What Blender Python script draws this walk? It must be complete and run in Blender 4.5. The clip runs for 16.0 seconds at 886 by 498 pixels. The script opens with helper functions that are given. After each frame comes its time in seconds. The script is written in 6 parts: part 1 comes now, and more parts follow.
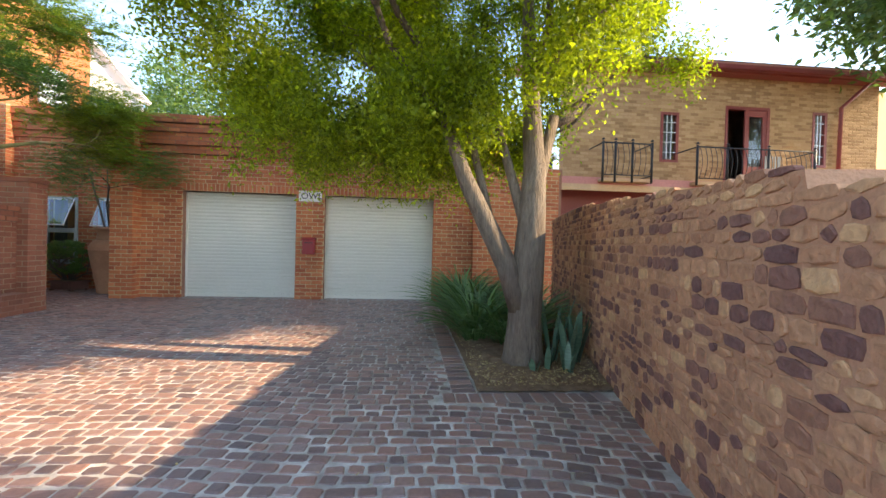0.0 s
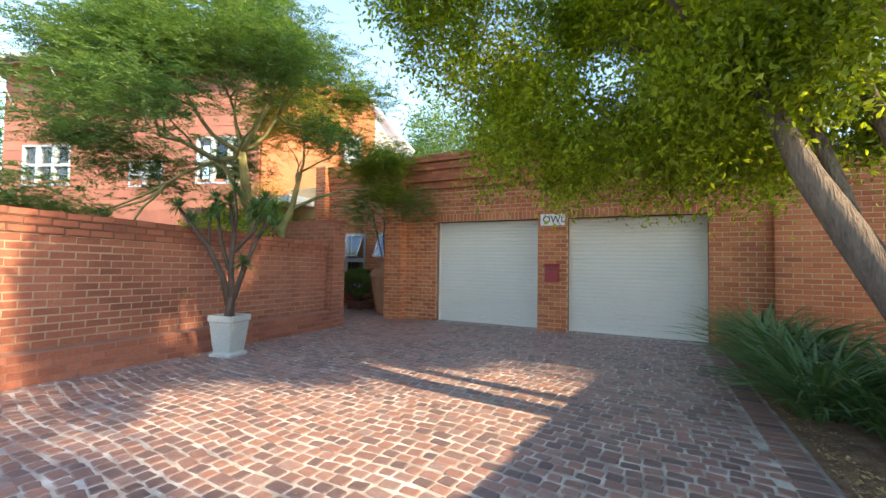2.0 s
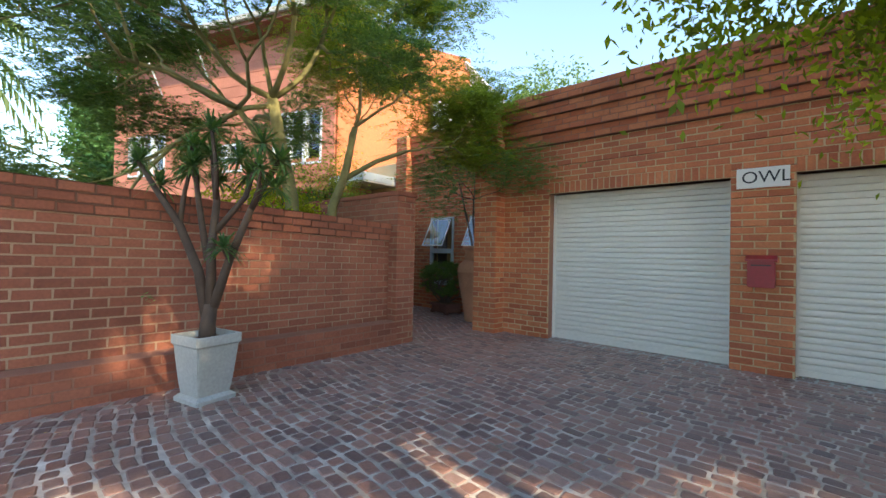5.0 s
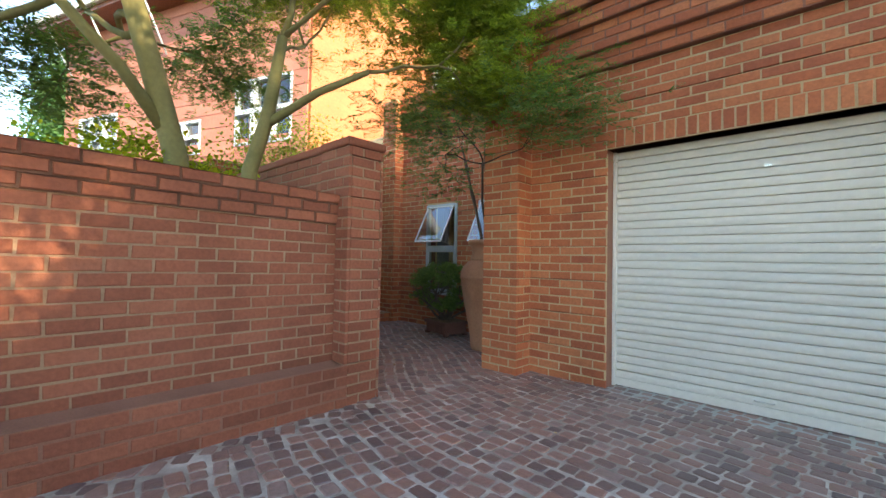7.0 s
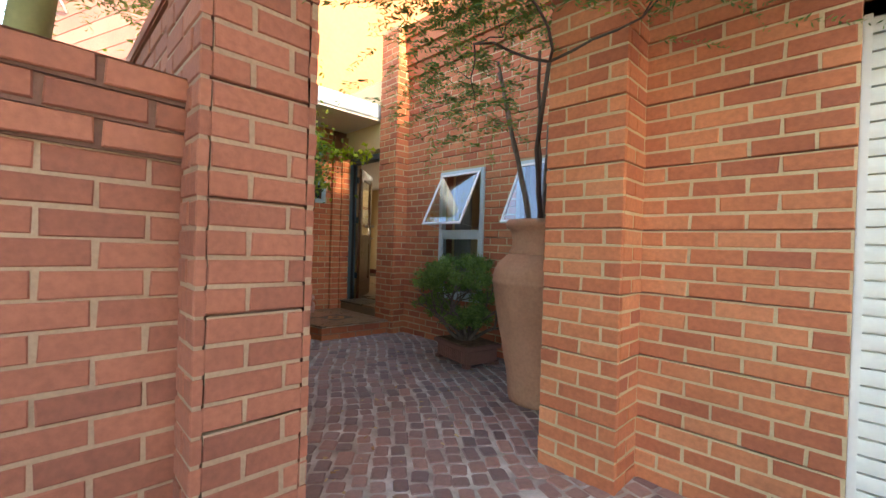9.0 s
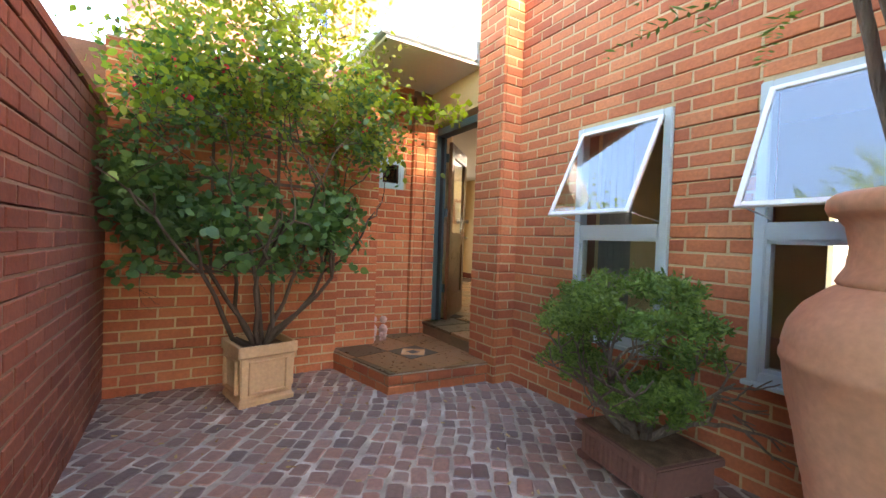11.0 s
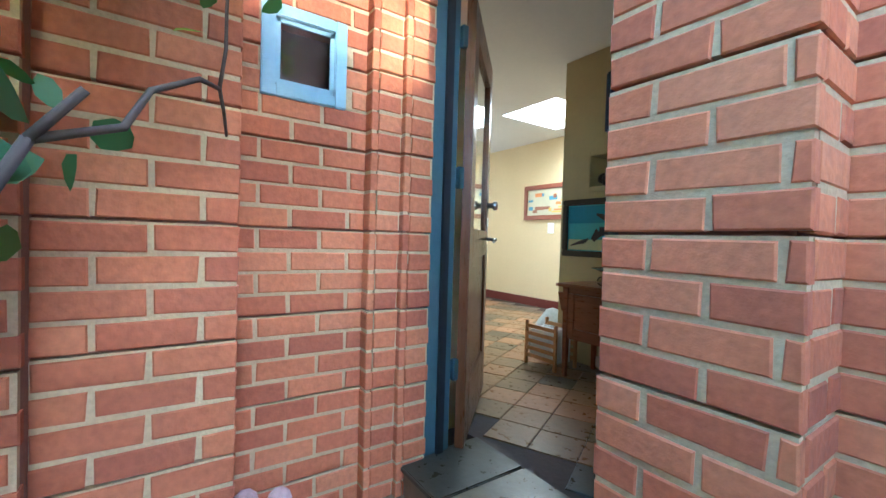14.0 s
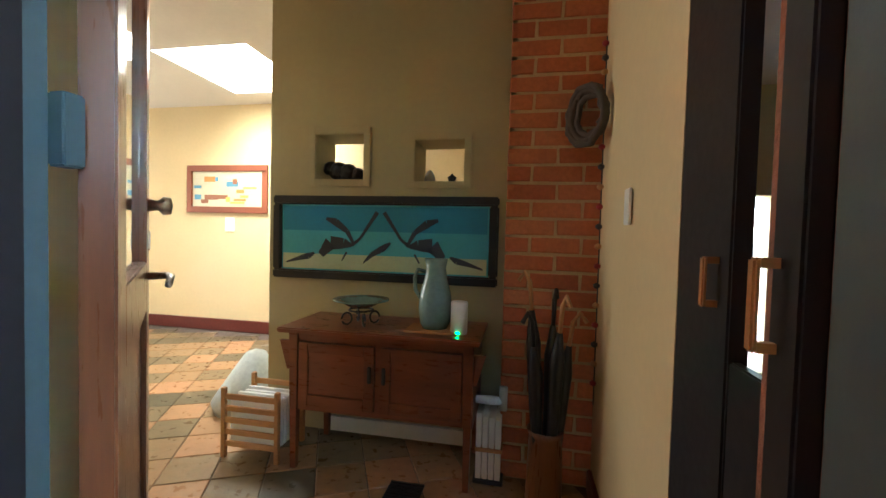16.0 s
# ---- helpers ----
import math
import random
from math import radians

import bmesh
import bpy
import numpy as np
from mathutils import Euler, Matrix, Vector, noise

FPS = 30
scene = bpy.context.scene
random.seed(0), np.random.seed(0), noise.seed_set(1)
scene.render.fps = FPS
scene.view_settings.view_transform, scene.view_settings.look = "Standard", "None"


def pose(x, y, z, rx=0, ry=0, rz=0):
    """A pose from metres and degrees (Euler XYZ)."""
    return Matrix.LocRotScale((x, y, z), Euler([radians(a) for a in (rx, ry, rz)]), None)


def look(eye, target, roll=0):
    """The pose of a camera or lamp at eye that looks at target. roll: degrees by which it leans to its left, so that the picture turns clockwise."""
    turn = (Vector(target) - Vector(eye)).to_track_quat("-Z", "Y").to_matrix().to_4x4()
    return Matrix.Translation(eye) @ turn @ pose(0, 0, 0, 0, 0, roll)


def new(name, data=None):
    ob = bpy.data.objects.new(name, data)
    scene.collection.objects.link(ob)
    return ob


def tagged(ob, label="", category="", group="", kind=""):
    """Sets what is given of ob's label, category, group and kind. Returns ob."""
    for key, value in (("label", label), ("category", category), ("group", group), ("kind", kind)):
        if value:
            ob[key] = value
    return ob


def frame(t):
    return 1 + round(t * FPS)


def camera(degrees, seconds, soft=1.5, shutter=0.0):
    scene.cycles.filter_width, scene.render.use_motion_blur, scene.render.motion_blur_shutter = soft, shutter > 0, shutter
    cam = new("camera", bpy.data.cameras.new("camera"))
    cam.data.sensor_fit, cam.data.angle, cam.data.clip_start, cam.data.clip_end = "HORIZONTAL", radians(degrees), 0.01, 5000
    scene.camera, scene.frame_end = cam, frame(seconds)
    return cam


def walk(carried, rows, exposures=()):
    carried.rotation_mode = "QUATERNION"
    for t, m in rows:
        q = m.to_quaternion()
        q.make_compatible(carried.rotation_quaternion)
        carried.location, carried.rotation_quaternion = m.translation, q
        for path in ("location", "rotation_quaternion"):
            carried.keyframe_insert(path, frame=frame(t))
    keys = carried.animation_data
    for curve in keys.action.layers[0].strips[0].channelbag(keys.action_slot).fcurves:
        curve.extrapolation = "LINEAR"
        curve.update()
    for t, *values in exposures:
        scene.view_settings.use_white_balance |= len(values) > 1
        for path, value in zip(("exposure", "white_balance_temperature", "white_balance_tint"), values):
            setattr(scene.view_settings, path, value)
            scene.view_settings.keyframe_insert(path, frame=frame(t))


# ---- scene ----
cam = camera(94.2, 16.0)
PATH = [
    (0, (0.244, 0.38, 1.278), (0.408, 2.373, 1.253), 1.5),
    (0.5, (0.18, 0.565, 1.31), (0.019, 2.558, 1.322), 1.2),
    (1, (0.133, 0.754, 1.312), (-0.32, 2.701, 1.36), 1.1),
    (1.5, (0.068, 0.929, 1.333), (-0.63, 2.802, 1.398), 1.0),
    (1.7, (0.005, 0.99, 1.326), (-0.778, 2.829, 1.4), 1.2),
    (2, (-0.126, 1.092, 1.317), (-1.029, 2.876, 1.386), 0.9),
    (2.5, (-0.347, 1.335, 1.285), (-1.403, 3.032, 1.349), 0.9),
    (3, (-0.508, 1.682, 1.306), (-1.672, 3.308, 1.358), 0.8),
    (3.5, (-0.727, 2.076, 1.3), (-1.955, 3.653, 1.337), 0.8),
    (4, (-0.942, 2.526, 1.279), (-2.214, 4.069, 1.304), 0.9),
    (4.2, (-1.025, 2.725, 1.302), (-2.312, 4.256, 1.323), 0.9),
    (6.3, (-2.446, 4.919, 1.17), (-3.809, 6.382, 1.225), 1.1),
    (6.5, (-2.568, 5.124, 1.169), (-3.938, 6.581, 1.221), 0.9),
    (7, (-2.972, 5.543, 1.178), (-4.341, 7.0, 1.23), 1.1),
    (7.5, (-3.347, 5.937, 1.203), (-4.723, 7.388, 1.241), 1.1),
    (8, (-3.731, 6.338, 1.215), (-5.113, 7.784, 1.238), 1.2),
    (8.2, (-3.889, 6.486, 1.196), (-5.272, 7.93, 1.211), 1.4),
    (10.3, (-5.451, 7.936, 1.27), (-7.043, 9.145, 1.229), 1.9),
    (10.5, (-5.622, 8.026, 1.261), (-7.25, 9.187, 1.226), 2.0),
    (11, (-6.079, 8.21, 1.266), (-7.784, 9.255, 1.226), 2.1),
    (11.5, (-6.533, 8.417, 1.287), (-8.292, 9.367, 1.236), 2.0),
    (12, (-7.003, 8.617, 1.291), (-8.794, 9.504, 1.233), 2.1),
    (12.5, (-7.47, 8.857, 1.303), (-9.272, 9.722, 1.244), 1.9),
    (13, (-7.885, 9.125, 1.336), (-9.676, 10.014, 1.279), 1.9),
    (13.5, (-8.296, 9.351, 1.324), (-10.039, 10.33, 1.277), 1.5),
    (14, (-8.707, 9.651, 1.31), (-10.359, 10.779, 1.264), 1.7),
    (14.5, (-9.073, 9.849, 1.339), (-10.55, 11.196, 1.285), 2.0),
    (15, (-9.302, 10.005, 1.402), (-10.544, 11.572, 1.354), 1.7),
    (15.3, (-9.405, 10.12, 1.432), (-10.436, 11.834, 1.384), 1.9),
    (15.5, (-9.5, 10.184, 1.43), (-10.359, 11.99, 1.387), 1.8),
    (16, (-9.643, 10.336, 1.471), (-10.022, 12.298, 1.404), 1.5),
]
EXPOSURES = [(0, 2.2, 7000, 10), (2, 2.15, 6800, 9), (4, 1.85, 6600, 8), (6.5, 2.35, 6800, 8), (8, 2.85, 7100, 10), (10.5, 3.85, 7200, 13), (12.5, 4.75, 6300, 10),
             (13.5, 4.8, 4850, 2), (14.5, 4.65, 4600, -8), (15.3, 4.85, 4700, -10), (16, 5.1, 5700, 2)]
walk(cam, [(t, look(eye, aim, lean)) for t, eye, aim, lean in PATH], EXPOSURES)

# ---- light ----
SUN_AZ, SUN_EL = radians(95.0), radians(29.0)
world = bpy.data.worlds.new("world")
scene.world = world
world.use_nodes = True
wn = world.node_tree
sky = wn.nodes.new("ShaderNodeTexSky")
sky.sky_type, sky.sun_disc = "NISHITA", False
sky.sun_elevation, sky.sun_rotation = SUN_EL, SUN_AZ
sky.air_density, sky.dust_density, sky.ozone_density = 1.0, 0.6, 1.2
wn.links.new(sky.outputs["Color"], wn.nodes["Background"].inputs["Color"])
wn.nodes["Background"].inputs["Strength"].default_value = 0.15
sun = new("sun", bpy.data.lights.new("sun", "SUN"))
sun.data.energy, sun.data.angle, sun.data.color = 3.0, radians(0.6), (1.0, 0.79, 0.54)
sun_dir = Vector((math.sin(SUN_AZ) * math.cos(SUN_EL), math.cos(SUN_AZ) * math.cos(SUN_EL), math.sin(SUN_EL)))
sun.matrix_world = look(sun_dir * 50, (0, 0, 0))

# daylight through the hall's skylight, plus an added fill lamp by the west wall
for eye, aim, wide, high, power in (((-12.17, 13.65, 3.5), (-12.17, 13.66, 0), 0.8, 0.95, 6.5), ((-15.3, 12.8, 1.7), (-12.0, 12.6, 1.2), 1.8, 1.4, 2.5)):
    lamp = new("daylight_fill_lamp", bpy.data.lights.new("daylight_fill_lamp", "AREA"))
    lamp.data.shape, lamp.data.size, lamp.data.size_y, lamp.data.energy = "RECTANGLE", wide, high, power
    lamp.data.color = (1.0, 0.93, 0.82)
    lamp.matrix_world = look(eye, aim)


# ---- materials ----
def surface(name, cols, big=1.5, fine=40.0, rough=0.85, bump=0.25, metal=0.0, spread=0.6, grain=0.25, spec=0.4,
            stretch=(1, 1, 1), local=False, depth=0.004, stain=0.0):
    """A mottled surface: colours spread by piece and by a broad noise, a fine grain and relief."""
    m = bpy.data.materials.new(name)
    m.use_nodes = True
    t = m.node_tree
    n, l = t.nodes, t.links
    b = n["Principled BSDF"]
    geo, info = n.new("ShaderNodeNewGeometry"), n.new("ShaderNodeObjectInfo")
    if local:
        tc = n.new("ShaderNodeTexCoord")
        src = tc.outputs["Object"]
    else:
        src = geo.outputs["Position"]
    mp = n.new("ShaderNodeMapping")
    mp.inputs["Scale"].default_value = stretch
    l.new(src, mp.inputs["Vector"])

    def noise_tex(scale, detail):
        x = n.new("ShaderNodeTexNoise")
        x.inputs["Scale"].default_value, x.inputs["Detail"].default_value = scale, detail
        l.new(mp.outputs["Vector"], x.inputs["Vector"])
        return x.outputs["Fac"]

    def calc(op, a, c, clamp=False):
        x = n.new("ShaderNodeMath")
        x.operation, x.use_clamp = op, clamp
        for i, v in enumerate((a, c)):
            if isinstance(v, (int, float)):
                x.inputs[i].default_value = v
            else:
                l.new(v, x.inputs[i])
        return x.outputs[0]

    broad, small = noise_tex(big, 4), noise_tex(fine, 5)
    rnd = calc("FRACT", calc("ADD", info.outputs["Random"], geo.outputs["Random Per Island"]), 0)
    fac = calc("ADD", calc("MULTIPLY", rnd, spread), calc("MULTIPLY", broad, 1 - spread), True)
    ramp = n.new("ShaderNodeValToRGB")
    e = ramp.color_ramp.elements
    while len(e) < len(cols):
        e.new(0.5)
    for i, c in enumerate(cols):
        e[i].position = 0.12 + 0.76 * i / max(1, len(cols) - 1)
        e[i].color = (*c, 1)
    l.new(fac, ramp.inputs[0])
    mul = calc("ADD", calc("MULTIPLY", small, 2 * grain), 1 - grain)
    if stain:
        dirt = calc("MULTIPLY", calc("SUBTRACT", noise_tex(0.9, 6), 0.5, True), stain * 4)
        mul = calc("MULTIPLY", mul, calc("SUBTRACT", 1, dirt, True))
    mix = n.new("ShaderNodeVectorMath")
    mix.operation = "SCALE"
    l.new(ramp.outputs[0], mix.inputs[0])
    l.new(mul, mix.inputs["Scale"])
    l.new(mix.outputs[0], b.inputs["Base Color"])
    r = calc("ADD", calc("MULTIPLY", small, 0.2), rough - 0.1, True)
    l.new(r, b.inputs["Roughness"])
    b.inputs["Metallic"].default_value = metal
    b.inputs["Specular IOR Level"].default_value = spec
    if bump:
        bp = n.new("ShaderNodeBump")
        bp.inputs["Strength"].default_value, bp.inputs["Distance"].default_value = bump, depth
        l.new(calc("ADD", small, calc("MULTIPLY", broad, 0.5)), bp.inputs["Height"])
        l.new(bp.outputs[0], b.inputs["Normal"])
    return m


def leaf_mat(name, cols, trans=0.35):
    m = surface(name, cols, big=0.7, fine=9, rough=0.55, bump=0, spread=0.55, grain=0.15)
    t = m.node_tree
    out, b = t.nodes["Material Output"], t.nodes["Principled BSDF"]
    tr, mx = t.nodes.new("ShaderNodeBsdfTranslucent"), t.nodes.new("ShaderNodeMixShader")
    mix = b.inputs["Base Color"].links[0].from_socket
    sc = t.nodes.new("ShaderNodeVectorMath")
    sc.operation = "MULTIPLY"
    sc.inputs[1].default_value = (2.2, 2.2, 0.8)
    t.links.new(mix, sc.inputs[0])
    t.links.new(sc.outputs[0], tr.inputs["Color"])
    mx.inputs[0].default_value = trans
    t.links.new(b.outputs[0], mx.inputs[1])
    t.links.new(tr.outputs[0], mx.inputs[2])
    t.links.new(mx.outputs[0], out.inputs["Surface"])
    return m


def glass_mat(name, tint=(0.9, 0.95, 0.95), rough=0.0):
    m = bpy.data.materials.new(name)
    m.use_nodes = True
    b = m.node_tree.nodes["Principled BSDF"]
    b.inputs["Base Color"].default_value = (*tint, 1)
    b.inputs["Roughness"].default_value = rough
    b.inputs["Transmission Weight"].default_value = 1.0
    b.inputs["IOR"].default_value = 1.5
    return m


BRICK = surface("brick_red", [(0.300, 0.085, 0.045), (0.430, 0.130, 0.058), (0.500, 0.165, 0.070), (0.560, 0.225, 0.105)],
                big=1.6, fine=48, rough=0.85, bump=0.7, spread=0.5, grain=0.32, stain=0.3)
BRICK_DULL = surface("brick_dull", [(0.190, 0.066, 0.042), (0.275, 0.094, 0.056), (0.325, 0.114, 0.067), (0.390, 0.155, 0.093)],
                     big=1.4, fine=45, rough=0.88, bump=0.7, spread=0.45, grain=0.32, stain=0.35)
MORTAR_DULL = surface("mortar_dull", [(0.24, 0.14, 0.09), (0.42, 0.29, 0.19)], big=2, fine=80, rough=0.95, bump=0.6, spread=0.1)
MORTAR = surface("mortar", [(0.38, 0.26, 0.14), (0.60, 0.46, 0.27)], big=3, fine=90, rough=0.95, bump=0.6, spread=0.1)
# darker mortar for the joints between the coping courses
DARK_JOINT = surface("dark_joint", [(0.10, 0.05, 0.035), (0.20, 0.10, 0.07)], big=3, fine=90, rough=0.95, bump=0.6, spread=0.1)
MORTAR_RED = surface("mortar_red", [(0.208, 0.098, 0.065), (0.338, 0.169, 0.117)], big=3, fine=90, rough=0.95, bump=0.6, spread=0.1)
BRICK_FAR = surface("brick_pink", [(0.30, 0.12, 0.085), (0.40, 0.17, 0.12), (0.44, 0.19, 0.13)], big=0.7, fine=20, spread=0.5, stain=0.2)
BRICK_TAN = surface("brick_tan", [(0.28, 0.155, 0.068), (0.41, 0.245, 0.115), (0.50, 0.32, 0.165)], big=2, fine=30, spread=0.7)
STONE = surface("sandstone", [(0.17, 0.085, 0.075), (0.25, 0.120, 0.090), (0.40, 0.200, 0.115), (0.47, 0.245, 0.135), (0.52, 0.275, 0.155), (0.60, 0.36, 0.19)],
                big=9, fine=30, rough=0.9, bump=1.0, spread=0.82, grain=0.45, depth=0.014, stain=0.3)
STONE_MORTAR = surface("stone_mortar", [(0.40, 0.205, 0.12), (0.56, 0.31, 0.19)], big=4, fine=60, rough=0.95, bump=0.8, depth=0.008)
PAVER = surface("paver_clay", [(0.120, 0.088, 0.086), (0.215, 0.138, 0.120), (0.330, 0.180, 0.138), (0.290, 0.222, 0.205)],
                big=0.6, fine=40, rough=0.42, spec=0.6, bump=0.8, spread=0.6, grain=0.35, stain=0.3)
PAVE_JOINT = surface("paver_joint", [(0.12, 0.09, 0.07), (0.44, 0.39, 0.34), (0.85, 0.81, 0.75)], big=4.5, fine=60, rough=0.95, bump=0.4, spread=0.05)
SHUTTER = surface("painted_steel", [(0.62, 0.60, 0.53), (0.72, 0.69, 0.62)], big=1.2, fine=25, rough=0.45, bump=0.05, spread=0.4, grain=0.08)
SOIL = surface("soil", [(0.06, 0.035, 0.02), (0.20, 0.12, 0.07), (0.32, 0.22, 0.14)], big=14, fine=90, rough=0.95, bump=1.0, spread=0.2, grain=0.5, depth=0.02)
DIRT = surface("far_ground", [(0.10, 0.07, 0.045), (0.16, 0.12, 0.07)], big=0.3, fine=3, rough=0.95)
FRAME_GREY = surface("window_paint", [(0.42, 0.50, 0.54), (0.50, 0.58, 0.62)], big=3, fine=50, rough=0.4, bump=0.08, spread=0.2, grain=0.06)
FRAME_BLUE = surface("pale_blue_paint", [(0.27, 0.42, 0.50), (0.34, 0.50, 0.58)], big=3, fine=50, rough=0.4, bump=0.08, spread=0.2, grain=0.08)
SASH_WHITE = surface("sash_paint", [(0.70, 0.70, 0.68), (0.80, 0.80, 0.78)], big=3, fine=50, rough=0.35, bump=0.05, spread=0.2, grain=0.05)
TEAL = surface("door_frame_paint", [(0.055, 0.092, 0.106), (0.078, 0.122, 0.138)], big=2, fine=40, rough=0.45, bump=0.12, spread=0.1, grain=0.12)
DARKWOOD = surface("varnished_wood", [(0.08, 0.025, 0.010), (0.24, 0.085, 0.03)], big=3, fine=14, rough=0.3, bump=0.1, stretch=(6, 6, 0.7), spread=0.2)
BLACK = surface("black_paint", [(0.012, 0.012, 0.014), (0.022, 0.022, 0.025)], big=3, fine=50, rough=0.4, bump=0.05)
PLASTER = surface("cream_plaster", [(0.62, 0.48, 0.26), (0.70, 0.56, 0.33)], big=1.5, fine=30, rough=0.85, bump=0.1, spread=0.1, grain=0.06)
OLIVE = surface("olive_plaster", [(0.36, 0.31, 0.17), (0.44, 0.38, 0.22)], big=1.5, fine=30, rough=0.8, bump=0.1, spread=0.1, grain=0.06)
WHITE = surface("white_plaster", [(0.68, 0.65, 0.60), (0.76, 0.74, 0.70)], big=1.5, fine=30, rough=0.85, bump=0.1, spread=0.1, grain=0.05)
TILE = surface("slate_tile", [(0.09, 0.075, 0.055), (0.20, 0.13, 0.08), (0.30, 0.19, 0.11), (0.22, 0.20, 0.15)], big=4, fine=25,
               rough=0.35, bump=0.4, spread=0.65, grain=0.3)
TILE_HALL = surface("hall_slate", [(0.055, 0.046, 0.028), (0.15, 0.100, 0.048), (0.26, 0.140, 0.062), (0.34, 0.170, 0.082)], big=5, fine=22,
                    rough=0.3, bump=0.4, spread=0.8, grain=0.35)
TILE_BLACK = surface("slate_black", [(0.03, 0.035, 0.035), (0.06, 0.065, 0.06)], big=4, fine=25, rough=0.4, bump=0.4)
TERRA = surface("terracotta", [(0.36, 0.17, 0.095), (0.46, 0.24, 0.14), (0.50, 0.29, 0.18)], big=3, fine=40, rough=0.85, bump=0.35, spread=0.2, stain=0.3)
POT_CREAM = surface("pot_cream", [(0.46, 0.27, 0.14), (0.60, 0.41, 0.24)], big=3, fine=40, rough=0.85, bump=0.3, spread=0.2, stain=0.2)
POT_GREY = surface("pot_grey", [(0.36, 0.38, 0.36), (0.48, 0.50, 0.47)], big=3, fine=40, rough=0.7, bump=0.2, spread=0.1, stain=0.2)
BARK = surface("bark", [(0.08, 0.06, 0.045), (0.17, 0.13, 0.10), (0.24, 0.19, 0.145)], big=5, fine=16, rough=0.95, bump=1.0,
               stretch=(5, 5, 0.7), spread=0.1, grain=0.5, depth=0.03)
BARK_GREEN = surface("bark_green", [(0.16, 0.15, 0.06), (0.30, 0.28, 0.12)], big=4, fine=30, rough=0.8, bump=0.4, spread=0.1)
BARK_DARK = surface("bark_dark", [(0.05, 0.035, 0.028), (0.11, 0.08, 0.06)], big=6, fine=40, rough=0.9, bump=0.6, spread=0.1)
LEAF_BRIGHT = leaf_mat("leaf_bright", [(0.055, 0.085, 0.010), (0.18, 0.24, 0.018), (0.32, 0.385, 0.03)], 0.58)
# yellower leaf tone, with sunlight put into the colour
LEAF_SUNLIT = leaf_mat("leaf_sunlit", [(0.070, 0.110, 0.024), (0.150, 0.205, 0.040), (0.250, 0.300, 0.060)], 0.5)
LEAF_JADE = leaf_mat("leaf_jade", [(0.040, 0.090, 0.020), (0.105, 0.180, 0.042), (0.230, 0.340, 0.095)], 0.25)
LEAF_FINE = leaf_mat("leaf_fine", [(0.042, 0.090, 0.036), (0.088, 0.158, 0.052), (0.145, 0.215, 0.070)], 0.35)
LEAF_DARK = leaf_mat("leaf_dark", [(0.027, 0.090, 0.032), (0.063, 0.162, 0.050), (0.108, 0.234, 0.072)], 0.25)
LEAF_VINE = leaf_mat("leaf_vine", [(0.030, 0.080, 0.034), (0.065, 0.145, 0.055), (0.130, 0.220, 0.065)], 0.3)
LEAF_BLADE = leaf_mat("leaf_blade", [(0.035, 0.085, 0.030), (0.085, 0.175, 0.058), (0.170, 0.270, 0.100)], 0.15)
RED_ROOF = surface("gutter_red", [(0.20, 0.04, 0.035), (0.28, 0.065, 0.055)], big=2, fine=20, rough=0.5, bump=0.05)
MAIL_RED = surface("mailbox_red", [(0.22, 0.012, 0.02), (0.32, 0.02, 0.03)], big=4, fine=30, rough=0.4, bump=0.05)
STEEL = surface("steel", [(0.55, 0.54, 0.50), (0.65, 0.64, 0.60)], big=4, fine=60, rough=0.3, bump=0.05, metal=1.0)
IRON = surface("wrought_iron", [(0.015, 0.015, 0.018), (0.03, 0.03, 0.035)], big=6, fine=60, rough=0.5, bump=0.1)
PANE = glass_mat("window_glass")
SASH_PANE = glass_mat("sash_glass")
SASH_PANE.node_tree.nodes["Principled BSDF"].inputs["IOR"].default_value = 1.9


# ---- building tools ----
def mesh_of(name, verts, faces, mat):
    me = bpy.data.meshes.new(name)
    me.from_pydata([tuple(v) for v in verts], [], faces)
    me.update()
    if mat:
        me.materials.append(mat)
    return me


def part(name, bm, material, parent=None, label=""):
    """Links a bmesh (or a mesh) as one object under a thing or a part."""
    if isinstance(bm, bpy.types.Mesh):
        me = bm
    else:
        me = bpy.data.meshes.new(name)
        bm.to_mesh(me)
        bm.free()
        me.materials.append(material)
    ob = new(name, me)
    ob.parent = parent
    if label:
        tagged(ob, label)
    return ob


def thing(name, label, category, group="", loc=(0, 0, 0)):
    ob = new(name)
    ob.location = loc
    return tagged(ob, label, category, group)


def box(x0, x1, y0, y1, z0, z1, bevel=0.0, bm=None):
    own = bm or bmesh.new()
    tmp = bmesh.new()
    bmesh.ops.create_cube(tmp, size=1)
    bmesh.ops.transform(tmp, verts=tmp.verts, matrix=Matrix.LocRotScale(
        ((x0 + x1) / 2, (y0 + y1) / 2, (z0 + z1) / 2), None, (abs(x1 - x0), abs(y1 - y0), abs(z1 - z0))))
    if bevel:
        bmesh.ops.bevel(tmp, geom=tmp.edges[:], offset=bevel, segments=2, affect="EDGES")
    me = bpy.data.meshes.new("tmp")
    tmp.to_mesh(me)
    tmp.free()
    own.from_mesh(me)
    bpy.data.meshes.remove(me)
    return own


def moved(bm, m):
    bmesh.ops.transform(bm, verts=bm.verts, matrix=m)
    return bm


def joined(*bms):
    own = bms[0]
    for b in bms[1:]:
        me = bpy.data.meshes.new("tmp")
        b.to_mesh(me)
        b.free()
        own.from_mesh(me)
        bpy.data.meshes.remove(me)
    return own


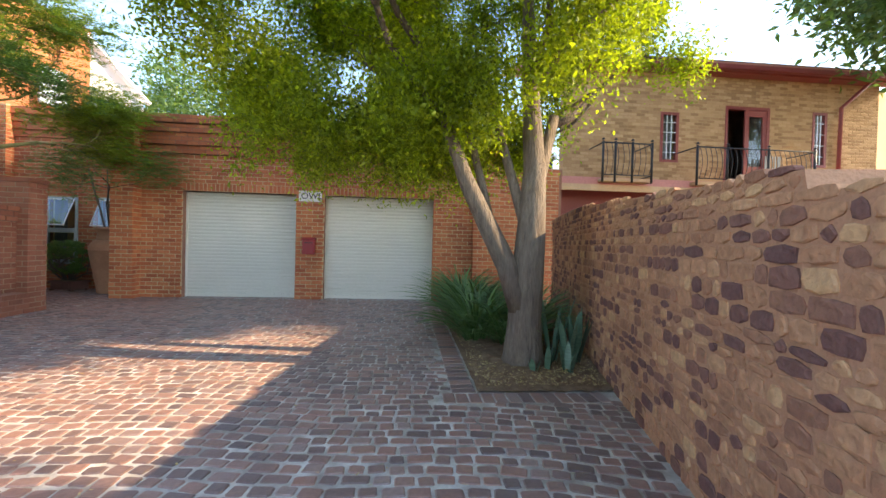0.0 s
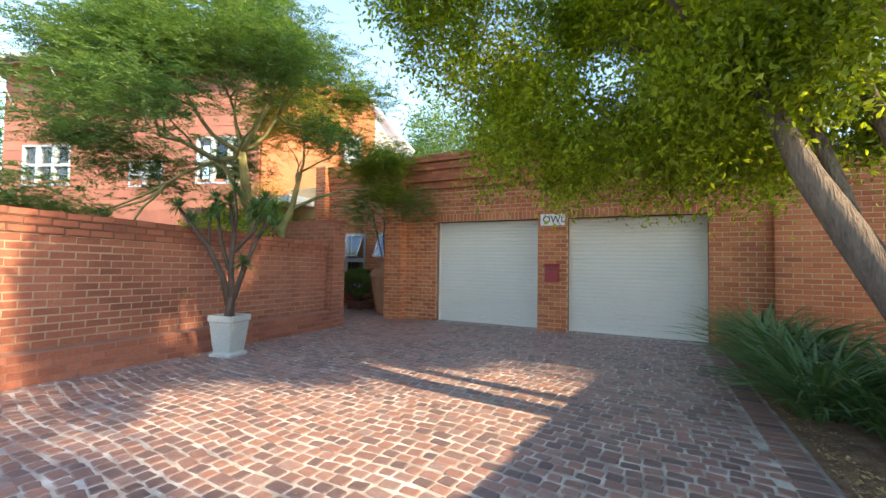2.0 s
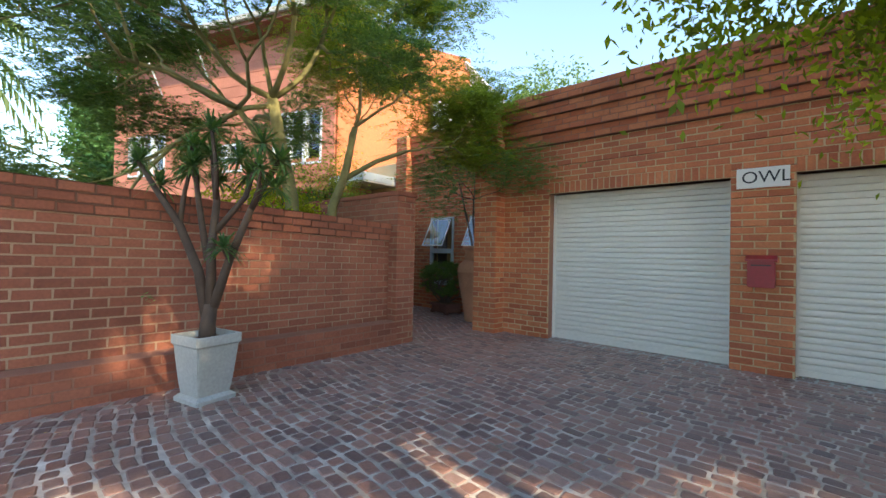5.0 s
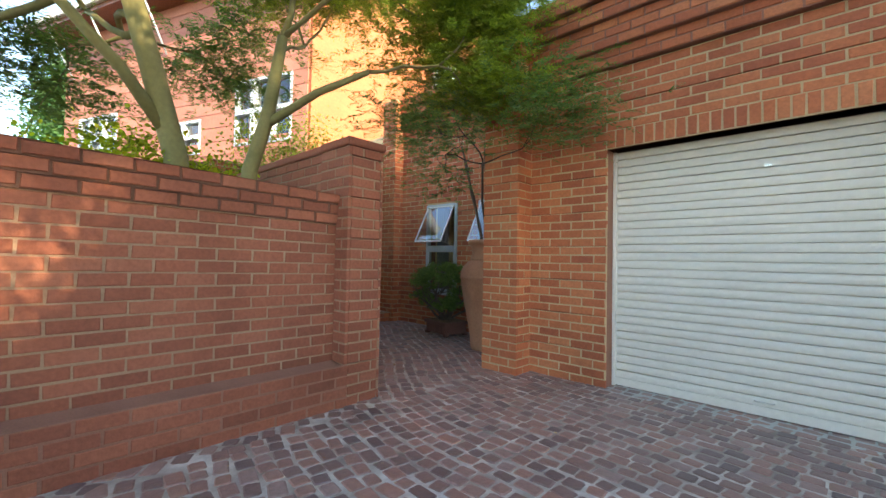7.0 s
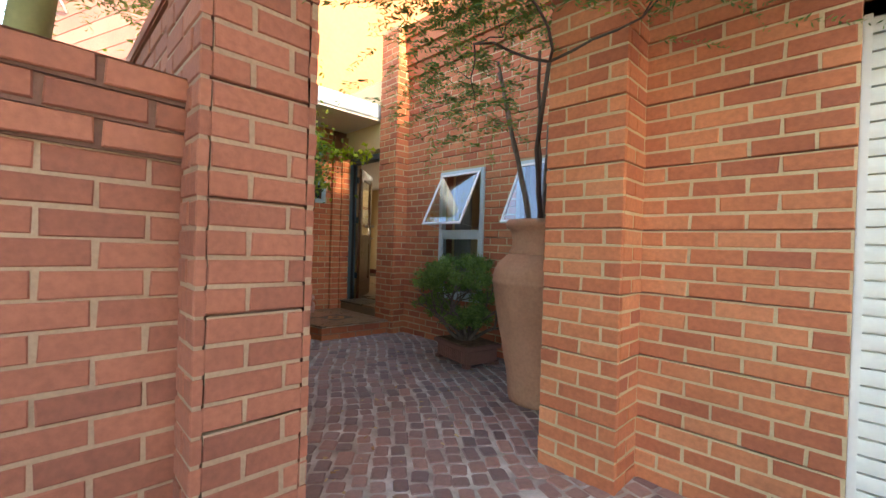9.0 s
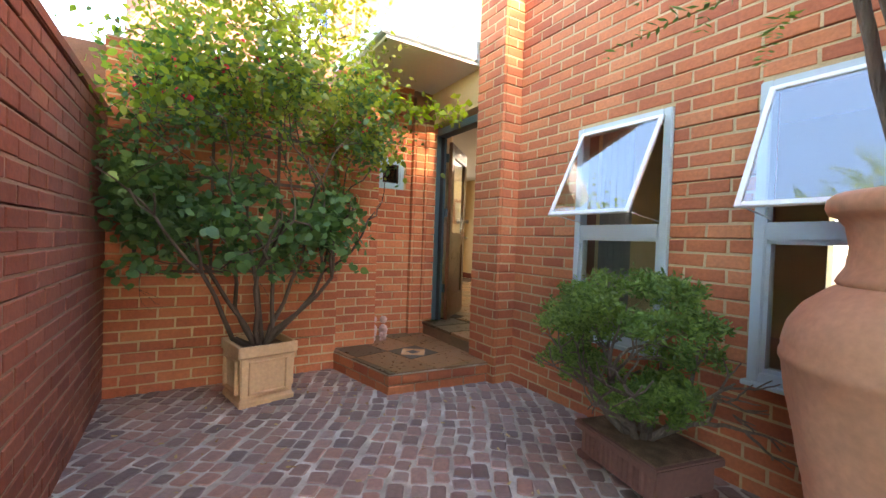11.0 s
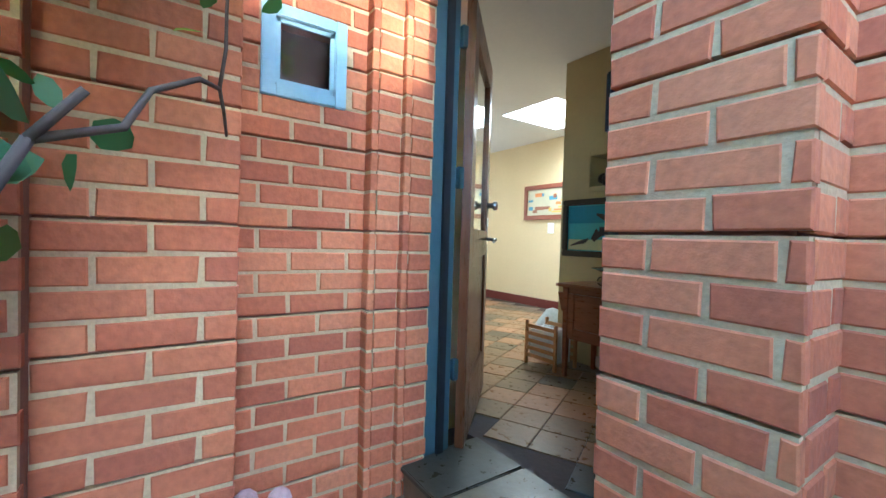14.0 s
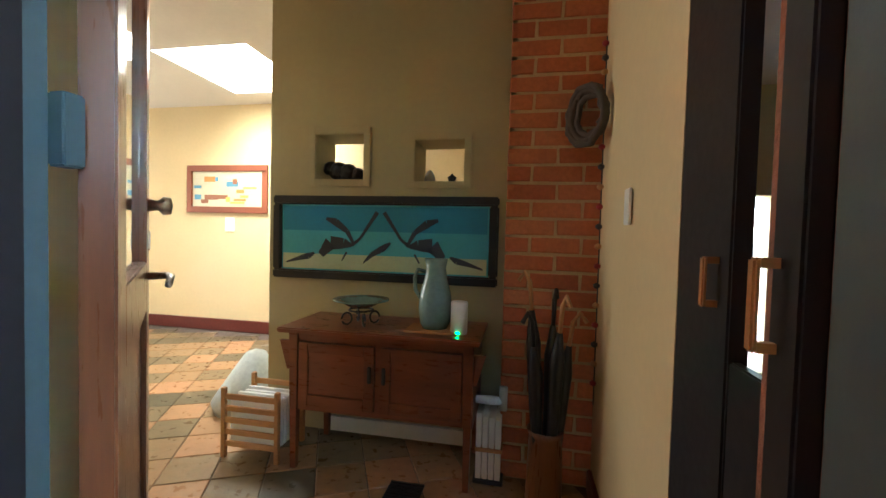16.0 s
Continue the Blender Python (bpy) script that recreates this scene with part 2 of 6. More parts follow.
def sweep(paths, sides=7):
    """Tapered tubes along lists of (point, radius), as verts and faces."""
    V, F = [], []
    for path in paths:
        base = len(V)
        pts = [Vector(p) for p, r in path]
        for i, (p, r) in enumerate(path):
            d = (pts[min(i + 1, len(pts) - 1)] - pts[max(i - 1, 0)]).normalized()
            a = d.orthogonal().normalized() if i == 0 else (a - d * a.dot(d)).normalized()
            b = d.cross(a)
            for k in range(sides):
                w = 2 * math.pi * k / sides
                V.append(pts[i] + (a * math.cos(w) + b * math.sin(w)) * r)
        for i in range(len(path) - 1):
            for k in range(sides):
                k2 = (k + 1) % sides
                F.append((base + i * sides + k, base + i * sides + k2, base + (i + 1) * sides + k2, base + (i + 1) * sides + k))
        F.append(tuple(base + k for k in range(sides))[::-1])
        F.append(tuple(base + (len(path) - 1) * sides + k for k in range(sides)))
    return V, F


def tube_mesh(name, paths, mat, sides=7, smooth=True):
    me = mesh_of(name, *sweep(paths, sides), mat)
    if smooth:
        me.polygons.foreach_set("use_smooth", [True] * len(me.polygons))
    return me


def lathe(profile, segs=40, bm=None):
    bm = bm or bmesh.new()
    rings = [[bm.verts.new((r * math.cos(2 * math.pi * k / segs), r * math.sin(2 * math.pi * k / segs), z)) for k in range(segs)]
             for r, z in profile]
    for a, b in zip(rings, rings[1:]):
        for k in range(segs):
            f = bm.faces.new((a[k], a[(k + 1) % segs], b[(k + 1) % segs], b[k]))
            f.smooth = True
    return bm


def leaves(name, pts, size, mat, seed=0, aspect=0.5, droop=0.3, jitter=0.5, rounded=False):
    """One mesh of folded leaves at the given points (an n x 3 array), turned at random."""
    rng = np.random.default_rng(seed)
    pts = np.asarray(pts, float)
    n = len(pts)
    d = rng.normal(size=(n, 3))
    d[:, 2] = d[:, 2] * 0.6 - droop
    d /= np.linalg.norm(d, axis=1)[:, None]
    s = rng.normal(size=(n, 3))
    s = np.cross(d, s)
    s /= np.linalg.norm(s, axis=1)[:, None]
    up = np.cross(d, s)
    L = size * (1 - jitter + 2 * jitter * rng.random(n))[:, None]
    a = pts
    c = pts + d * L
    ring = ((0.0, 0.0), (0.18, 0.40), (0.5, 0.5), (0.8, 0.3), (1.0, 0.0), (0.8, -0.3), (0.5, -0.5), (0.18, -0.40)) if rounded else ((0.0, 0.0), (0.45, 0.5), (1.0, 0.0), (0.45, -0.5))
    k = len(ring)
    V = np.stack([pts + d * L * p + s * L * aspect * q + up * L * (0.16 * abs(q) - 0.10 * p * p) for p, q in ring], 1).reshape(-1, 3)
    me = bpy.data.meshes.new(name)
    me.vertices.add(k * n)
    me.vertices.foreach_set("co", V.ravel())
    me.loops.add(k * n)
    me.loops.foreach_set("vertex_index", np.arange(k * n))
    me.polygons.add(n)
    me.polygons.foreach_set("loop_start", np.arange(0, k * n, k))
    me.update(calc_edges=True)
    me.materials.append(mat)
    return me


_brick_cache = {}


def brick_mesh(w, h, mat, depth=0.03, bev=0.004, key=""):
    """A brick face with worn edges: w along x, h along z, its face towards -y."""
    k = (round(w, 3), round(h, 3), mat.name, depth, key)
    if k not in _brick_cache:
        V, F = brick_verts(w, h, depth, bev, key or 0)
        _brick_cache[k] = mesh_of("brick", V, F, mat)
    return _brick_cache[k]


def brick_verts(w, h, depth=0.03, bev=0.004, key=0):
    """key: which of the worn outlines (0: a straight one)."""
    V = []
    r = random.Random(key)
    wear = [(r.uniform(-1, 1) * 0.0026, r.uniform(-1, 1) * 0.0022) if key else (0, 0) for _ in range(4)]
    for inset, y in ((bev, -0.0), (0, bev), (0, depth)):
        V += [(a + p, y, b + q) for (a, b), (p, q) in zip(((inset, inset), (w - inset, inset), (w - inset, h - inset), (inset, h - inset)), wear)]
    F = [(0, 1, 2, 3)]
    for r in (0, 4):
        for i in range(4):
            j = (i + 1) % 4
            F.append((r + i, r + 4 + i, r + 4 + j, r + j))
    return V, F


PENDING = []


def brickwork(parent, p0, u, length, z0, z1, holes=(), mat=BRICK, mortar=MORTAR, course=0.0833, pitch=0.232, joint=0.0135,
              gaps=4, phase=0, focus=None, keep=300, slope=None, first=0, proud=0.004, mass=False):
    """Bricks on a vertical face. p0: the face's corner (x, y); u: its direction, the face looks to the right hand of u
    turned back (the outward normal is u turned by -90 degrees). holes: (a, b, z0, z1) along the face. gaps: every so many courses a dark open joint."""
    PENDING.append(dict(parent=parent, p0=p0, u=u, length=length, z0=z0, z1=z1, holes=holes, mat=mat, course=course,
                        pitch=pitch, joint=joint, phase=phase, focus=focus, keep=keep, slope=slope, first=first, proud=proud,
                        mass=mass))
    # the mortar behind, in bands with an open joint between them
    ux, uy = u
    nx, ny = uy, -ux
    V, F = [], []
    k = 0
    z = z0
    bands = []
    while z < z1 - 1e-4:
        zt = min(z1, z0 + (k + 1) * gaps * course) if gaps else z1
        bands.append((z + (0.010 if k and gaps else 0), zt))
        z = zt
        k += 1
    for za, zb in bands:
        cuts = sorted({0.0, length, *[min(max(c, 0), length) for h in holes for c in h[:2]]})
        for a, b in zip(cuts, cuts[1:]):
            spans = [(za, zb)]
            for h in holes:
                if h[0] < (a + b) / 2 < h[1]:
                    nxt = []
                    for s, e in spans:
                        if h[2] > s:
                            nxt.append((s, min(e, h[2])))
                        if h[3] < e:
                            nxt.append((max(s, h[3]), e))
                    spans = [q for q in nxt if q[1] - q[0] > 1e-4]
            for s, e in spans:
                base = len(V)
                for d in (0.0, -0.022):
                    for q, zz in ((a, s), (b, s), (b, e), (a, e)):
                        f = slope(p0[1] + uy * q) if slope else 1
                        V.append((p0[0] + ux * q + nx * d, p0[1] + uy * q + ny * d, zz * f))
                F += [tuple(base + i for i in f) for f in ((0, 1, 2, 3), (0, 4, 5, 1), (3, 2, 6, 7), (0, 3, 7, 4), (1, 5, 6, 2))]
    return part("mortar_bed", mesh_of("mortar_bed", V, F, mortar), None, parent)


def lay_bricks():
    """The bricks of every face, last: the nearest as parts, the rest joined."""
    by = {}
    for w in PENDING:
        rng = random.Random(hash((round(w["p0"][0], 2), round(w["p0"][1], 2), round(w["z0"], 2))) & 0xffff)
        c, pitch, joint = w["course"], w["pitch"], w["joint"]
        ux, uy = w["u"]
        rows = int(round((w["z1"] - w["z0"]) / c))
        out = []
        for r in range(rows):
            za = w["z0"] + r * c + joint / 2
            zb = min(w["z0"] + (r + 1) * c - joint / 2, w["z1"])
            a = -pitch * (0.5 if (r + w["phase"]) % 2 else 0)
            step = pitch
            while a < w["length"] - 0.02:
                s, e = max(a, -0.004), min(a + pitch - joint, w["length"] + 0.004)
                a += step
                segs = [(s, e)]
                for h in w["holes"]:
                    if h[2] < (za + zb) / 2 < h[3]:
                        nxt = []
                        for q, t in segs:
                            if h[0] > q:
                                nxt.append((q, min(t, h[0])))
                            if h[1] < t:
                                nxt.append((max(q, h[1]), t))
                        segs = nxt
                for q, t in segs:
                    if t - q > 0.03:
                        out.append((q, t, za, zb))
        for q, t, za, zb in out:
            f = w["slope"](w["p0"][1] + uy * q) if w["slope"] else 1
            jit = rng.uniform(-0.0015, 0.0015)
            d = w["proud"] + rng.uniform(-0.0015, 0.0025)
            pos = Vector((w["p0"][0] + ux * q + uy * d, w["p0"][1] + uy * q - ux * d, (za + jit) * f))
            fx, fy, fz = w["focus"] or (pos.x, pos.y, pos.z)
            by.setdefault(w["parent"], []).append(((pos - Vector((fx, fy, fz))).length if not w["mass"] else 99, pos, ux, uy, t - q, zb - za, w["mat"]))
    for parent, items in by.items():
        items.sort(key=lambda i: i[0])
        near = [i for i in items[:300] if i[0] < 90]
        far = items[len(near):]
        for _, pos, ux, uy, w, h, mat in near:
            ob = new("brick", brick_mesh(w, h, mat, key=1 + int(pos.x * 37 + pos.y * 53 + pos.z * 71) % 6))
            ob.matrix_world = Matrix(((ux, -uy, 0, pos.x), (uy, ux, 0, pos.y), (0, 0, 1, pos.z), (0, 0, 0, 1)))
            ob.parent = parent
        if far:
            V, F = [], []
            for _, pos, ux, uy, w, h, mat in far:
                b = len(V)
                v, f = brick_verts(w, h, key=1 + int(pos.x * 37 + pos.y * 53 + pos.z * 71) % 6)
                V += [(pos.x + ux * x - uy * y, pos.y + uy * x + ux * y, pos.z + z) for x, y, z in v]
                F += [tuple(b + i for i in q) for q in f]
            ob = part("brick_mass", mesh_of("brick_mass", V, F, far[0][6]), None, parent)
            tagged(ob, kind="stuff")


def wall_box(name, x0, x1, y0, y1, z0, z1, mat=MORTAR_RED, holes=(), axis="x"):
    """A structure wall: a slab with rectangular openings (a, b, z0, z1) along its axis."""
    bm = bmesh.new()
    lo, hi = (x0, x1) if axis == "x" else (y0, y1)
    cuts = sorted({lo, hi, *[c for h in holes for c in h[:2] if lo < c < hi]})
    for a, b in zip(cuts, cuts[1:]):
        spans = [(z0, z1)]
        for h in holes:
            if h[0] < (a + b) / 2 < h[1]:
                nxt = []
                for s, e in spans:
                    if h[2] > s:
                        nxt.append((s, min(e, h[2])))
                    if h[3] < e:
                        nxt.append((max(s, h[3]), e))
                spans = [q for q in nxt if q[1] - q[0] > 1e-4]
        for s, e in spans:
            if axis == "x":
                box(a, b, y0, y1, s, e, bm=bm)
            else:
                box(x0, x1, a, b, s, e, bm=bm)
    ob = part(name, bm, mat)
    return tagged(ob, kind="structure")


# ---- ground ----
ground = part("ground", mesh_of("ground", [(-900, -900, -0.03), (900, -900, -0.03), (900, 900, -0.03), (-900, 900, -0.03)], [(0, 1, 2, 3)], DIRT), None)
tagged(ground, kind="structure")
bed_edge = [(0.93, 3.83), (0.82, 5.9), (0.85, 9.5)]
pavement = tagged(new("pavement"), kind="structure")
part("joint_sand", box(-10.5, 3.4, -9, 11, -0.06, 0.0085), PAVE_JOINT, pavement)


def in_paving(x, y):
    if -5.9 < x < 2.9 and -3 < y < 9.75:
        if y > 3.85 and x > 0.87:
            return False
        return x < 1.746 + 0.2256 * (y - 2.388)
    return -10.2 < x <= -5.2 and 7.6 < y < 10.75


def lay_pavers():
    """Half-brick setts in wavering rows, with wide pale joints, and whole bricks round the bed."""
    rng = random.Random(5)
    items = []
    for zone in (0, 1):
        ang = radians(-7 if zone == 0 else -30)
        ca, sa = math.cos(ang), math.sin(ang)
        for r in range(-125, 125):
            u = -12.0 + rng.uniform(0, 0.1)
            while u < 12.0:
                w = rng.choice((0.088, 0.097, 0.104, 0.110, 0.120, 0.150))
                uc = u + w / 2
                v = r * 0.108 + 0.13 * math.sin(uc * 0.55) + 0.03 * math.sin(uc * 2.9 + 0.05 * r) + rng.uniform(-0.011, 0.011)
                x, y = -2 + uc * ca - v * sa, 5 + uc * sa + v * ca
                u += w + rng.uniform(0.010, 0.020)
                if (x < -5.6) != (zone == 1) or not in_paving(x, y) or (x > 0.60 and y > 3.6) or (3.6 < y < 3.84 and x > 0.5):
                    continue
                slope = math.atan(0.072 * math.cos(uc * 0.55) + 0.087 * math.cos(uc * 2.9 + 0.05 * r))
                items.append((x, y, ang + slope + rng.uniform(-0.15, 0.15), w, 0.090 + rng.uniform(-0.012, 0.008)))
    # the soldier courses that edge the bed
    y = 3.9
    while y < 9.3:
        items.append((0.74, y, radians(2), 0.21, 0.098))
        y += 0.108
    x = 0.6
    while x < 2.0:
        items.append((x, 3.73, radians(90), 0.21, 0.098))
        x += 0.108

    def paver(w, h, k):
        """A sett with rounded, uneven corners, k says which."""
        r = random.Random(k)
        b, z = 0.008, 0.0125 + 0.0007 * k
        ring = []
        for sx, sy in ((-1, -1), (1, -1), (1, 1), (-1, 1)):
            c, d = r.uniform(0.004, 0.016), r.uniform(0.004, 0.016)
            q = [(sx * (w / 2 - c), sy * h / 2), (sx * w / 2, sy * (h / 2 - d))]
            ring += q if sx * sy < 0 else q[::-1]
        V = [(p, q, zz) for zz in (-0.01, z - b * 0.6) for p, q in ring]
        V += [(p - math.copysign(b, p), q - math.copysign(b, q), z + r.uniform(-0.001, 0.001)) for p, q in ring]
        return V, [tuple(16 + i for i in range(8))] + [(j + i, j + (i + 1) % 8, j + 8 + (i + 1) % 8, j + 8 + i) for j in (0, 8) for i in range(8)]

    def key(i):
        return min((i[0] - 0.2) ** 2 + (i[1] - 2.2) ** 2 * 0.7, (i[0] + 3.2) ** 2 + (i[1] - 7.4) ** 2, (i[0] + 8.0) ** 2 + (i[1] - 9.0) ** 2)
    items.sort(key=key)
    shared = {}
    for i, (x, y, a, w, h) in enumerate(items[:300]):
        k = (round(w, 2), i % 5)
        if k not in shared:
            shared[k] = mesh_of("paver", *paver(w, h, i % 5), PAVER)
        ob = new("paver", shared[k])
        ob.location, ob.rotation_euler = (x, y, 0), (rng.uniform(-0.03, 0.03), rng.uniform(-0.025, 0.025), a)
        ob.parent = pavement
    V, F = [], []
    for x, y, a, w, h in items[300:]:
        v, f = paver(w, h, rng.randrange(6))
        b, ca, sa = len(V), math.cos(a), math.sin(a)
        tx, ty = rng.uniform(-0.025, 0.025), rng.uniform(-0.03, 0.03)
        V += [(x + p * ca - q * sa, y + p * sa + q * ca, r + p * tx + q * ty) for p, q, r in v]
        F += [tuple(b + i for i in q) for q in f]
    tagged(part("paver_mass", mesh_of("paver_mass", V, F, PAVER), None, pavement), kind="stuff")


# the planting bed
bm = bmesh.new()
bmesh.ops.create_grid(bm, x_segments=40, y_segments=90, size=0.5)
for v in bm.verts:
    fx, fy = v.co.x + 0.5, v.co.y + 0.5
    y = 3.84 + fy * 5.6
    x0, x1 = 0.86, 1.76 + 0.2256 * (y - 2.388)
    v.co = (x0 + fx * (x1 - x0), y, 0.030 + 0.05 * math.sin(math.pi * min(1, fx * 1.4)) * min(1, fy * 6) + 0.02 * noise.noise(Vector((x0 + fx * 2, y, 0)) * 6))
bed = part("planting_bed", bm, SOIL)
tagged(bed, kind="structure")

# ---- the garage ----
GX0, GX1, GY = -5.31, 1.63, 9.41
DOORS = [(-4.50, -2.18), (-1.59, 0.755)]
garage = tagged(new("wall_garage"), kind="structure")
holes = [(a - GX0, b - GX0, 0.0, 2.25) for a, b in DOORS]
wall_box("wall_garage_core", GX0, GX1, GY + 0.022, GY + 0.25, 0, 3.78, holes=[(a, b, 0, 2.25) for a, b in DOORS])
brickwork(garage, (GX0, GY), (1, 0), GX1 - GX0, 0, 3.0, holes=[(a, b, 0, 2.42) for a, b, _, _ in holes], focus=(-4.8, 9.4, 1.0))
for a, b in DOORS:
    # the soldier course over the door
    x = a
    brickwork(garage, (a, GY), (1, 0), b - a, 2.25, 2.42, course=0.17, pitch=0.0835, gaps=0, focus=(-4.8, 9.4, 1.0))
# stepped bands of the parapet
for i, (za, zb, out) in enumerate(((3.0, 3.17, 0.05), (3.17, 3.42, 0.10), (3.42, 3.60, 0.15), (3.60, 3.78, 0.20))):
    n = int(round((zb - za) / 0.0833))
    part("parapet_band", box(GX0 - 0.1, GX1 + 0.6, GY - out + 0.02, GY + 0.3, za + 0.012, zb), MORTAR_RED, garage)
    brickwork(garage, (GX0 - 0.1, GY - out), (1, 0), GX1 - GX0 + 0.7, za + 0.012, za + 0.012 + n * 0.0833, gaps=0, phase=i, mortar=MORTAR_RED, focus=(-4.8, 9.4, 1.0), proud=0.007)
# the projecting pier on the corner
PX0, PX1, PY = -5.74, -5.31, 9.14
wall_box("wall_corner_pier", PX0 + 0.022, PX1 - 0.022, PY + 0.022, 10.71, 0, 3.6)
pier = tagged(new("wall_corner"), kind="structure")
brickwork(pier, (PX0, PY), (1, 0), PX1 - PX0, 0, 3.67, focus=(-5.5, 9.1, 1.3))
brickwork(pier, (PX1, PY + 0.03), (0, 1), GY - PY - 0.03, 0, 3.67, focus=(-5.5, 9.1, 1.3), phase=1)
brickwork(pier, (PX0, 10.73), (0, -1), 10.73 - PY - 0.03, 0, 3.67, focus=(-5.5, 9.1, 1.3), phase=1)
part("pier_cap", box(PX0 - 0.03, PX1 + 0.03, PY - 0.03, 10.7, 3.67, 3.72, 0.01), MORTAR_RED, pier)
# the wall beyond the second door
east = tagged(new("wall_garage_end"), kind="structure")
wall_box("wall_garage_end_core", GX1 + 0.022, 3.6, GY - 0.07, GY + 0.25, 0, 3.0)
brickwork(east, (GX1, GY - 0.09), (1, 0), 1.9, 0, 3.0, mass=True)
brickwork(east, (GX1, GY), (0, -1), 0.09, 0, 3.0, mass=True)
ceil = part("garage_roof", box(GX0, 3.6, GY + 0.25, 16, 3.3, 3.4), WHITE)
tagged(ceil, kind="structure")


def shutter_door(x0, x1, z1, label):
    t = thing("roller_shutter_door", label, "garage door", "garage doors")
    w = x1 - x0
    rows, n = 29, 10
    prof = []
    h = (z1 - 0.09) / rows
    for r in range(rows):
        for k in range(n):
            f = (0, 0.03, 0.07, 0.2, 0.4, 0.6, 0.84, 0.89, 0.91, 0.975)[k]
            y = 0.006 + 0.004 * math.sin(math.pi * (f - 0.03) / 0.86) if 0.02 < f < 0.90 else -0.024
            prof.append((9.60 - y, 0.09 + h * (r + f)))
    prof.append((9.60, z1))
    V = [(x, y, z) for y, z in prof for x in (x0 + 0.004, x1 - 0.004)]
    F = [(2 * i, 2 * i + 1, 2 * i + 3, 2 * i + 2) for i in range(len(prof) - 1)]
    part("curtain", mesh_of("curtain", V, F, SHUTTER), None, t)
    part("bottom_rail", box(x0 + 0.01, x1 - 0.01, 9.575, 9.61, 0.02, 0.09, 0.004), SHUTTER, t)
    part("guide", box(x0 + 0.0, x0 + 0.03, 9.56, 9.63, 0, z1, 0.003), SHUTTER, t)
    part("guide", box(x1 - 0.03, x1, 9.56, 9.63, 0, z1, 0.003), SHUTTER, t)
    c = (x0 + x1) / 2
    part("handle", tube_mesh("handle", [[((c - 0.06, 9.575, 0.13), 0.006), ((c - 0.05, 9.55, 0.13), 0.006), ((c + 0.05, 9.55, 0.13), 0.006), ((c + 0.06, 9.575, 0.13), 0.006)]], STEEL), None, t)
    part("lock", box(c + 0.0, c + 0.05, 9.57, 9.585, 1.95, 1.97, 0.003), STEEL, t)
    return t


shutter_door(*DOORS[0], 2.25, "closed light grey ribbed steel roller shutter in the brick garage beside the corner pier")
shutter_door(*DOORS[1], 2.25, "closed cream grey ribbed steel roller shutter behind the tree in the brick garage")
for a, b in DOORS:
    tagged(part("garage_sill", box(a - 0.02, b + 0.02, 9.34, 9.75, -0.02, 0.012, 0.004), POT_GREY), kind="structure")
    tagged(part("reveal_head", box(a - 0.0, b + 0.0, GY + 0.03, 9.7, 2.25, 2.28), MORTAR_RED), kind="structure")
tagged(part("wall_garage_inside", box(-5.2, 3.5, 9.66, 9.7, 0, 3.3), BLACK), kind="structure")

# ---- the driveway wall ----
LX = -5.93


def lean(y):
    return 1.052 - 0.0175 * (y - 2.4)


wl = tagged(new("wall_driveway"), kind="structure")
V = []
for y in (-3.0, 7.40):
    for x, z in ((LX - 0.022, 0), (LX - 0.022, 1.735), (LX - 0.23, 1.735), (LX - 0.23, 0)):
        V.append((x, y, z * lean(y)))
core = part("wall_driveway_core", mesh_of("core", V, [(0, 1, 5, 4), (1, 2, 6, 5), (2, 3, 7, 6), (0, 3, 2, 1), (4, 5, 6, 7)], MORTAR_RED), None, wl)
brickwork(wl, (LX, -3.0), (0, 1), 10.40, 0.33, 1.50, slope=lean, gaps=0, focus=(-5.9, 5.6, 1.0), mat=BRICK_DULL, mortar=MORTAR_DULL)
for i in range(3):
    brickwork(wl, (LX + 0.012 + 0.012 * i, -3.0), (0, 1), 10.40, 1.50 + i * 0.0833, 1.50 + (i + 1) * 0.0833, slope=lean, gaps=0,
              mortar=DARK_JOINT, mat=BRICK_DULL, phase=i, focus=(-5.9, 5.6, 1.0), joint=0.016, proud=0.010)
V = []
for y in (-3.0, 7.42):
    for x, z in ((LX + 0.0, 1.74), (LX + 0.05, 1.75), (LX - 0.25, 1.75), (LX - 0.25, 1.70)):
        V.append((x, y, z * lean(y)))
part("coping_bed", mesh_of("coping_bed", V, [(0, 1, 5, 4), (1, 2, 6, 5), (2, 3, 7, 6)], MORTAR_RED), None, wl)
# its plinth
V = []
for y in (-3.0, 7.40):
    for x, z in ((-5.75, 0), (-5.75, 0.30), (-5.77, 0.318), (LX, 0.35), (LX, 0)):
        V.append((x - 0.022, y, z))
part("plinth_core", mesh_of("plinth_core", V, [(0, 1, 6, 5), (1, 2, 7, 6), (2, 3, 8, 7)], MORTAR_RED), None, wl)
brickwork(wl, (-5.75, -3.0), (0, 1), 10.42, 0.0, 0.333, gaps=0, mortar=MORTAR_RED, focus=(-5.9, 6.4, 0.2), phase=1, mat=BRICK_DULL)

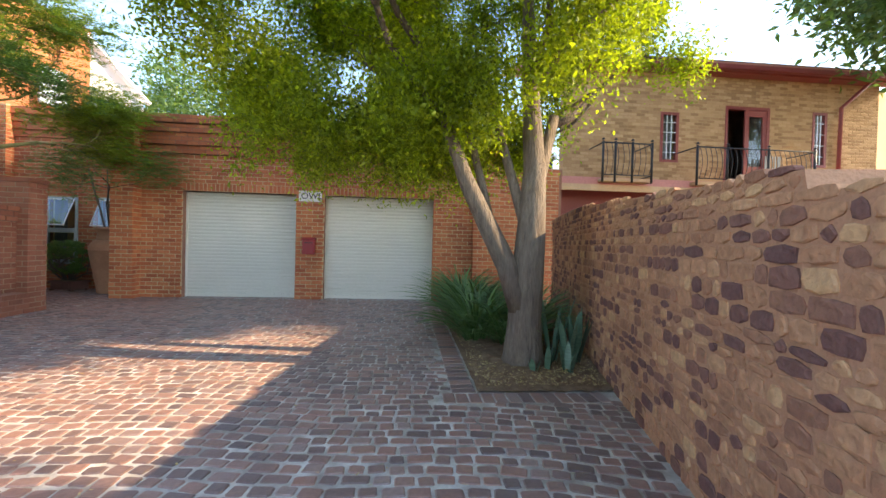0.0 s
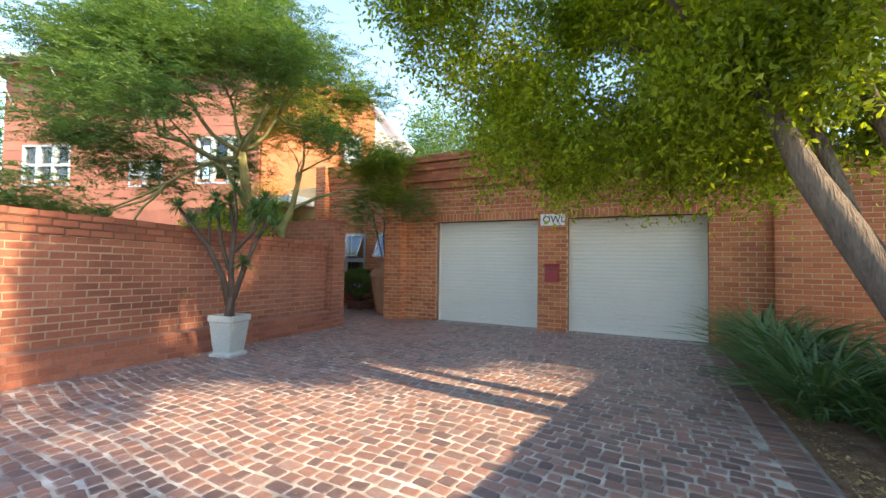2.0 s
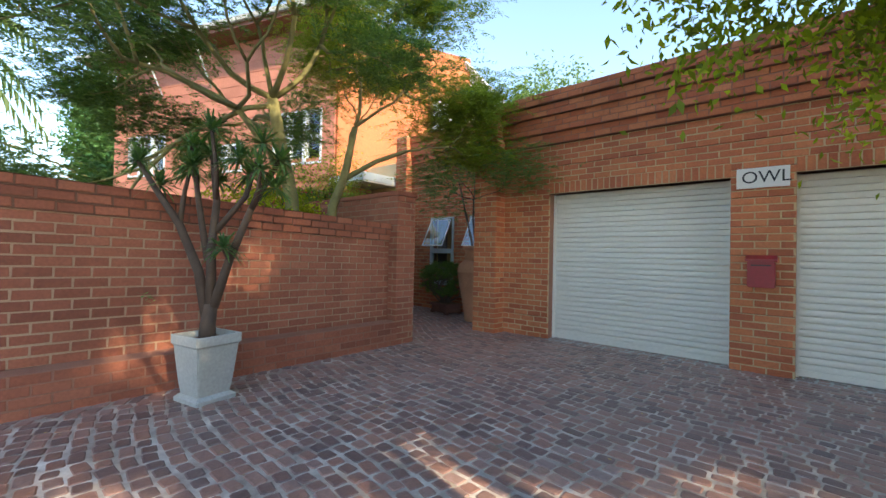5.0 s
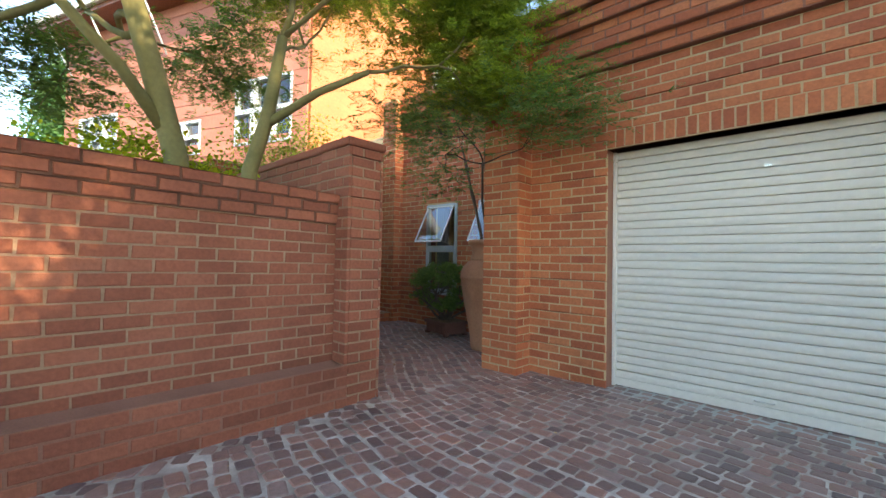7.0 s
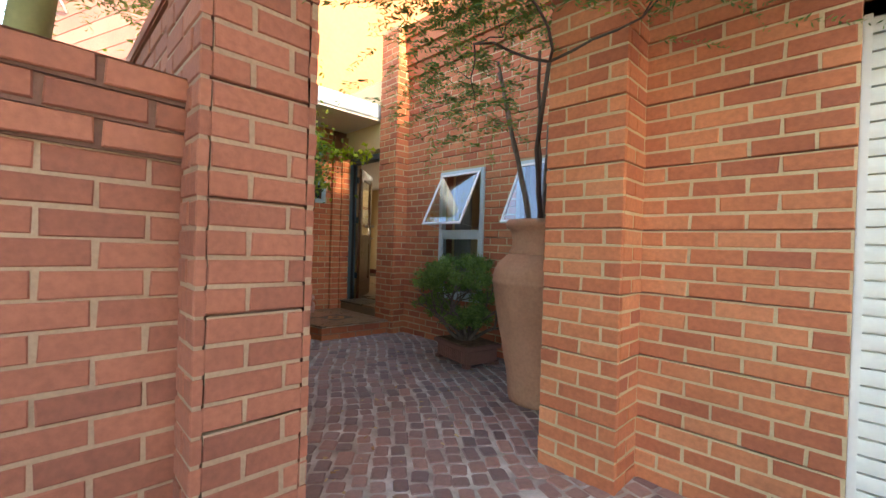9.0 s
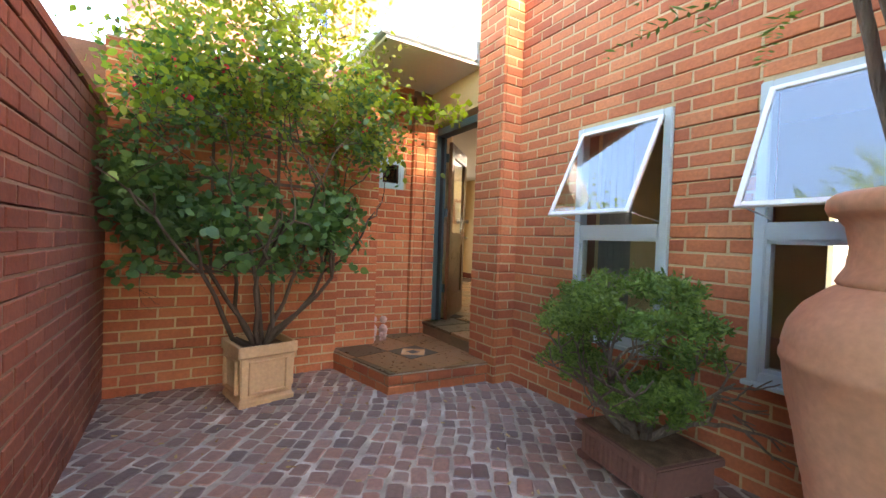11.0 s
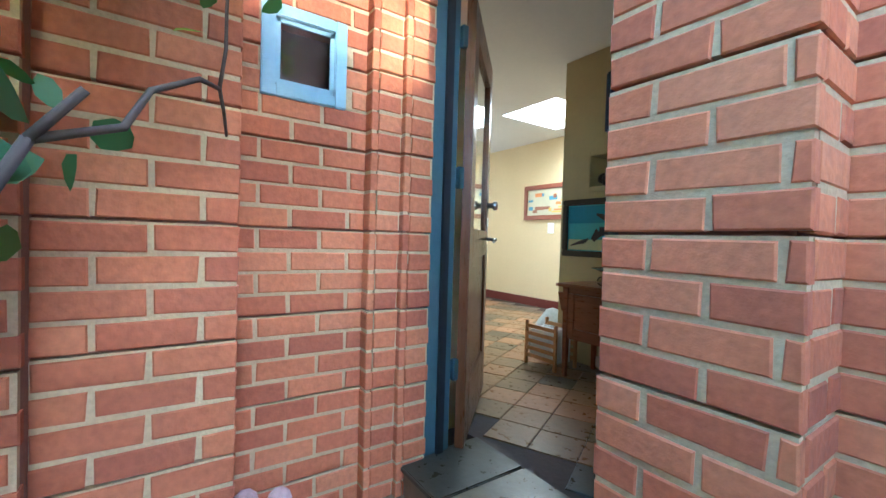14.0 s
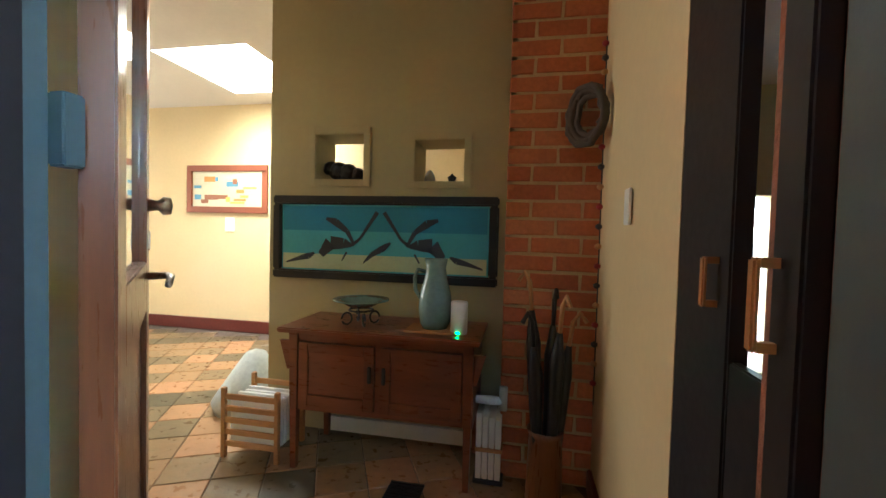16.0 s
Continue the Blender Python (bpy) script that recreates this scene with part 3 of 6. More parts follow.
# the pier at its end, and the wall that turns back
gp = tagged(new("wall_gate_pier"), kind="structure")
QX0, QX1, QY0, QY1 = -6.18, -5.76, 7.40, 7.74
wall_box("wall_gate_pier_core", QX0 + 0.02, QX1 - 0.024, QY0 + 0.024, QY1 - 0.024, 0, 2.13)
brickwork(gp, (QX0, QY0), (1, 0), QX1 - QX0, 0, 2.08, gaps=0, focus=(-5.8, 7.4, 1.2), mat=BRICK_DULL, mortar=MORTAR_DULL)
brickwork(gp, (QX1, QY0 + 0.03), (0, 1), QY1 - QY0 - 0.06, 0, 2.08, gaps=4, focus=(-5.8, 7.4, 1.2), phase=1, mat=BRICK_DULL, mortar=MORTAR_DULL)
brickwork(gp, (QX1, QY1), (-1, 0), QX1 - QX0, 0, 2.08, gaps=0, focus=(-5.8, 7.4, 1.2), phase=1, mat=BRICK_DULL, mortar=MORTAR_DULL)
part("pier_cap", box(QX0 - 0.0, QX1 + 0.02, QY0 - 0.02, QY1 + 0.02, 2.085, 2.15, 0.008), BRICK_DULL, gp)
sw = tagged(new("wall_south"), kind="structure")
wall_box("wall_south_core", -10.1, QX0 + 0.02, 7.44, 7.65, 0, 2.06)
brickwork(sw, (QX0, 7.672), (-1, 0), 3.9, 0, 2.08, focus=(-8.2, 7.67, 1.2), phase=1, mat=BRICK_DULL, mortar=MORTAR_DULL)
brickwork(sw, (-10.1, 7.42), (1, 0), 3.9, 0, 2.08, mass=True, mat=BRICK_DULL, mortar=MORTAR_DULL)
part("coping", box(-10.1, QX0, 7.40, 7.69, 2.085, 2.15, 0.008), BRICK_DULL, sw)

# ---- the window wall ----
WY = 10.73
ww = tagged(new("wall_windows"), kind="structure")
WIN = [(-8.24, -7.52), (-7.065, -6.34)]
WX0, WX1 = -8.925, PX0
HOLES = [(a, b, 0.60, 2.14) for a, b in WIN]
wall_box("wall_windows_core", WX0 - 0.4, WX1 + 0.3, WY + 0.022, WY + 0.22, 0, 3.5, holes=HOLES)
brickwork(ww, (WX0, WY), (1, 0), WX1 - WX0, 0, 3.5, holes=[(a - WX0, b - WX0, c, d) for a, b, c, d in HOLES], focus=(-8.1, 10.7, 1.2))
# pilaster at the porch
pp = tagged(new("wall_porch_pier"), kind="structure")
KX0, KX1, KY = -9.300, -8.925, 10.52
wall_box("wall_porch_pier_core", KX0 + 0.022, KX1 - 0.022, KY + 0.022, WY + 0.3, 0, 4.2)
brickwork(pp, (KX0, KY), (1, 0), KX1 - KX0, 0, 4.2, focus=(-9.1, 10.5, 1.4))
brickwork(pp, (KX1, KY + 0.03), (0, 1), WY - KY - 0.03, 0, 4.2, focus=(-9.1, 10.5, 1.4), phase=1)
brickwork(pp, (KX0, WY + 0.1), (0, -1), WY + 0.07 - KY, 0, 4.2, focus=(-9.1, 10.5, 1.4), phase=1)

# upper wall over the windows, stepped out
for i in range(4):
    part("corbel_band", box(WX0 + 0.0, WX1 + 0.3, WY - 0.03 * (i + 1), WY + 0.2, 3.5 + i * 0.17 + 0.01, 3.5 + (i + 1) * 0.17), BRICK, ww)

# ---- the west wall behind the climber, and the recess beside the door ----
wb = tagged(new("wall_west"), kind="structure")
# three faces, stepping back towards the door
FACES = [((-9.93, 7.66), (-9.93, 9.40)), ((-10.02, 9.40), (-10.02, 9.83)), ((-10.35, 9.83), (-10.35, 10.36))]
wall_box("wall_west_core", -10.6, -9.952, 7.4, 9.40, 0, 2.6, axis="y")
wall_box("wall_west_core_b", -10.6, -10.042, 9.40, 9.83, 0, 2.9, axis="y")
wall_box("wall_west_core_c", -10.6, -10.372, 9.83, 10.8, 0, 3.2, axis="y", holes=[(9.94, 10.265, 1.825, 2.17)])
for i, ((xa, ya), (xb, yb)) in enumerate(FACES):
    hl = [(9.94 - ya, 10.265 - ya, 1.825, 2.17)] if i == 2 else []
    brickwork(wb, (xa, ya), (0, 1), yb - ya, 0, (2.67, 2.92, 3.25)[i], holes=hl, focus=(-10.2, 9.7, 1.0), phase=i)
brickwork(wb, (-10.05, 9.83), (-1, 0), 0.30, 0, 2.92, focus=(-10.2, 9.7, 1.0))
# stepped reveals of the door
for i, (x0, y0) in enumerate(((-10.37, 10.36), (-10.34, 10.50))):
    brickwork(wb, (x0, y0), (1, 0), 0.08, 0, 2.6, focus=(-10.2, 9.7, 1.0), phase=i)
    brickwork(wb, (x0 + 0.08, y0 + 0.03), (0, 1), 0.11, 0, 2.6, focus=(-10.2, 9.7, 1.0), phase=i + 1)
wall_box("wall_reveal_core", -10.6, -10.315, 10.38, 10.64, 0, 2.9)
wall_box("wall_reveal_core_b", -10.45, -10.30, 10.52, 10.80, 0, 2.9)

# landing, threshold and porch slab
landing = thing("landing_step", "low brick landing with worn slate tiles and black diamond inlay", "step")
LP = [(-9.92, 9.39), (-9.08, 9.585), (-9.0, 10.55), (-10.34, 10.55), (-10.34, 9.50)]


def prism(poly, z0, z1, bm=None):
    bm = bm or bmesh.new()
    a = [bm.verts.new((x, y, z0)) for x, y in poly]
    b = [bm.verts.new((x, y, z1)) for x, y in poly]
    bm.faces.new(a[::-1])
    bm.faces.new(b)
    for i in range(len(poly)):
        j = (i + 1) % len(poly)
        bm.faces.new((a[i], a[j], b[j], b[i]))
    return bm


part("base", prism(LP, 0, 0.165), MORTAR_RED, landing)
part("bedding", prism(LP, 0.165, 0.178), PAVE_JOINT, landing)
thr = thing("door_threshold", "dark stone step under the front door", "step")
part("riser", box(-10.30, -9.318, 10.535, 10.98, 0.0, 0.292, 0.006), TILE, thr)
for k in range(3):
    part("tread_tile", box(-10.30 + 0.3275 * k + 0.003, -10.30 + 0.3275 * (k + 1) - 0.003, 10.52, 10.98, 0.292, 0.32, 0.006), TILE_HALL, thr)
tagged(part("porch_slab", box(-10.8, -9.38, 9.55, 10.75, 3.02, 3.22, 0.01), FRAME_GREY), kind="structure")
tagged(part("porch_soffit", box(-10.75, -9.40, 9.6, 10.7, 2.99, 3.016), WHITE), kind="structure")
tagged(part("wall_over_door", box(-10.6, -9.0, 10.62, 10.80, 2.62, 3.6), PLASTER), kind="structure")

# the stone wall
SP, SD = Vector((1.746, 2.388)), Vector((0.22, 0.975)).normalized()


def stone_top(k):
    return 1.50 if k < -0.72 else min(1.85, 1.63 + 0.06 * k)


stw = tagged(new("wall_stone"), kind="structure")


def stone_wall():
    rng = random.Random(9)
    n = Vector((-SD.y, SD.x))
    V, F = [], []
    ks = [-4, -0.73, -0.71] + [i * 0.5 for i in range(-1, 13)]
    for k in ks:
        for off, top in ((-0.004, 0), (-0.004, 1), (-0.42, 1), (-0.42, 0)):
            p = SP + SD * k + n * off
            V.append((p.x, p.y, (stone_top(k) - 0.02) * top))
    for i in range(len(ks) - 1):
        for a in range(3):
            F.append((4 * i + a, 4 * i + 4 + a, 4 * i + 5 + a, 4 * i + 1 + a))
    F += [(0, 1, 2, 3)]
    part("mortar_core", mesh_of("mortar_core", V, F, STONE_MORTAR), None, stw)
    items = []
    z = 0.0
    while z < 1.9:
        h = rng.choice((0.055, 0.065, 0.075, 0.09))
        k = -3.6 + rng.random() * 0.2
        while k < 6.2:
            w = rng.choice((0.08, 0.10, 0.13, 0.16, 0.20)) * rng.uniform(0.85, 1.1)
            top = stone_top(k + w / 2)
            if z + h * 0.55 < top:
                items.append((k, w, z, min(h, top - z + 0.01)))
            k += w
        z += h
    items.sort(key=lambda i: abs(i[0] + i[1] / 2 - 0.4) + 0.4 * abs(i[2] - 1))

    def stone(w, h, seed):
        r = random.Random(seed)
        g = r.uniform(0.003, 0.009)
        out = r.uniform(-0.003, 0.005)
        o = [(g + r.uniform(0, .02), g + r.uniform(-.004, .012)), (w * r.uniform(.4, .6), g - r.uniform(0, .004)), (w - g - r.uniform(0, .015), g + r.uniform(0, .02)), (w - g - r.uniform(0, .008), h / 2),
             (w - g - r.uniform(0, .022), h - g - r.uniform(0, .015)), (w * r.uniform(.4, .6), h - g + r.uniform(0, .004)), (g + r.uniform(0, .02), h - g - r.uniform(0, .015)), (g, h / 2)]
        c = (w / 2, h / 2)
        Vs = [(x, 0.03, y) for x, y in o]
        Vs += [(x, -out * 0.6 - r.uniform(0, .003), y) for x, y in o]
        Vs += [(c[0] + (x - c[0]) * 0.82, -out - r.uniform(0.001, .006), c[1] + (y - c[1]) * 0.78) for x, y in o]
        Fs = [(b + i, b + (i + 1) % 8, b + 8 + (i + 1) % 8, b + 8 + i) for b in (0, 8) for i in range(8)] + [tuple(16 + i for i in range(8))]
        return Vs, Fs
    V, F = [], []
    for i, (k, w, z, h) in enumerate(items):
        vs, fs = stone(w, h, i)
        p = SP + SD * (k + w)
        # x along the wall, from its far end to its near end, so that the face looks to the drive
        tr = [(p.x - SD.x * x + n.x * (-y), p.y - SD.y * x + n.y * (-y), z + q) for x, y, q in vs]
        if i < 300:
            o = Vector(tr[0])
            me = mesh_of("stone", [Vector(t) - o for t in tr], fs, STONE)
            ob = new("stone", me)
            ob.location = o
            ob.parent = stw
        else:
            b = len(V)
            V += tr
            F += [tuple(b + j for j in q) for q in fs]
    tagged(part("stone_mass", mesh_of("stone_mass", V, F, STONE), None, stw), kind="stuff")


# ---- the room behind the door ----
FZ = 0.31
tagged(part("floor_slab", box(-15.5, -9.0, 10.98, 15.5, 0.0, FZ - 0.006), BARK_DARK), kind="structure")
CE = 2.88
bm = bmesh.new()
for x0, x1, y0, y1 in ((-15.5, -12.6, 10.95, 15.5), (-11.75, -5.8, 10.95, 15.5), (-12.6, -11.75, 10.95, 13.15), (-12.6, -11.75, 14.15, 15.5)):
    box(x0, x1, y0, y1, CE, CE + 0.12, bm=bm)
tagged(part("ceiling", bm, WHITE), kind="structure")
SZ = CE + 0.124
tagged(part("skylight_shaft", joined(box(-12.62, -12.6, 13.13, 14.17, SZ, CE + 0.7), box(-11.75, -11.73, 13.13, 14.17, SZ, CE + 0.7), box(-12.6, -11.75, 13.13, 13.15, SZ, CE + 0.7), box(-12.6, -11.75, 14.15, 14.17, SZ, CE + 0.7)), WHITE), kind="structure")
wall_box("wall_hall_north", -15.5, -5.8, 14.5, 14.7, 0.2, CE, mat=PLASTER, holes=[(-7.82, -7.42, 0.3, 1.9)])
tagged(part("patio", box(-12.0, -3.0, 14.72, 20.0, -0.02, 0.25), surface("patio_pink", [(0.50, 0.30, 0.25), (0.60, 0.40, 0.34)], big=1.5, fine=20)), kind="structure")
tagged(part("wall_hall_west", box(-15.6, -15.4, 10.95, 14.6, 0.2, CE), PLASTER), kind="structure")
wall_box("wall_divider", -11.13, -9.72, 12.56, 12.80, 0.3, CE, mat=OLIVE, holes=[(-10.835, -10.54, 1.775, 2.03), (-10.24, -9.965, 1.765, 1.99)])
tagged(part("wall_hall_south", box(-15.5, -10.47, 10.84, 10.98, 0.3, CE), PLASTER), kind="structure")
EX = -9.30
tagged(part("wall_hall_east", box(EX, EX + 0.08, 11.34, 14.5, 0.3, CE), PLASTER), kind="structure")
tagged(part("wall_hall_lintel", box(EX, EX + 0.08, 10.95, 11.34, 2.45, CE), PLASTER), kind="structure")
tagged(part("wall_room_east", box(-5.72, -5.6, 10.9, 14.6, 0.0, CE), PLASTER), kind="structure")
col = tagged(new("wall_brick_column"), kind="structure")
wall_box("wall_brick_column_core", -9.70, EX, 12.34, 12.9, FZ, CE)
brickwork(col, (-9.72, 12.32), (1, 0), 0.42, FZ, CE, gaps=0, mortar=MORTAR, focus=(-9.5, 12.3, 1.4))
brickwork(col, (-9.72, 12.56), (0, -1), 0.24, FZ, CE, gaps=0, mortar=MORTAR, focus=(-9.5, 12.3, 1.4), phase=1)
skirt = joined(box(-15.3, EX - 0.01, 14.47, 14.5, FZ, FZ + 0.13, 0.004), box(EX - 0.02, EX, 11.34, 12.3, FZ, FZ + 0.1, 0.004))
tagged(part("baseboard", skirt, surface("skirting", [(0.10, 0.02, 0.015), (0.16, 0.035, 0.025)], rough=0.35)), kind="structure")

# ---- the house to the west ----
HP, HD = Vector((-17.23, 7.56)), Vector((0.9386, 0.3449))
HN = Vector((0.3449, -0.9386))


def west_house():
    t = thing("main_house", "tall pink brick house with grey gridded windows behind the courtyard", "house")
    ang = math.atan2(HD.y, HD.x)
    M = Matrix.Translation((HP.x, HP.y, 0)) @ Matrix.Rotation(ang, 4, "Z")
    bm = bmesh.new()
    HL = [(-1.82, 0.0, 3.68, 5.05), (2.15, 3.35, 3.62, 4.47), (4.5, 6.2, 3.7, 5.2)]
    xs = sorted({-2.6, 6.6, *[c for h in HL for c in h[:2]]})
    for a, b in zip(xs, xs[1:]):
        sp = [(0.0, 7.5)]
        for h in HL:
            if h[0] < (a + b) / 2 < h[1]:
                sp = [(0.0, h[2]), (h[3], 7.5)]
        for s, e in sp:
            box(a, b, 0.0, 0.3, s, e, bm=bm)
    part("wall", moved(bm, M), BRICK_FAR, t)
    part("side_wall", moved(box(-2.6, -2.3, 0.3, 8, 0, 7.5), M), BRICK_FAR, t)
    grooves = bmesh.new()
    for k in range(16):
        z = 2.2 + k * 0.334
        sp = [(-2.6, 6.6)]
        for h in HL:
            if h[2] - 0.02 < z < h[3] + 0.02:
                sp = [q for s, e in sp for q in ((s, min(e, h[0])), (max(s, h[1]), e)) if q[1] - q[0] > 0.05]
        for s, e in sp:
            box(s, e, -0.012, 0.0, z + 0.012, z + 0.322, bm=grooves)
    part("brick_siding", moved(grooves, M), BRICK_FAR, t)
    part("roof", moved(box(-3.5, 7.4, -0.8, 9, 7.62, 7.78, 0.02), M), POT_GREY, t)
    part("soffit", moved(box(-3.3, 7.4, -0.7, 0.0, 7.5, 7.62), M), DARKWOOD, t)
    for x in (-2.2, -0.2, 2.0):
        part("strut", tube_mesh("strut", [[(M @ Vector((x, -0.65, 7.5)), 0.025), (M @ Vector((x, -0.02, 6.3)), 0.025)]], FRAME_GREY, 6), None, t)
    for a, b, c, d in HL:
        w = part("window", moved(joined(box(a, a + 0.06, -0.03, 0.1, c, d), box(b - 0.06, b, -0.03, 0.1, c, d), box(a + 0.06, b - 0.06, -0.03, 0.1, c, c + 0.06), box(a + 0.06, b - 0.06, -0.03, 0.1, d - 0.06, d)), M), FRAME_GREY, t, "grey window divided in small panes")
        bars = bmesh.new()
        n = 3 if b - a > 1.5 else 2
        for k in range(1, n):
            x = a + (b - a) * k / n
            box(x - 0.05, x + 0.05, -0.06, 0.12, c + 0.06, d - 0.06, bm=bars)
        z = (c + d) / 2
        box(a + 0.06, b - 0.06, -0.062, 0.122, z - 0.05, z + 0.05, bm=bars)
        part("mullions", moved(bars, M), FRAME_GREY, w)
        part("pane", moved(box(a + 0.06, b - 0.06, 0.05, 0.056, c + 0.06, d - 0.06), M), PANE, w)
        # black sheet that stands in for the unlit room
        part("room_back", moved(box(a - 0.3, b + 0.3, 1.0, 1.1, c - 0.5, d + 0.5), M), BLACK, w)


west_house()


def wing():
    """The taller wing behind the hall, that catches the sun."""
    t = thing("house_wing", "sunlit orange brick wing of the house with a white gable", "house")
    # the pink brick made more orange: warm sunlight put into its colour
    BRICK_SUNLIT = surface("brick_sunlit", [(0.36, 0.10, 0.045), (0.46, 0.14, 0.06), (0.52, 0.18, 0.08)], big=1.2, fine=20, spread=0.6, stain=0.2)
    part("wall", prism([(-11.05, 9.87), (-10.95, 9.87), (-9.4, 13.6), (-9.8, 13.6)], 3.2, 7.4), BRICK_SUNLIT, t)
    V = [(-9.4, 13.6, 3.2), (-8.3, 14.3, 3.2), (-8.3, 14.3, 5.6), (-9.4, 13.6, 7.0), (-9.6, 13.9, 3.2), (-8.5, 14.6, 3.2), (-8.5, 14.6, 5.6), (-9.6, 13.9, 7.0)]
    part("gable", mesh_of("gable", V, [(0, 1, 2, 3), (7, 6, 5, 4), (1, 5, 6, 2), (3, 2, 6, 7), (0, 3, 7, 4)], WHITE), None, t)
    part("barge_board", tube_mesh("barge_board", [[((-9.5, 13.45, 7.25), 0.09), ((-8.1, 14.25, 5.45), 0.09)]], SASH_WHITE, 4, False), None, t)
    m = Matrix.Translation((-9.62, 12.6, 4.8)) @ Matrix.Rotation(radians(77.5), 4, "Z")
    part("window", moved(joined(box(-0.35, -0.28, -0.03, 0.03, 0, 1.0), box(0.28, 0.35, -0.03, 0.03, 0, 1.0), box(-0.28, 0.28, -0.03, 0.03, 0.94, 1.0), box(-0.28, 0.28, -0.03, 0.03, 0, 0.06), box(-0.28, 0.28, -0.02, 0.0, 0.06, 0.94)), m), FRAME_GREY, t)


wing()


# ---- trees and plants ----
def branches(start, heading, length, radius, depth, rng, spread=0.6, up=0.15, kink=0.25, tips=None, out=None, split=2, shrink=0.72):
    """Limbs that fork, as lists of (point, radius); the ends go into tips."""
    out = [] if out is None else out
    p, d = Vector(start), Vector(heading).normalized()
    path = [(p.copy(), radius)]
    n = 4
    for i in range(n):
        d = (d + Vector([rng.gauss(0, kink * 0.5) for _ in range(3)]) + Vector((0, 0, up * 0.3))).normalized()
        p = p + d * length / n
        path.append((p.copy(), radius * (1 - 0.35 * (i + 1) / n)))
        if depth <= 1 and tips is not None:
            tips.append(p.copy())
    out.append(path)
    if depth > 0:
        for k in range(split + (1 if rng.random() < 0.35 else 0)):
            h = (d + Vector([rng.gauss(0, spread) for _ in range(3)])).normalized()
            branches(p, h, length * shrink * rng.uniform(0.8, 1.2), radius * 0.6, depth - 1, rng, spread, up, kink, tips, out, split, shrink)
    return out


def clumps(centers, per, sigma, rng, flat=1.0):
    c = np.repeat(np.asarray(centers, float), per, 0)
    return c + rng.normal(size=c.shape) * np.array([sigma, sigma, sigma * flat])


def shade_tree():
    rng, nr = random.Random(21), np.random.default_rng(21)
    t = thing("tree", "tall leafy tree with a forked grey furrowed trunk", "tree", loc=(1.47, 4.64, 0))
    base = Vector((1.47, 4.64, 0))
    trunk = [
        [((1.47, 4.64, -0.05), 0.27), ((1.47, 4.64, 0.12), 0.215), ((1.48, 4.64, 0.5), 0.175), ((1.50, 4.64, 1.0), 0.17), ((1.53, 4.65, 1.5), 0.15), ((1.56, 4.70, 2.1), 0.12), ((1.5, 4.75, 3.0), 0.09), ((1.45, 4.8, 4.2), 0.05)],
        [((1.44, 4.63, 0.62), 0.14), ((1.28, 4.63, 1.05), 0.115), ((1.02, 4.64, 1.55), 0.10), ((0.82, 4.66, 1.95), 0.085), ((0.62, 4.72, 2.5), 0.06), ((0.4, 4.9, 3.3), 0.035)],
        [((1.12, 4.64, 1.35), 0.05), ((1.02, 4.80, 1.9), 0.045), ((0.9, 5.0, 2.5), 0.04), ((0.6, 5.3, 3.2), 0.03)],
        [((1.50, 4.66, 1.35), 0.06), ((1.36, 4.75, 1.9), 0.055), ((1.22, 4.9, 2.5), 0.045), ((1.1, 5.2, 3.3), 0.03)],
        [((1.47, 4.95, -0.05), 0.12), ((1.5, 5.0, 0.7), 0.10), ((1.62, 5.05, 1.6), 0.09), ((1.9, 5.1, 2.8), 0.06)],
    ]
    rel = [[(Vector(p) - base, r) for p, r in q] for q in trunk]
    part("trunk", tube_mesh("trunk", rel, BARK, 14), None, t)
    limbs, tips = [], []
    for s, h, ln in (((0.55, 4.72, 2.6), (-0.8, 0.2, 0.55), 1.3), ((0.4, 4.9, 3.2), (-0.7, -0.5, 0.5), 1.2), ((0.6, 5.3, 3.1), (-0.5, 0.8, 0.3), 1.1),
                     ((1.1, 5.2, 3.2), (0, 0.9, 0.5), 1.1), ((1.5, 4.75, 3.0), (0.7, -0.4, 0.6), 1.1), ((1.45, 4.8, 4.1), (0, -0.3, 0.9), 1.1),
                     ((1.9, 5.1, 2.7), (0.8, 0.3, 0.5), 1.0), ((1.5, 4.75, 3.0), (-0.1, -0.9, 0.4), 1.2), ((0.55, 4.72, 2.6), (-0.5, -0.8, 0.3), 1.2)):
        branches(Vector(s) - base, h, ln, 0.045, 3, rng, 0.55, 0.1, 0.3, tips, limbs)
    part("branchwork", tube_mesh("branchwork", limbs, BARK, 5), None, t)
    # the crown: a ragged dome with a hanging fringe
    cs = []
    while len(cs) < 1350:
        v = nr.normal(size=3)
        v /= np.linalg.norm(v)
        r = nr.uniform(0.5, 1.0) ** 0.5
        c = np.array([0.15, 5.0, 4.25]) + v * r * np.array([2.75, 2.7, 2.15])
        if c[2] < 2.15 + 0.35 * math.hypot(c[0] - 0.6, c[1] - 5.0) * 0.4 or noise.noise(Vector(c * 1.1)) < -0.17:
            continue
        if c[0] > 1.3 and c[2] < 3.5 and c[1] > 4.4:
            continue
        if c[1] < 4.45 and c[2] < 3.4 and not (c[0] > 0.2 and c[1] > 3.9 and c[2] > 2.75):
            continue
        cs.append(c)
    cs += [np.array([p.x, p.y, p.z]) + np.array(base) for p in tips if p.z > 2.2]
    cs = np.array(cs) - np.array(base)
    pts = clumps(cs, 170, 0.125, nr, 1.3)
    me = leaves("crown", pts, 0.051, LEAF_BRIGHT, 3, aspect=0.42, droop=0.6)
    ob = tagged(part("crown", me, None, t), kind="stuff")
    fr = []
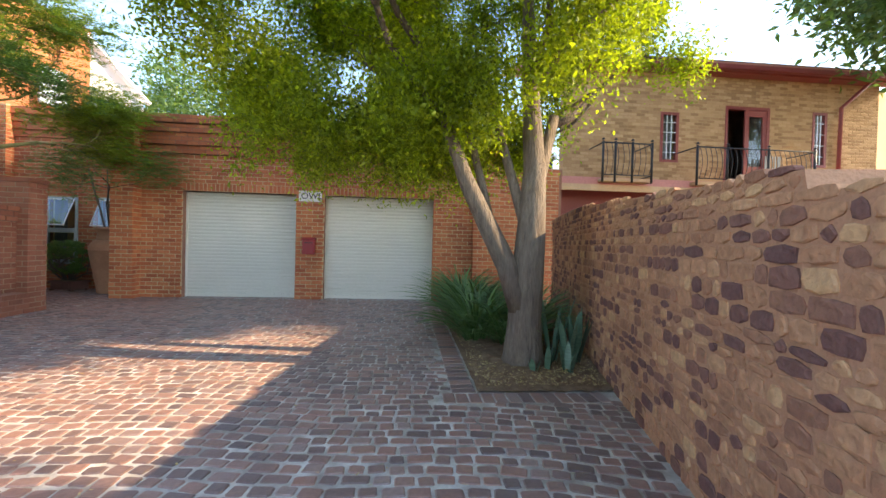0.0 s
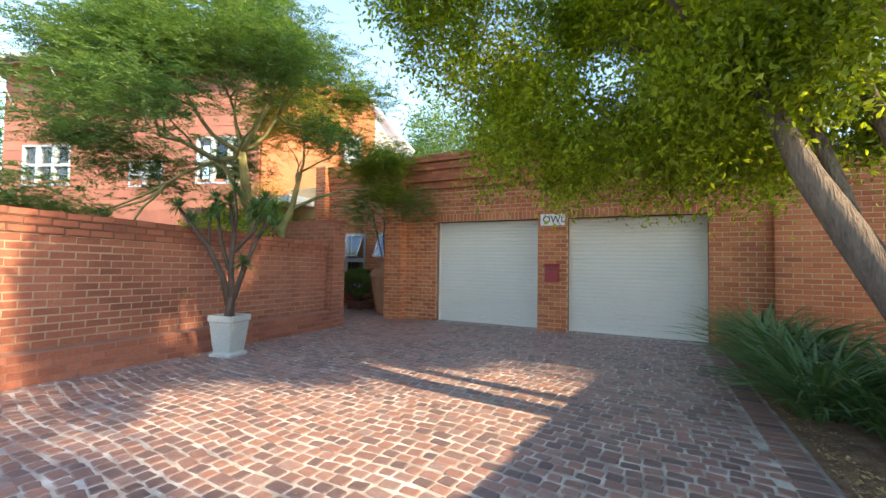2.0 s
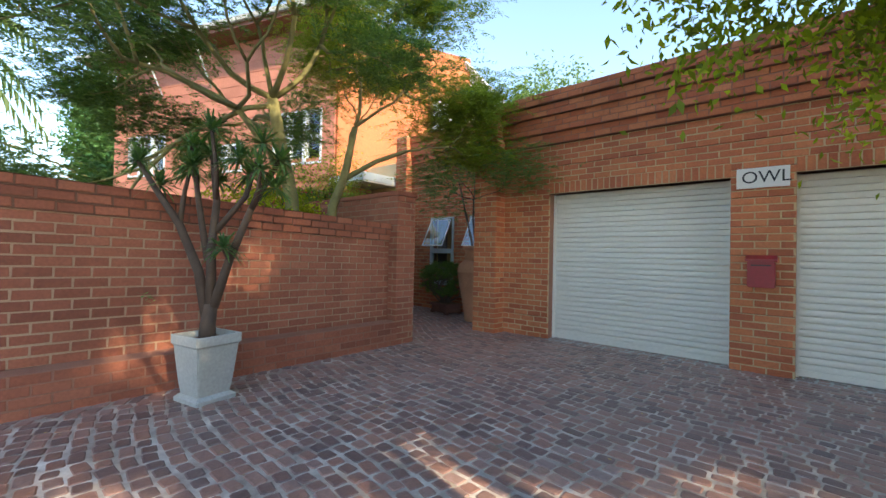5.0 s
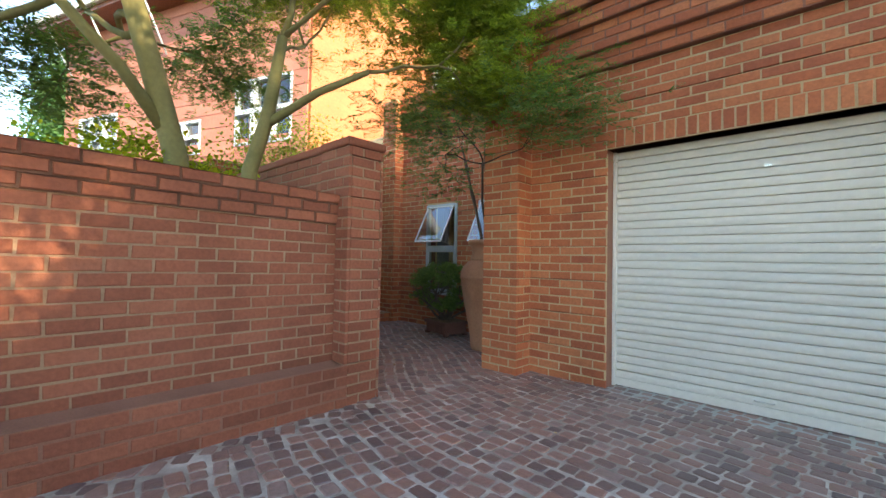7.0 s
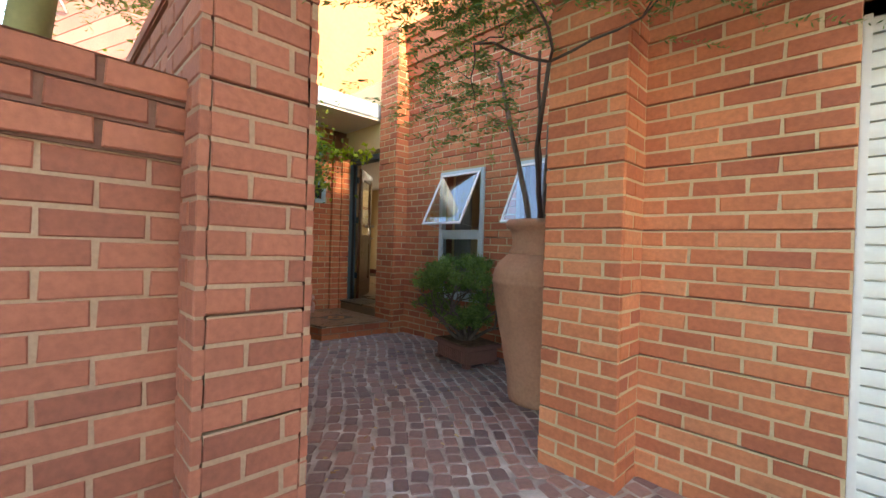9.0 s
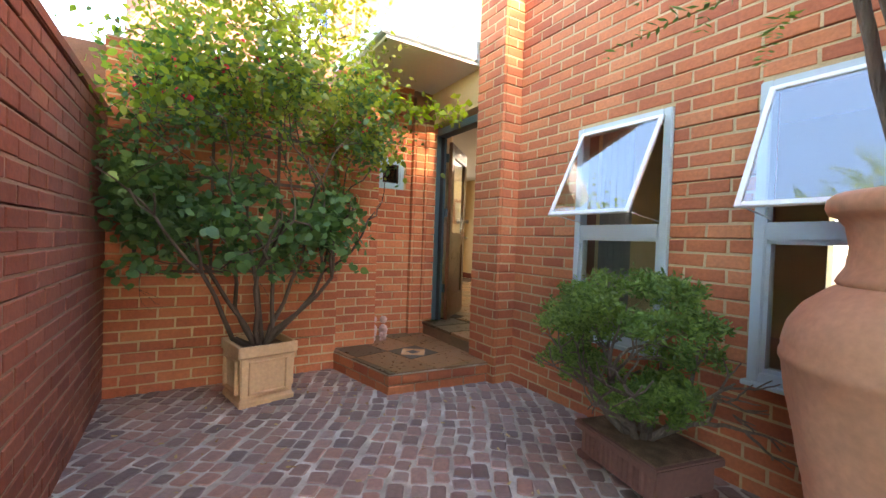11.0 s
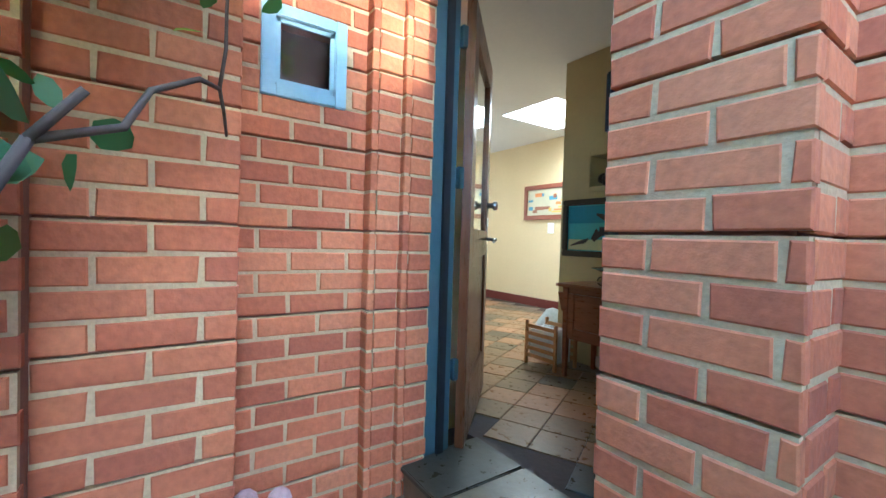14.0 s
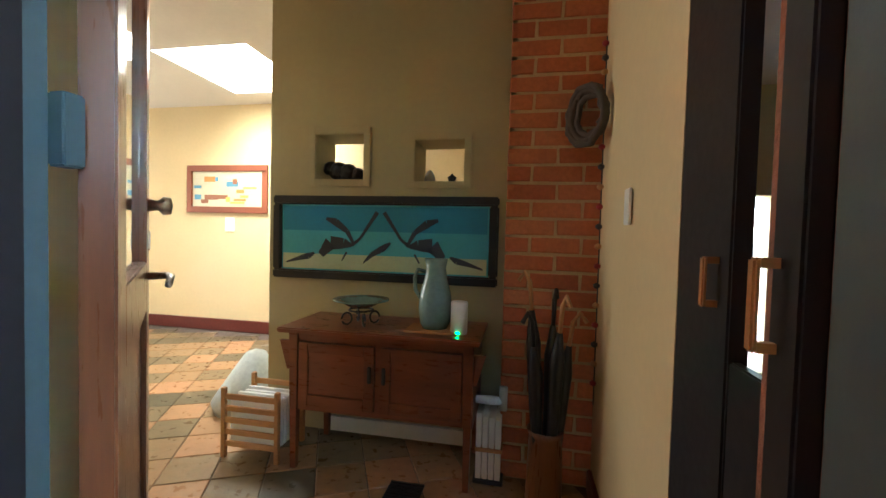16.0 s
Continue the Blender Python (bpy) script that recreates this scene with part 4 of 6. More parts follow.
    while len(fr) < 160:
        x, y = nr.uniform(-2.0, 1.3), nr.uniform(5.2, 7.3)
        if math.hypot(x - 0.2, y - 5.0) < 2.5:
            z = 2.62 + 0.25 * noise.noise(Vector((x, y, 0))) + nr.uniform(-0.45, 0.3)
            fr.append((x, y, z))
    for i in range(70):
        fr.append((nr.uniform(-0.1, 1.1), nr.uniform(4.1, 4.9), nr.uniform(2.5, 3.1)))
    pts = clumps(np.array(fr) - np.array(base), 130, 0.12, nr, 1.3)
    part("hanging_foliage", leaves("hanging_foliage", pts, 0.055, LEAF_BRIGHT, 4, aspect=0.42, droop=0.9), None, t)
    return t


def sprays(name, roots, centre, twigs, length, leaf, mat, seed, aspect=0.24, spread=1.0):
    """Feathery twigs that run outwards and droop, each with two ranks of narrow leaflets, and the bare twigs."""
    nr = np.random.default_rng(seed)
    roots = np.asarray(roots, float)
    o = roots[nr.integers(0, len(roots), twigs)] + nr.normal(size=(twigs, 3)) * np.array([0.26, 0.26, 0.11]) * spread
    d = o - np.asarray(centre, float)
    d[:, 2] = 0
    d /= np.linalg.norm(d, axis=1)[:, None] + 1e-6
    d = d + nr.normal(size=(twigs, 3)) * np.array([0.75, 0.75, 0.22])
    d[:, 2] += 0.12
    d /= np.linalg.norm(d, axis=1)[:, None]
    L = length * nr.uniform(0.5, 1.25, twigs)
    side = np.cross(d, (0, 0, 1.0))
    side /= np.linalg.norm(side, axis=1)[:, None]
    V, n = [], 16
    for i in range(n):
        s = (i + 0.6) / n
        p = o + d * (L * s)[:, None]
        p[:, 2] -= 0.22 * L * s * s
        for sg in (-1, 1):
            a = side * sg * 0.85 + d * 0.55 + nr.normal(size=(twigs, 3)) * 0.22
            a /= np.linalg.norm(a, axis=1)[:, None]
            b = np.cross(a, np.cross(d, side) + nr.normal(size=(twigs, 3)) * 0.5)
            b /= np.linalg.norm(b, axis=1)[:, None] + 1e-6
            ll = (leaf * (1.15 - 0.6 * s) * nr.uniform(0.7, 1.3, twigs))[:, None]
            V.append(np.stack([p, p + a * ll * 0.5 + b * ll * aspect * 0.5, p + a * ll, p + a * ll * 0.5 - b * ll * aspect * 0.5], 1).reshape(-1, 3))
    V = np.concatenate(V)
    return mesh_of(name, V.tolist(), [(i, i + 1, i + 2, i + 3) for i in range(0, len(V), 4)], mat)


def acacia(name, label, loc, trunks, heads, ncl, size, seed, per=60, mat=LEAF_FINE, bark=BARK_GREEN, cat="tree", spread=1.0):
    rng = random.Random(seed)
    base = Vector(loc)
    t = thing(name, label, cat, loc=loc)
    part("trunk", tube_mesh("trunk", [[(Vector(p) - base, r) for p, r in q] for q in trunks], bark, 9), None, t)
    limbs, tips = [], []
    for s, h, ln, r in heads:
        branches(Vector(s) - base, h, ln, r, 3, rng, 0.5, 0.12, 0.35, tips, limbs, 2, 0.78)
    part("branchwork", tube_mesh("branchwork", limbs, bark, 5), None, t)
    T = np.array([[p.x, p.y, p.z] for p in tips])
    part("crown", sprays("crown", T, T.mean(0), int(ncl * per / 8), size * 6.5, size, mat, seed, spread=spread * size / 0.075), None, t)
    return t


shade_tree()
acacia("acacia_tree", "wide feathery acacia with green bark behind the driveway wall", (-7.05, 6.55, 0),
       [[((-7.05, 6.55, 0), 0.12), ((-7.05, 6.55, 1.3), 0.105), ((-7.03, 6.52, 2.0), 0.095), ((-6.95, 6.3, 2.7), 0.085), ((-6.85, 6.1, 3.3), 0.075)],
        [((-7.03, 6.52, 2.1), 0.06), ((-6.9, 6.1, 2.6), 0.045), ((-6.7, 5.6, 3.0), 0.035)]],
       [((-6.85, 6.1, 3.3), (-0.3, -0.9, 0.45), 1.1, 0.045), ((-6.85, 6.1, 3.3), (0.8, -0.2, 0.6), 1.1, 0.045), ((-6.85, 6.1, 3.3), (0.3, 0.7, 0.6), 1.0, 0.045),
        ((-6.7, 5.6, 3.0), (0.2, -1, 0.2), 1.1, 0.035), ((-6.9, 6.2, 3.0), (-0.9, -0.3, 0.5), 1.0, 0.035), ((-6.85, 6.1, 3.3), (0.1, -0.3, 1), 1.0, 0.035),
        ((-6.7, 5.6, 3.0), (-0.5, -0.8, 0.3), 1.1, 0.03), ((-6.85, 6.1, 3.2), (-0.7, -1.0, 0.12), 1.3, 0.04), ((-6.7, 5.6, 3.0), (0.9, -0.6, 0.15), 1.0, 0.03), ((-6.9, 6.2, 2.9), (-1.0, 0.1, 0.15), 1.2, 0.035)],
       880, 0.072, 31, per=85, spread=1.2)
acacia("acacia_tree", "slim feathery acacia with a pale forked trunk behind the wall", (-6.83, 7.04, 0),
       [[((-6.83, 7.04, 0), 0.09), ((-6.83, 7.04, 1.5), 0.08), ((-6.80, 7.04, 1.95), 0.07), ((-6.6, 7.1, 2.4), 0.06), ((-6.45, 7.15, 3.1), 0.045)],
        [((-6.62, 7.1, 2.35), 0.04), ((-6.2, 7.35, 2.6), 0.035), ((-5.8, 7.6, 2.75), 0.025)]],
       [((-6.45, 7.15, 3.1), (0.3, 0.4, 0.9), 0.9, 0.03), ((-6.45, 7.15, 3.1), (0.8, 0.3, 0.5), 0.9, 0.025), ((-5.8, 7.6, 2.75), (0.7, 0.6, 0.2), 0.6, 0.018),
        ((-6.5, 7.1, 2.9), (-0.6, 0.7, 0.6), 0.9, 0.025)],
       470, 0.055, 33, per=75, mat=LEAF_SUNLIT, spread=1.5)
acacia("acacia_sapling", "slender feathery sapling leaning out at the corner of the garage", (-6.2, 9.85, 1.27),
       [[((-6.2, 9.85, 1.27), 0.018), ((-6.05, 9.5, 1.9), 0.015), ((-5.65, 8.98, 2.2), 0.012)]],
       [((-5.65, 8.98, 2.2), (0.7, -0.5, 0.05), 0.46, 0.009), ((-5.65, 8.98, 2.2), (-0.5, -0.7, 0.1), 0.42, 0.009), ((-5.65, 8.98, 2.2), (0.8, 0.0, 0.12), 0.45, 0.009)],
       120, 0.045, 35, per=70, spread=1.5, bark=BARK_DARK)

def garden_shrub():
    nr = np.random.default_rng(90)
    t = thing("garden_shrub", "bright green rounded shrub behind the driveway wall", "shrub", loc=(-7.5, 6.3, 1.2))
    v = nr.normal(size=(120, 3))
    v /= np.linalg.norm(v, axis=1)[:, None]
    part("stem", tube_mesh("stem", [[((0, 0, -1.2), 0.04), ((0, 0, 0.4), 0.03)]], BARK, 6), None, t)
    tagged(part("foliage", leaves("foliage", clumps(v * np.array([0.5, 0.9, 0.45]) + np.array([0, 0, 0.5]), 45, 0.1, nr), 0.045, LEAF_BRIGHT, 91, aspect=0.6, rounded=True), None, t), kind="stuff")


garden_shrub()

# far trees beyond the walls
def far_tree(loc, h, r, label, seed, mat=LEAF_FINE, name="tree", n=230):
    rng, nr = random.Random(seed), np.random.default_rng(seed)
    t = thing(name, label, "tree", "far trees", loc=loc)
    limbs, tips = [], []
    branches((0, 0, h * 0.35), (0, 0, 1), h * 0.25, 0.14, 3, rng, 0.6, 0.1, 0.2, tips, limbs)
    part("trunk", tube_mesh("trunk", [[((0, 0, 0), 0.25), ((0, 0, h * 0.36), 0.15)]] + limbs, BARK, 6), None, t)
    v = nr.normal(size=(n, 3))
    v /= np.linalg.norm(v, axis=1)[:, None]
    c = np.array([0, 0, h * 0.68]) + v * nr.uniform(0.45, 1, (n, 1)) * np.array([r, r, h * 0.32])
    part("crown", leaves("crown", clumps(c, 60, 0.35, nr), 0.22, mat, seed, aspect=0.4), None, t)


far_tree((-6.5, 24, 0), 9.5, 3.2, "round leafy tree rising behind the garage roof", 41)
far_tree((-1.5, 25, 0), 9.0, 3.0, "dense grey-green tree rising behind the garage roof", 42)
far_tree((-35, 8.5, 0), 5.5, 2.2, "low tree with orange autumn leaves beyond the house", 43, leaf_mat("leaf_autumn", [(0.20, 0.08, 0.01), (0.35, 0.16, 0.02), (0.25, 0.2, 0.03)], 0.3))
far_tree((-26, 7.2, 0), 9.5, 0.9, "narrow dark green cypress beside the pink house", 44, LEAF_DARK, "cypress_tree")
far_tree((-11.5, 24, 0), 11.5, 3.4, "tall round tree beyond the garage roof", 46)
# two unseen trees, added to block the sun around the patch on the drive
far_tree((12.5, 8.1, 0), 15.0, 3.6, "unseen tall tree added in the east to shade garage and courtyard", 45, n=1150)
far_tree((12.5, -1.9, 0), 11.4, 3.3, "unseen tall tree added in the east to shade the near drive", 47, n=700)


def palm_tree():
    nr = random.Random(77)
    t = thing("palm_tree", "palm tree with drooping fronds beyond the driveway wall", "tree", loc=(-13.5, 2.2, 0))
    part("trunk", tube_mesh("trunk", [[((0, 0, 0), 0.2), ((0, 0, 3), 0.16), ((0.1, 0, 5.6), 0.14)]], BARK, 9), None, t)
    V, F = [], []
    for k in range(26):
        a, lift = k * 2.4, nr.uniform(-0.3, 0.9)
        prev = None
        for i in range(26):
            s = i / 25
            r = 2.3 * s
            z = 5.6 + lift * r - 0.42 * r * r
            p = Vector((0.1 + math.cos(a) * r, math.sin(a) * r, z))
            if prev is not None:
                side = Vector((-math.sin(a), math.cos(a), 0))
                for sg in (-1, 1):
                    q = p + side * sg * 0.45 * math.sin(math.pi * min(1, s + 0.12)) + Vector((0, 0, -0.32))
                    b = len(V)
                    V += [prev, p, q]
                    F.append((b, b + 1, b + 2))
            prev = p
    part("fronds", mesh_of("fronds", V, F, LEAF_FINE), None, t)


palm_tree()


def blade_clump(name, label, loc, n, length, width, seed, mat, spread=0.7, upright=0.5, radius=0.2, cat="plant"):
    rng = random.Random(seed)
    t = thing(name, label, cat, loc=loc)
    for _ in range(n):
        V, F = [], []
        a = rng.uniform(0, 2 * math.pi)
        r0 = rng.uniform(0, radius)
        L, lean_ = length * rng.uniform(0.6, 1.1), rng.uniform(0.1, spread)
        p = Vector((math.cos(a) * r0, math.sin(a) * r0, 0))
        d = Vector((math.cos(a) * lean_, math.sin(a) * lean_, 1)).normalized()
        side = Vector((-math.sin(a), math.cos(a), 0))
        b = len(V)
        N = 6
        for i in range(N + 1):
            s = i / N
            w = width * (0.6 + 0.8 * s) * (1 - s ** 3) + 0.001
            V += [p - side * w, p + Vector((0, 0, -w * 0.4)), p + side * w]
            d = (d + Vector((math.cos(a), math.sin(a), -0.55 - s)) * (1 - upright) * 0.28).normalized()
            p = p + d * L / N
        for i in range(N):
            q = b + 3 * i
            F += [(q, q + 1, q + 4, q + 3), (q + 1, q + 2, q + 5, q + 4)]
        part("leaf", mesh_of("leaf", V, F, mat), None, t)
    return t


for i, (x, y, s) in enumerate(((1.15, 5.75, 1.0), (1.35, 6.4, 1.05), (1.2, 7.1, 1.1), (1.55, 5.4, 0.9), (1.5, 7.8, 1.1), (1.3, 8.5, 1.1), (2.0, 6.3, 1.0))):
    tt = blade_clump("strap_leaf_plant", "dense clump of long arching green strap leaves in the planting bed", (x, y, 0.03), 150, 1.10 * s, 0.015, 50 + i, LEAF_BLADE, 0.85, 0.50)
    tagged(tt, group="strap leaf clumps")

SNAKE = surface("snake_leaf", [(0.03, 0.08, 0.04), (0.10, 0.17, 0.11), (0.03, 0.07, 0.04)], big=3, fine=26, rough=0.4, bump=0.05, stretch=(0.3, 0.3, 2.2), spread=0.05, grain=0.6)
for i, (x, y, h, n) in enumerate(((1.66, 4.42, 0.36, 6), (1.86, 4.38, 0.30, 7), (1.95, 4.6, 0.55, 8), (2.08, 4.72, 0.62, 9), (1.82, 4.75, 0.75, 7), (1.50, 4.36, 0.2, 4))):
    tt = blade_clump("snake_plant", ("short banded snake plant at the foot of the tree", "tall banded snake plant beside the stone wall")[h > 0.5], (x, y, 0.02), n, h, 0.034, 70 + i, SNAKE, 0.22, 0.93, 0.05)
    tagged(tt, group="snake plants")


def litter():
    rng = random.Random(3)
    V, F = [], []
    def chip(x, y, z, s):
        a = rng.uniform(0, 6.28)
        b = len(V)
        c, d = math.cos(a) * s, math.sin(a) * s
        V.extend([(x, y, z), (x + c, y + d, z + s * 0.3), (x + c - d * 0.5, y + d + c * 0.5, z + s * 0.1), (x - d * 0.5, y + c * 0.5, z)])
        F.append((b, b + 1, b + 2, b + 3))
    for _ in range(3600):
        y = rng.uniform(3.9, 6.2)
        x = rng.uniform(0.9, 1.7 + 0.2256 * (y - 2.388))
        chip(x, y, 0.045 + rng.uniform(0, 0.02), rng.uniform(0.008, 0.03))
    for _ in range(260):
        x, y = rng.uniform(-9.7, -6.2), rng.uniform(7.8, 10.4)
        if y < 9.4 or x > -8.9:
            chip(x, y, 0.018, rng.uniform(0.01, 0.035))
    for _ in range(260):
        x, y = rng.uniform(-5.5, 0.6), rng.uniform(2, 9.2)
        chip(x, y, 0.018, rng.uniform(0.006, 0.022))
    tagged(part("fallen_leaves", mesh_of("fallen_leaves", V, F, surface("dry_leaf", [(0.25, 0.13, 0.05), (0.5, 0.38, 0.2), (0.4, 0.3, 0.12)], spread=0.8, bump=0)), None), kind="stuff")


litter()


def square_pot(name, label, loc, turn, top, bottom, h, mat, rim, panel):
    t = thing(name, label, "plant pot", loc=loc)
    t.rotation_euler = (0, 0, radians(turn))
    bm = bmesh.new()
    foot = 0.03 if panel else 0.07
    prof = [(bottom + foot, 0.0), (bottom + foot, 0.035), (bottom, 0.06), (bottom + (top - bottom) * 0.25, h * 0.3), (top - 0.03, h - 0.09), (top + 0.0, h - 0.075),
            (top, h - 0.01), (top - 0.005, h), (top - 0.05, h), (top - 0.06, h - 0.06)]
    rings = []
    for w, z in prof:
        s = w / 2
        rings.append([bm.verts.new((x * s, y * s, z)) for x, y in ((-1, -1), (1, -1), (1, 1), (-1, 1))])
    for a, b in zip(rings, rings[1:]):
        for i in range(4):
            bm.faces.new((a[i], a[(i + 1) % 4], b[(i + 1) % 4], b[i]))
    bm.faces.new(rings[0][::-1])
    bmesh.ops.bevel(bm, geom=[e for e in bm.edges if abs(e.verts[0].co.z - e.verts[1].co.z) > 0.01], offset=0.008, segments=2, affect="EDGES")
    part("bowl", bm, mat, t)
    part("soil", box(-top / 2 + 0.028, top / 2 - 0.028, -top / 2 + 0.028, top / 2 - 0.028, h - 0.12, h - 0.05), SOIL, t)
    if panel:
        for k in range(4):
            m = Matrix.Rotation(k * math.pi / 2, 4, "Z")
            b = joined(*[moved(box(*q, 0.003), m) for q in ((-0.13, 0.13, -top / 2 - 0.004, -top / 2 + 0.03, h - 0.125, h - 0.11), (-0.13, 0.13, -top / 2 - 0.002, -top / 2 + 0.04, 0.085, 0.10),
                                                     (-0.14, -0.125, -top / 2 - 0.003, -top / 2 + 0.04, 0.085, h - 0.11), (0.125, 0.14, -top / 2 - 0.003, -top / 2 + 0.04, 0.085, h - 0.11))])
            part("moulding", b, mat, t)
    return t


square_pot("square_planter", "tall tapered pale grey square planter beside the driveway wall", (-5.31, 4.86, 0.012), 12, 0.385, 0.27, 0.55, POT_GREY, 0.03, False)


def rosette_tree():
    rng = random.Random(8)
    b = Vector((-5.33, 4.87, 0.48))
    t = thing("succulent_tree", "dark branching succulent with leaf rosettes in the grey planter", "plant", loc=b)
    stems = [[((0, 0, -0.05), 0.075), ((0, 0, 0.15), 0.062), ((0.0, 0.02, 0.32), 0.055)],
             [((-0.02, 0, 0.2), 0.048), ((-0.10, -0.05, 0.6), 0.040), ((-0.26, -0.16, 1.0), 0.033), ((-0.42, -0.30, 1.3), 0.026), ((-0.58, -0.40, 1.55), 0.019)],
             [((0.0, 0.02, 0.3), 0.046), ((-0.03, 0.02, 0.8), 0.036), ((-0.02, 0.05, 1.2), 0.030), ((-0.1, 0.03, 1.62), 0.020)],
             [((0.03, 0.03, 0.3), 0.042), ((0.10, 0.12, 0.7), 0.035), ((0.2, 0.25, 1.15), 0.028), ((0.35, 0.42, 1.58), 0.019)],
             [((-0.05, 0.0, 0.7), 0.030), ((-0.22, -0.02, 1.15), 0.025), ((-0.27, -0.08, 1.7), 0.017)],
             [((-0.02, 0.05, 0.95), 0.028), ((0.20, 0.2, 1.25), 0.023), ((0.28, 0.3, 1.72), 0.017)],
             [((-0.26, -0.16, 1.0), 0.024), ((-0.36, -0.1, 1.3), 0.019), ((-0.40, -0.05, 1.5), 0.015)],
             [((0.2, 0.25, 1.15), 0.024), ((0.40, 0.22, 1.3), 0.019), ((0.50, 0.18, 1.45), 0.015)],
             [((0.10, 0.12, 0.7), 0.022), ((0.16, 0.05, 0.80), 0.018)],
             [((-0.02, 0.05, 1.2), 0.022), ((0.08, 0.0, 1.5), 0.018), ((0.10, -0.05, 1.78), 0.014)]]
    part("stem", tube_mesh("stem", stems, BARK_DARK, 9), None, t)
    ends = [q[-1][0] for q in stems[1:]] + [(-0.5, -0.25, 1.35), (0.14, 0.25, 1.45), (0.45, 0.34, 1.32), (-0.18, 0.12, 1.4), (-0.12, -0.12, 1.5), (0.3, 0.1, 1.55)]
    for e in ends:
        V, F = [], []
        for _ in range(70):
            a, el = rng.uniform(0, 6.283), rng.uniform(-0.5, 1.35)
            d = Vector((math.cos(a) * math.cos(el), math.sin(a) * math.cos(el), math.sin(el)))
            s = Vector((-math.sin(a), math.cos(a), 0)) * rng.uniform(0.009, 0.013)
            L = rng.uniform(0.15, 0.26)
            p1, p2, p3 = d * L * 0.4, d * L * 0.75 + Vector((0, 0, -0.018)), d * L + Vector((0, 0, -0.06))
            k = len(V)
            V += [s * -0.5, s * 0.5, p1 + s, p1 - s, p2 + s * 0.7, p2 - s * 0.7, p3]
            F += [(k, k + 1, k + 2, k + 3), (k + 3, k + 2, k + 4, k + 5), (k + 5, k + 4, k + 6)]
        ob = part("rosette", mesh_of("rosette", V, F, LEAF_VINE), None, t)
        ob.location = e


rosette_tree()

square_pot("cream_planter", "square cream clay planter with panelled sides", (-9.52, 8.68, 0.012), 12, 0.43, 0.37, 0.44, POT_CREAM, 0.03, True)


def climber():
    rng, nr = random.Random(14), np.random.default_rng(14)
    b = Vector((-9.52, 8.68, 0.36))
    t = thing("climbing_shrub", "sprawling climber with small red flowers in the cream planter", "plant", loc=b)
    limbs, tips = [], []
    for h, ln in (((-0.1, -0.9, 0.7), 0.85), ((0.05, -0.3, 1), 0.8), ((0, 0.25, 1), 0.8), ((0.15, 0.7, 0.8), 0.8), ((0.3, 0.1, 1), 0.75), ((-0.2, 0.1, 1), 0.9), ((0.1, -0.65, 0.9), 0.8),
                  ((0.05, 0.9, 0.9), 0.8), ((0.25, -0.4, 1), 0.75), ((0.0, -0.1, 1), 0.95)):
        branches((rng.uniform(-0.04, 0.04), rng.uniform(-0.04, 0.04), 0), h, ln, 0.021, 5, rng, 0.46, 0.12, 0.45, tips, limbs, 2, 0.74)

    def room(p):
        return p.z > 0.55 * abs(p.y) - 0.05 and -9.90 < p.x + b.x < -9.02 - 0.6 * max(0, p.y + b.y - 8.95) and 7.72 < p.y + b.y < 9.85 and p.z + b.z < 3.4
    keep = []
    for q in limbs:
        k = next((i for i, (p, r) in enumerate(q) if not room(p)), len(q))
        if k > 1:
            keep.append(q[:k])
    part("branchwork", tube_mesh("branchwork", keep, BARK_DARK, 5), None, t)
    ends = np.array([tuple(p) for p in tips if room(p) and p.z + b.z > 1.02])
    c = []
    while len(c) < 170:
        y, z = nr.uniform(7.75, 9.6), nr.uniform(1.05, 3.3)
        x = -9.88 + nr.random() ** 1.2 * (0.70 - 0.25 * max(0, y - 8.9))
        edge = ((y - 8.75) / 1.1) ** 2 + ((z - 2.1) / 1.25) ** 2
        if edge > 1 or (z < 1.25 and abs(y - 8.55) > 0.72) or (z < 2.0 and y > 9.35):
            continue
        if 1.65 < z < 2.4 and nr.random() < 0.7:
            continue
        c.append((x, y, z))
    c = np.concatenate([np.array(c) - np.array(b), ends])
    # the bare twigs between the leaves
    twigs = []
    for k in nr.integers(0, len(c), 230):
        p, d = Vector(c[k]), Vector(nr.normal(size=3) * np.array([0.35, 1.0, 0.7])).normalized()
        path = []
        for i in range(5):
            path.append((p.copy(), 0.0042 - 0.0006 * i))
            p = p + d * 0.085
            d = (d + Vector(nr.normal(size=3) * 0.3)).normalized()
        if room(path[-1][0]):
            twigs.append(path)
    tagged(part("twigs", tube_mesh("twigs", twigs, BARK_DARK, 4), None, t), kind="stuff")
    low = c[c[:, 2] + b.z < 1.66]
    mid = c[(c[:, 2] + b.z >= 1.5) & (c[:, 2] + b.z < 2.5)]
    high = c[c[:, 2] + b.z >= 2.0]
    low = low[nr.integers(0, len(low), 210)]
    mid = mid[nr.integers(0, len(mid), 230)]
    high = high[nr.integers(0, len(high), 230)]
    part("broad_leaves", leaves("broad_leaves", clumps(low, 15, 0.09, nr, 0.6), 0.070, LEAF_VINE, 5, aspect=0.8, droop=0.35, jitter=0.35, rounded=True), None, t)
    part("middle_leaves", leaves("middle_leaves", clumps(mid, 14, 0.09, nr), 0.045, LEAF_VINE, 16, aspect=0.6, droop=0.3, rounded=True), None, t)
    part("upper_leaves", leaves("upper_leaves", clumps(high, 24, 0.12, nr), 0.048, LEAF_SUNLIT, 6, aspect=0.62, droop=0.3, rounded=True), None, t)
    fl = clumps(high[nr.integers(0, len(high), 16)], 10, 0.04, nr)
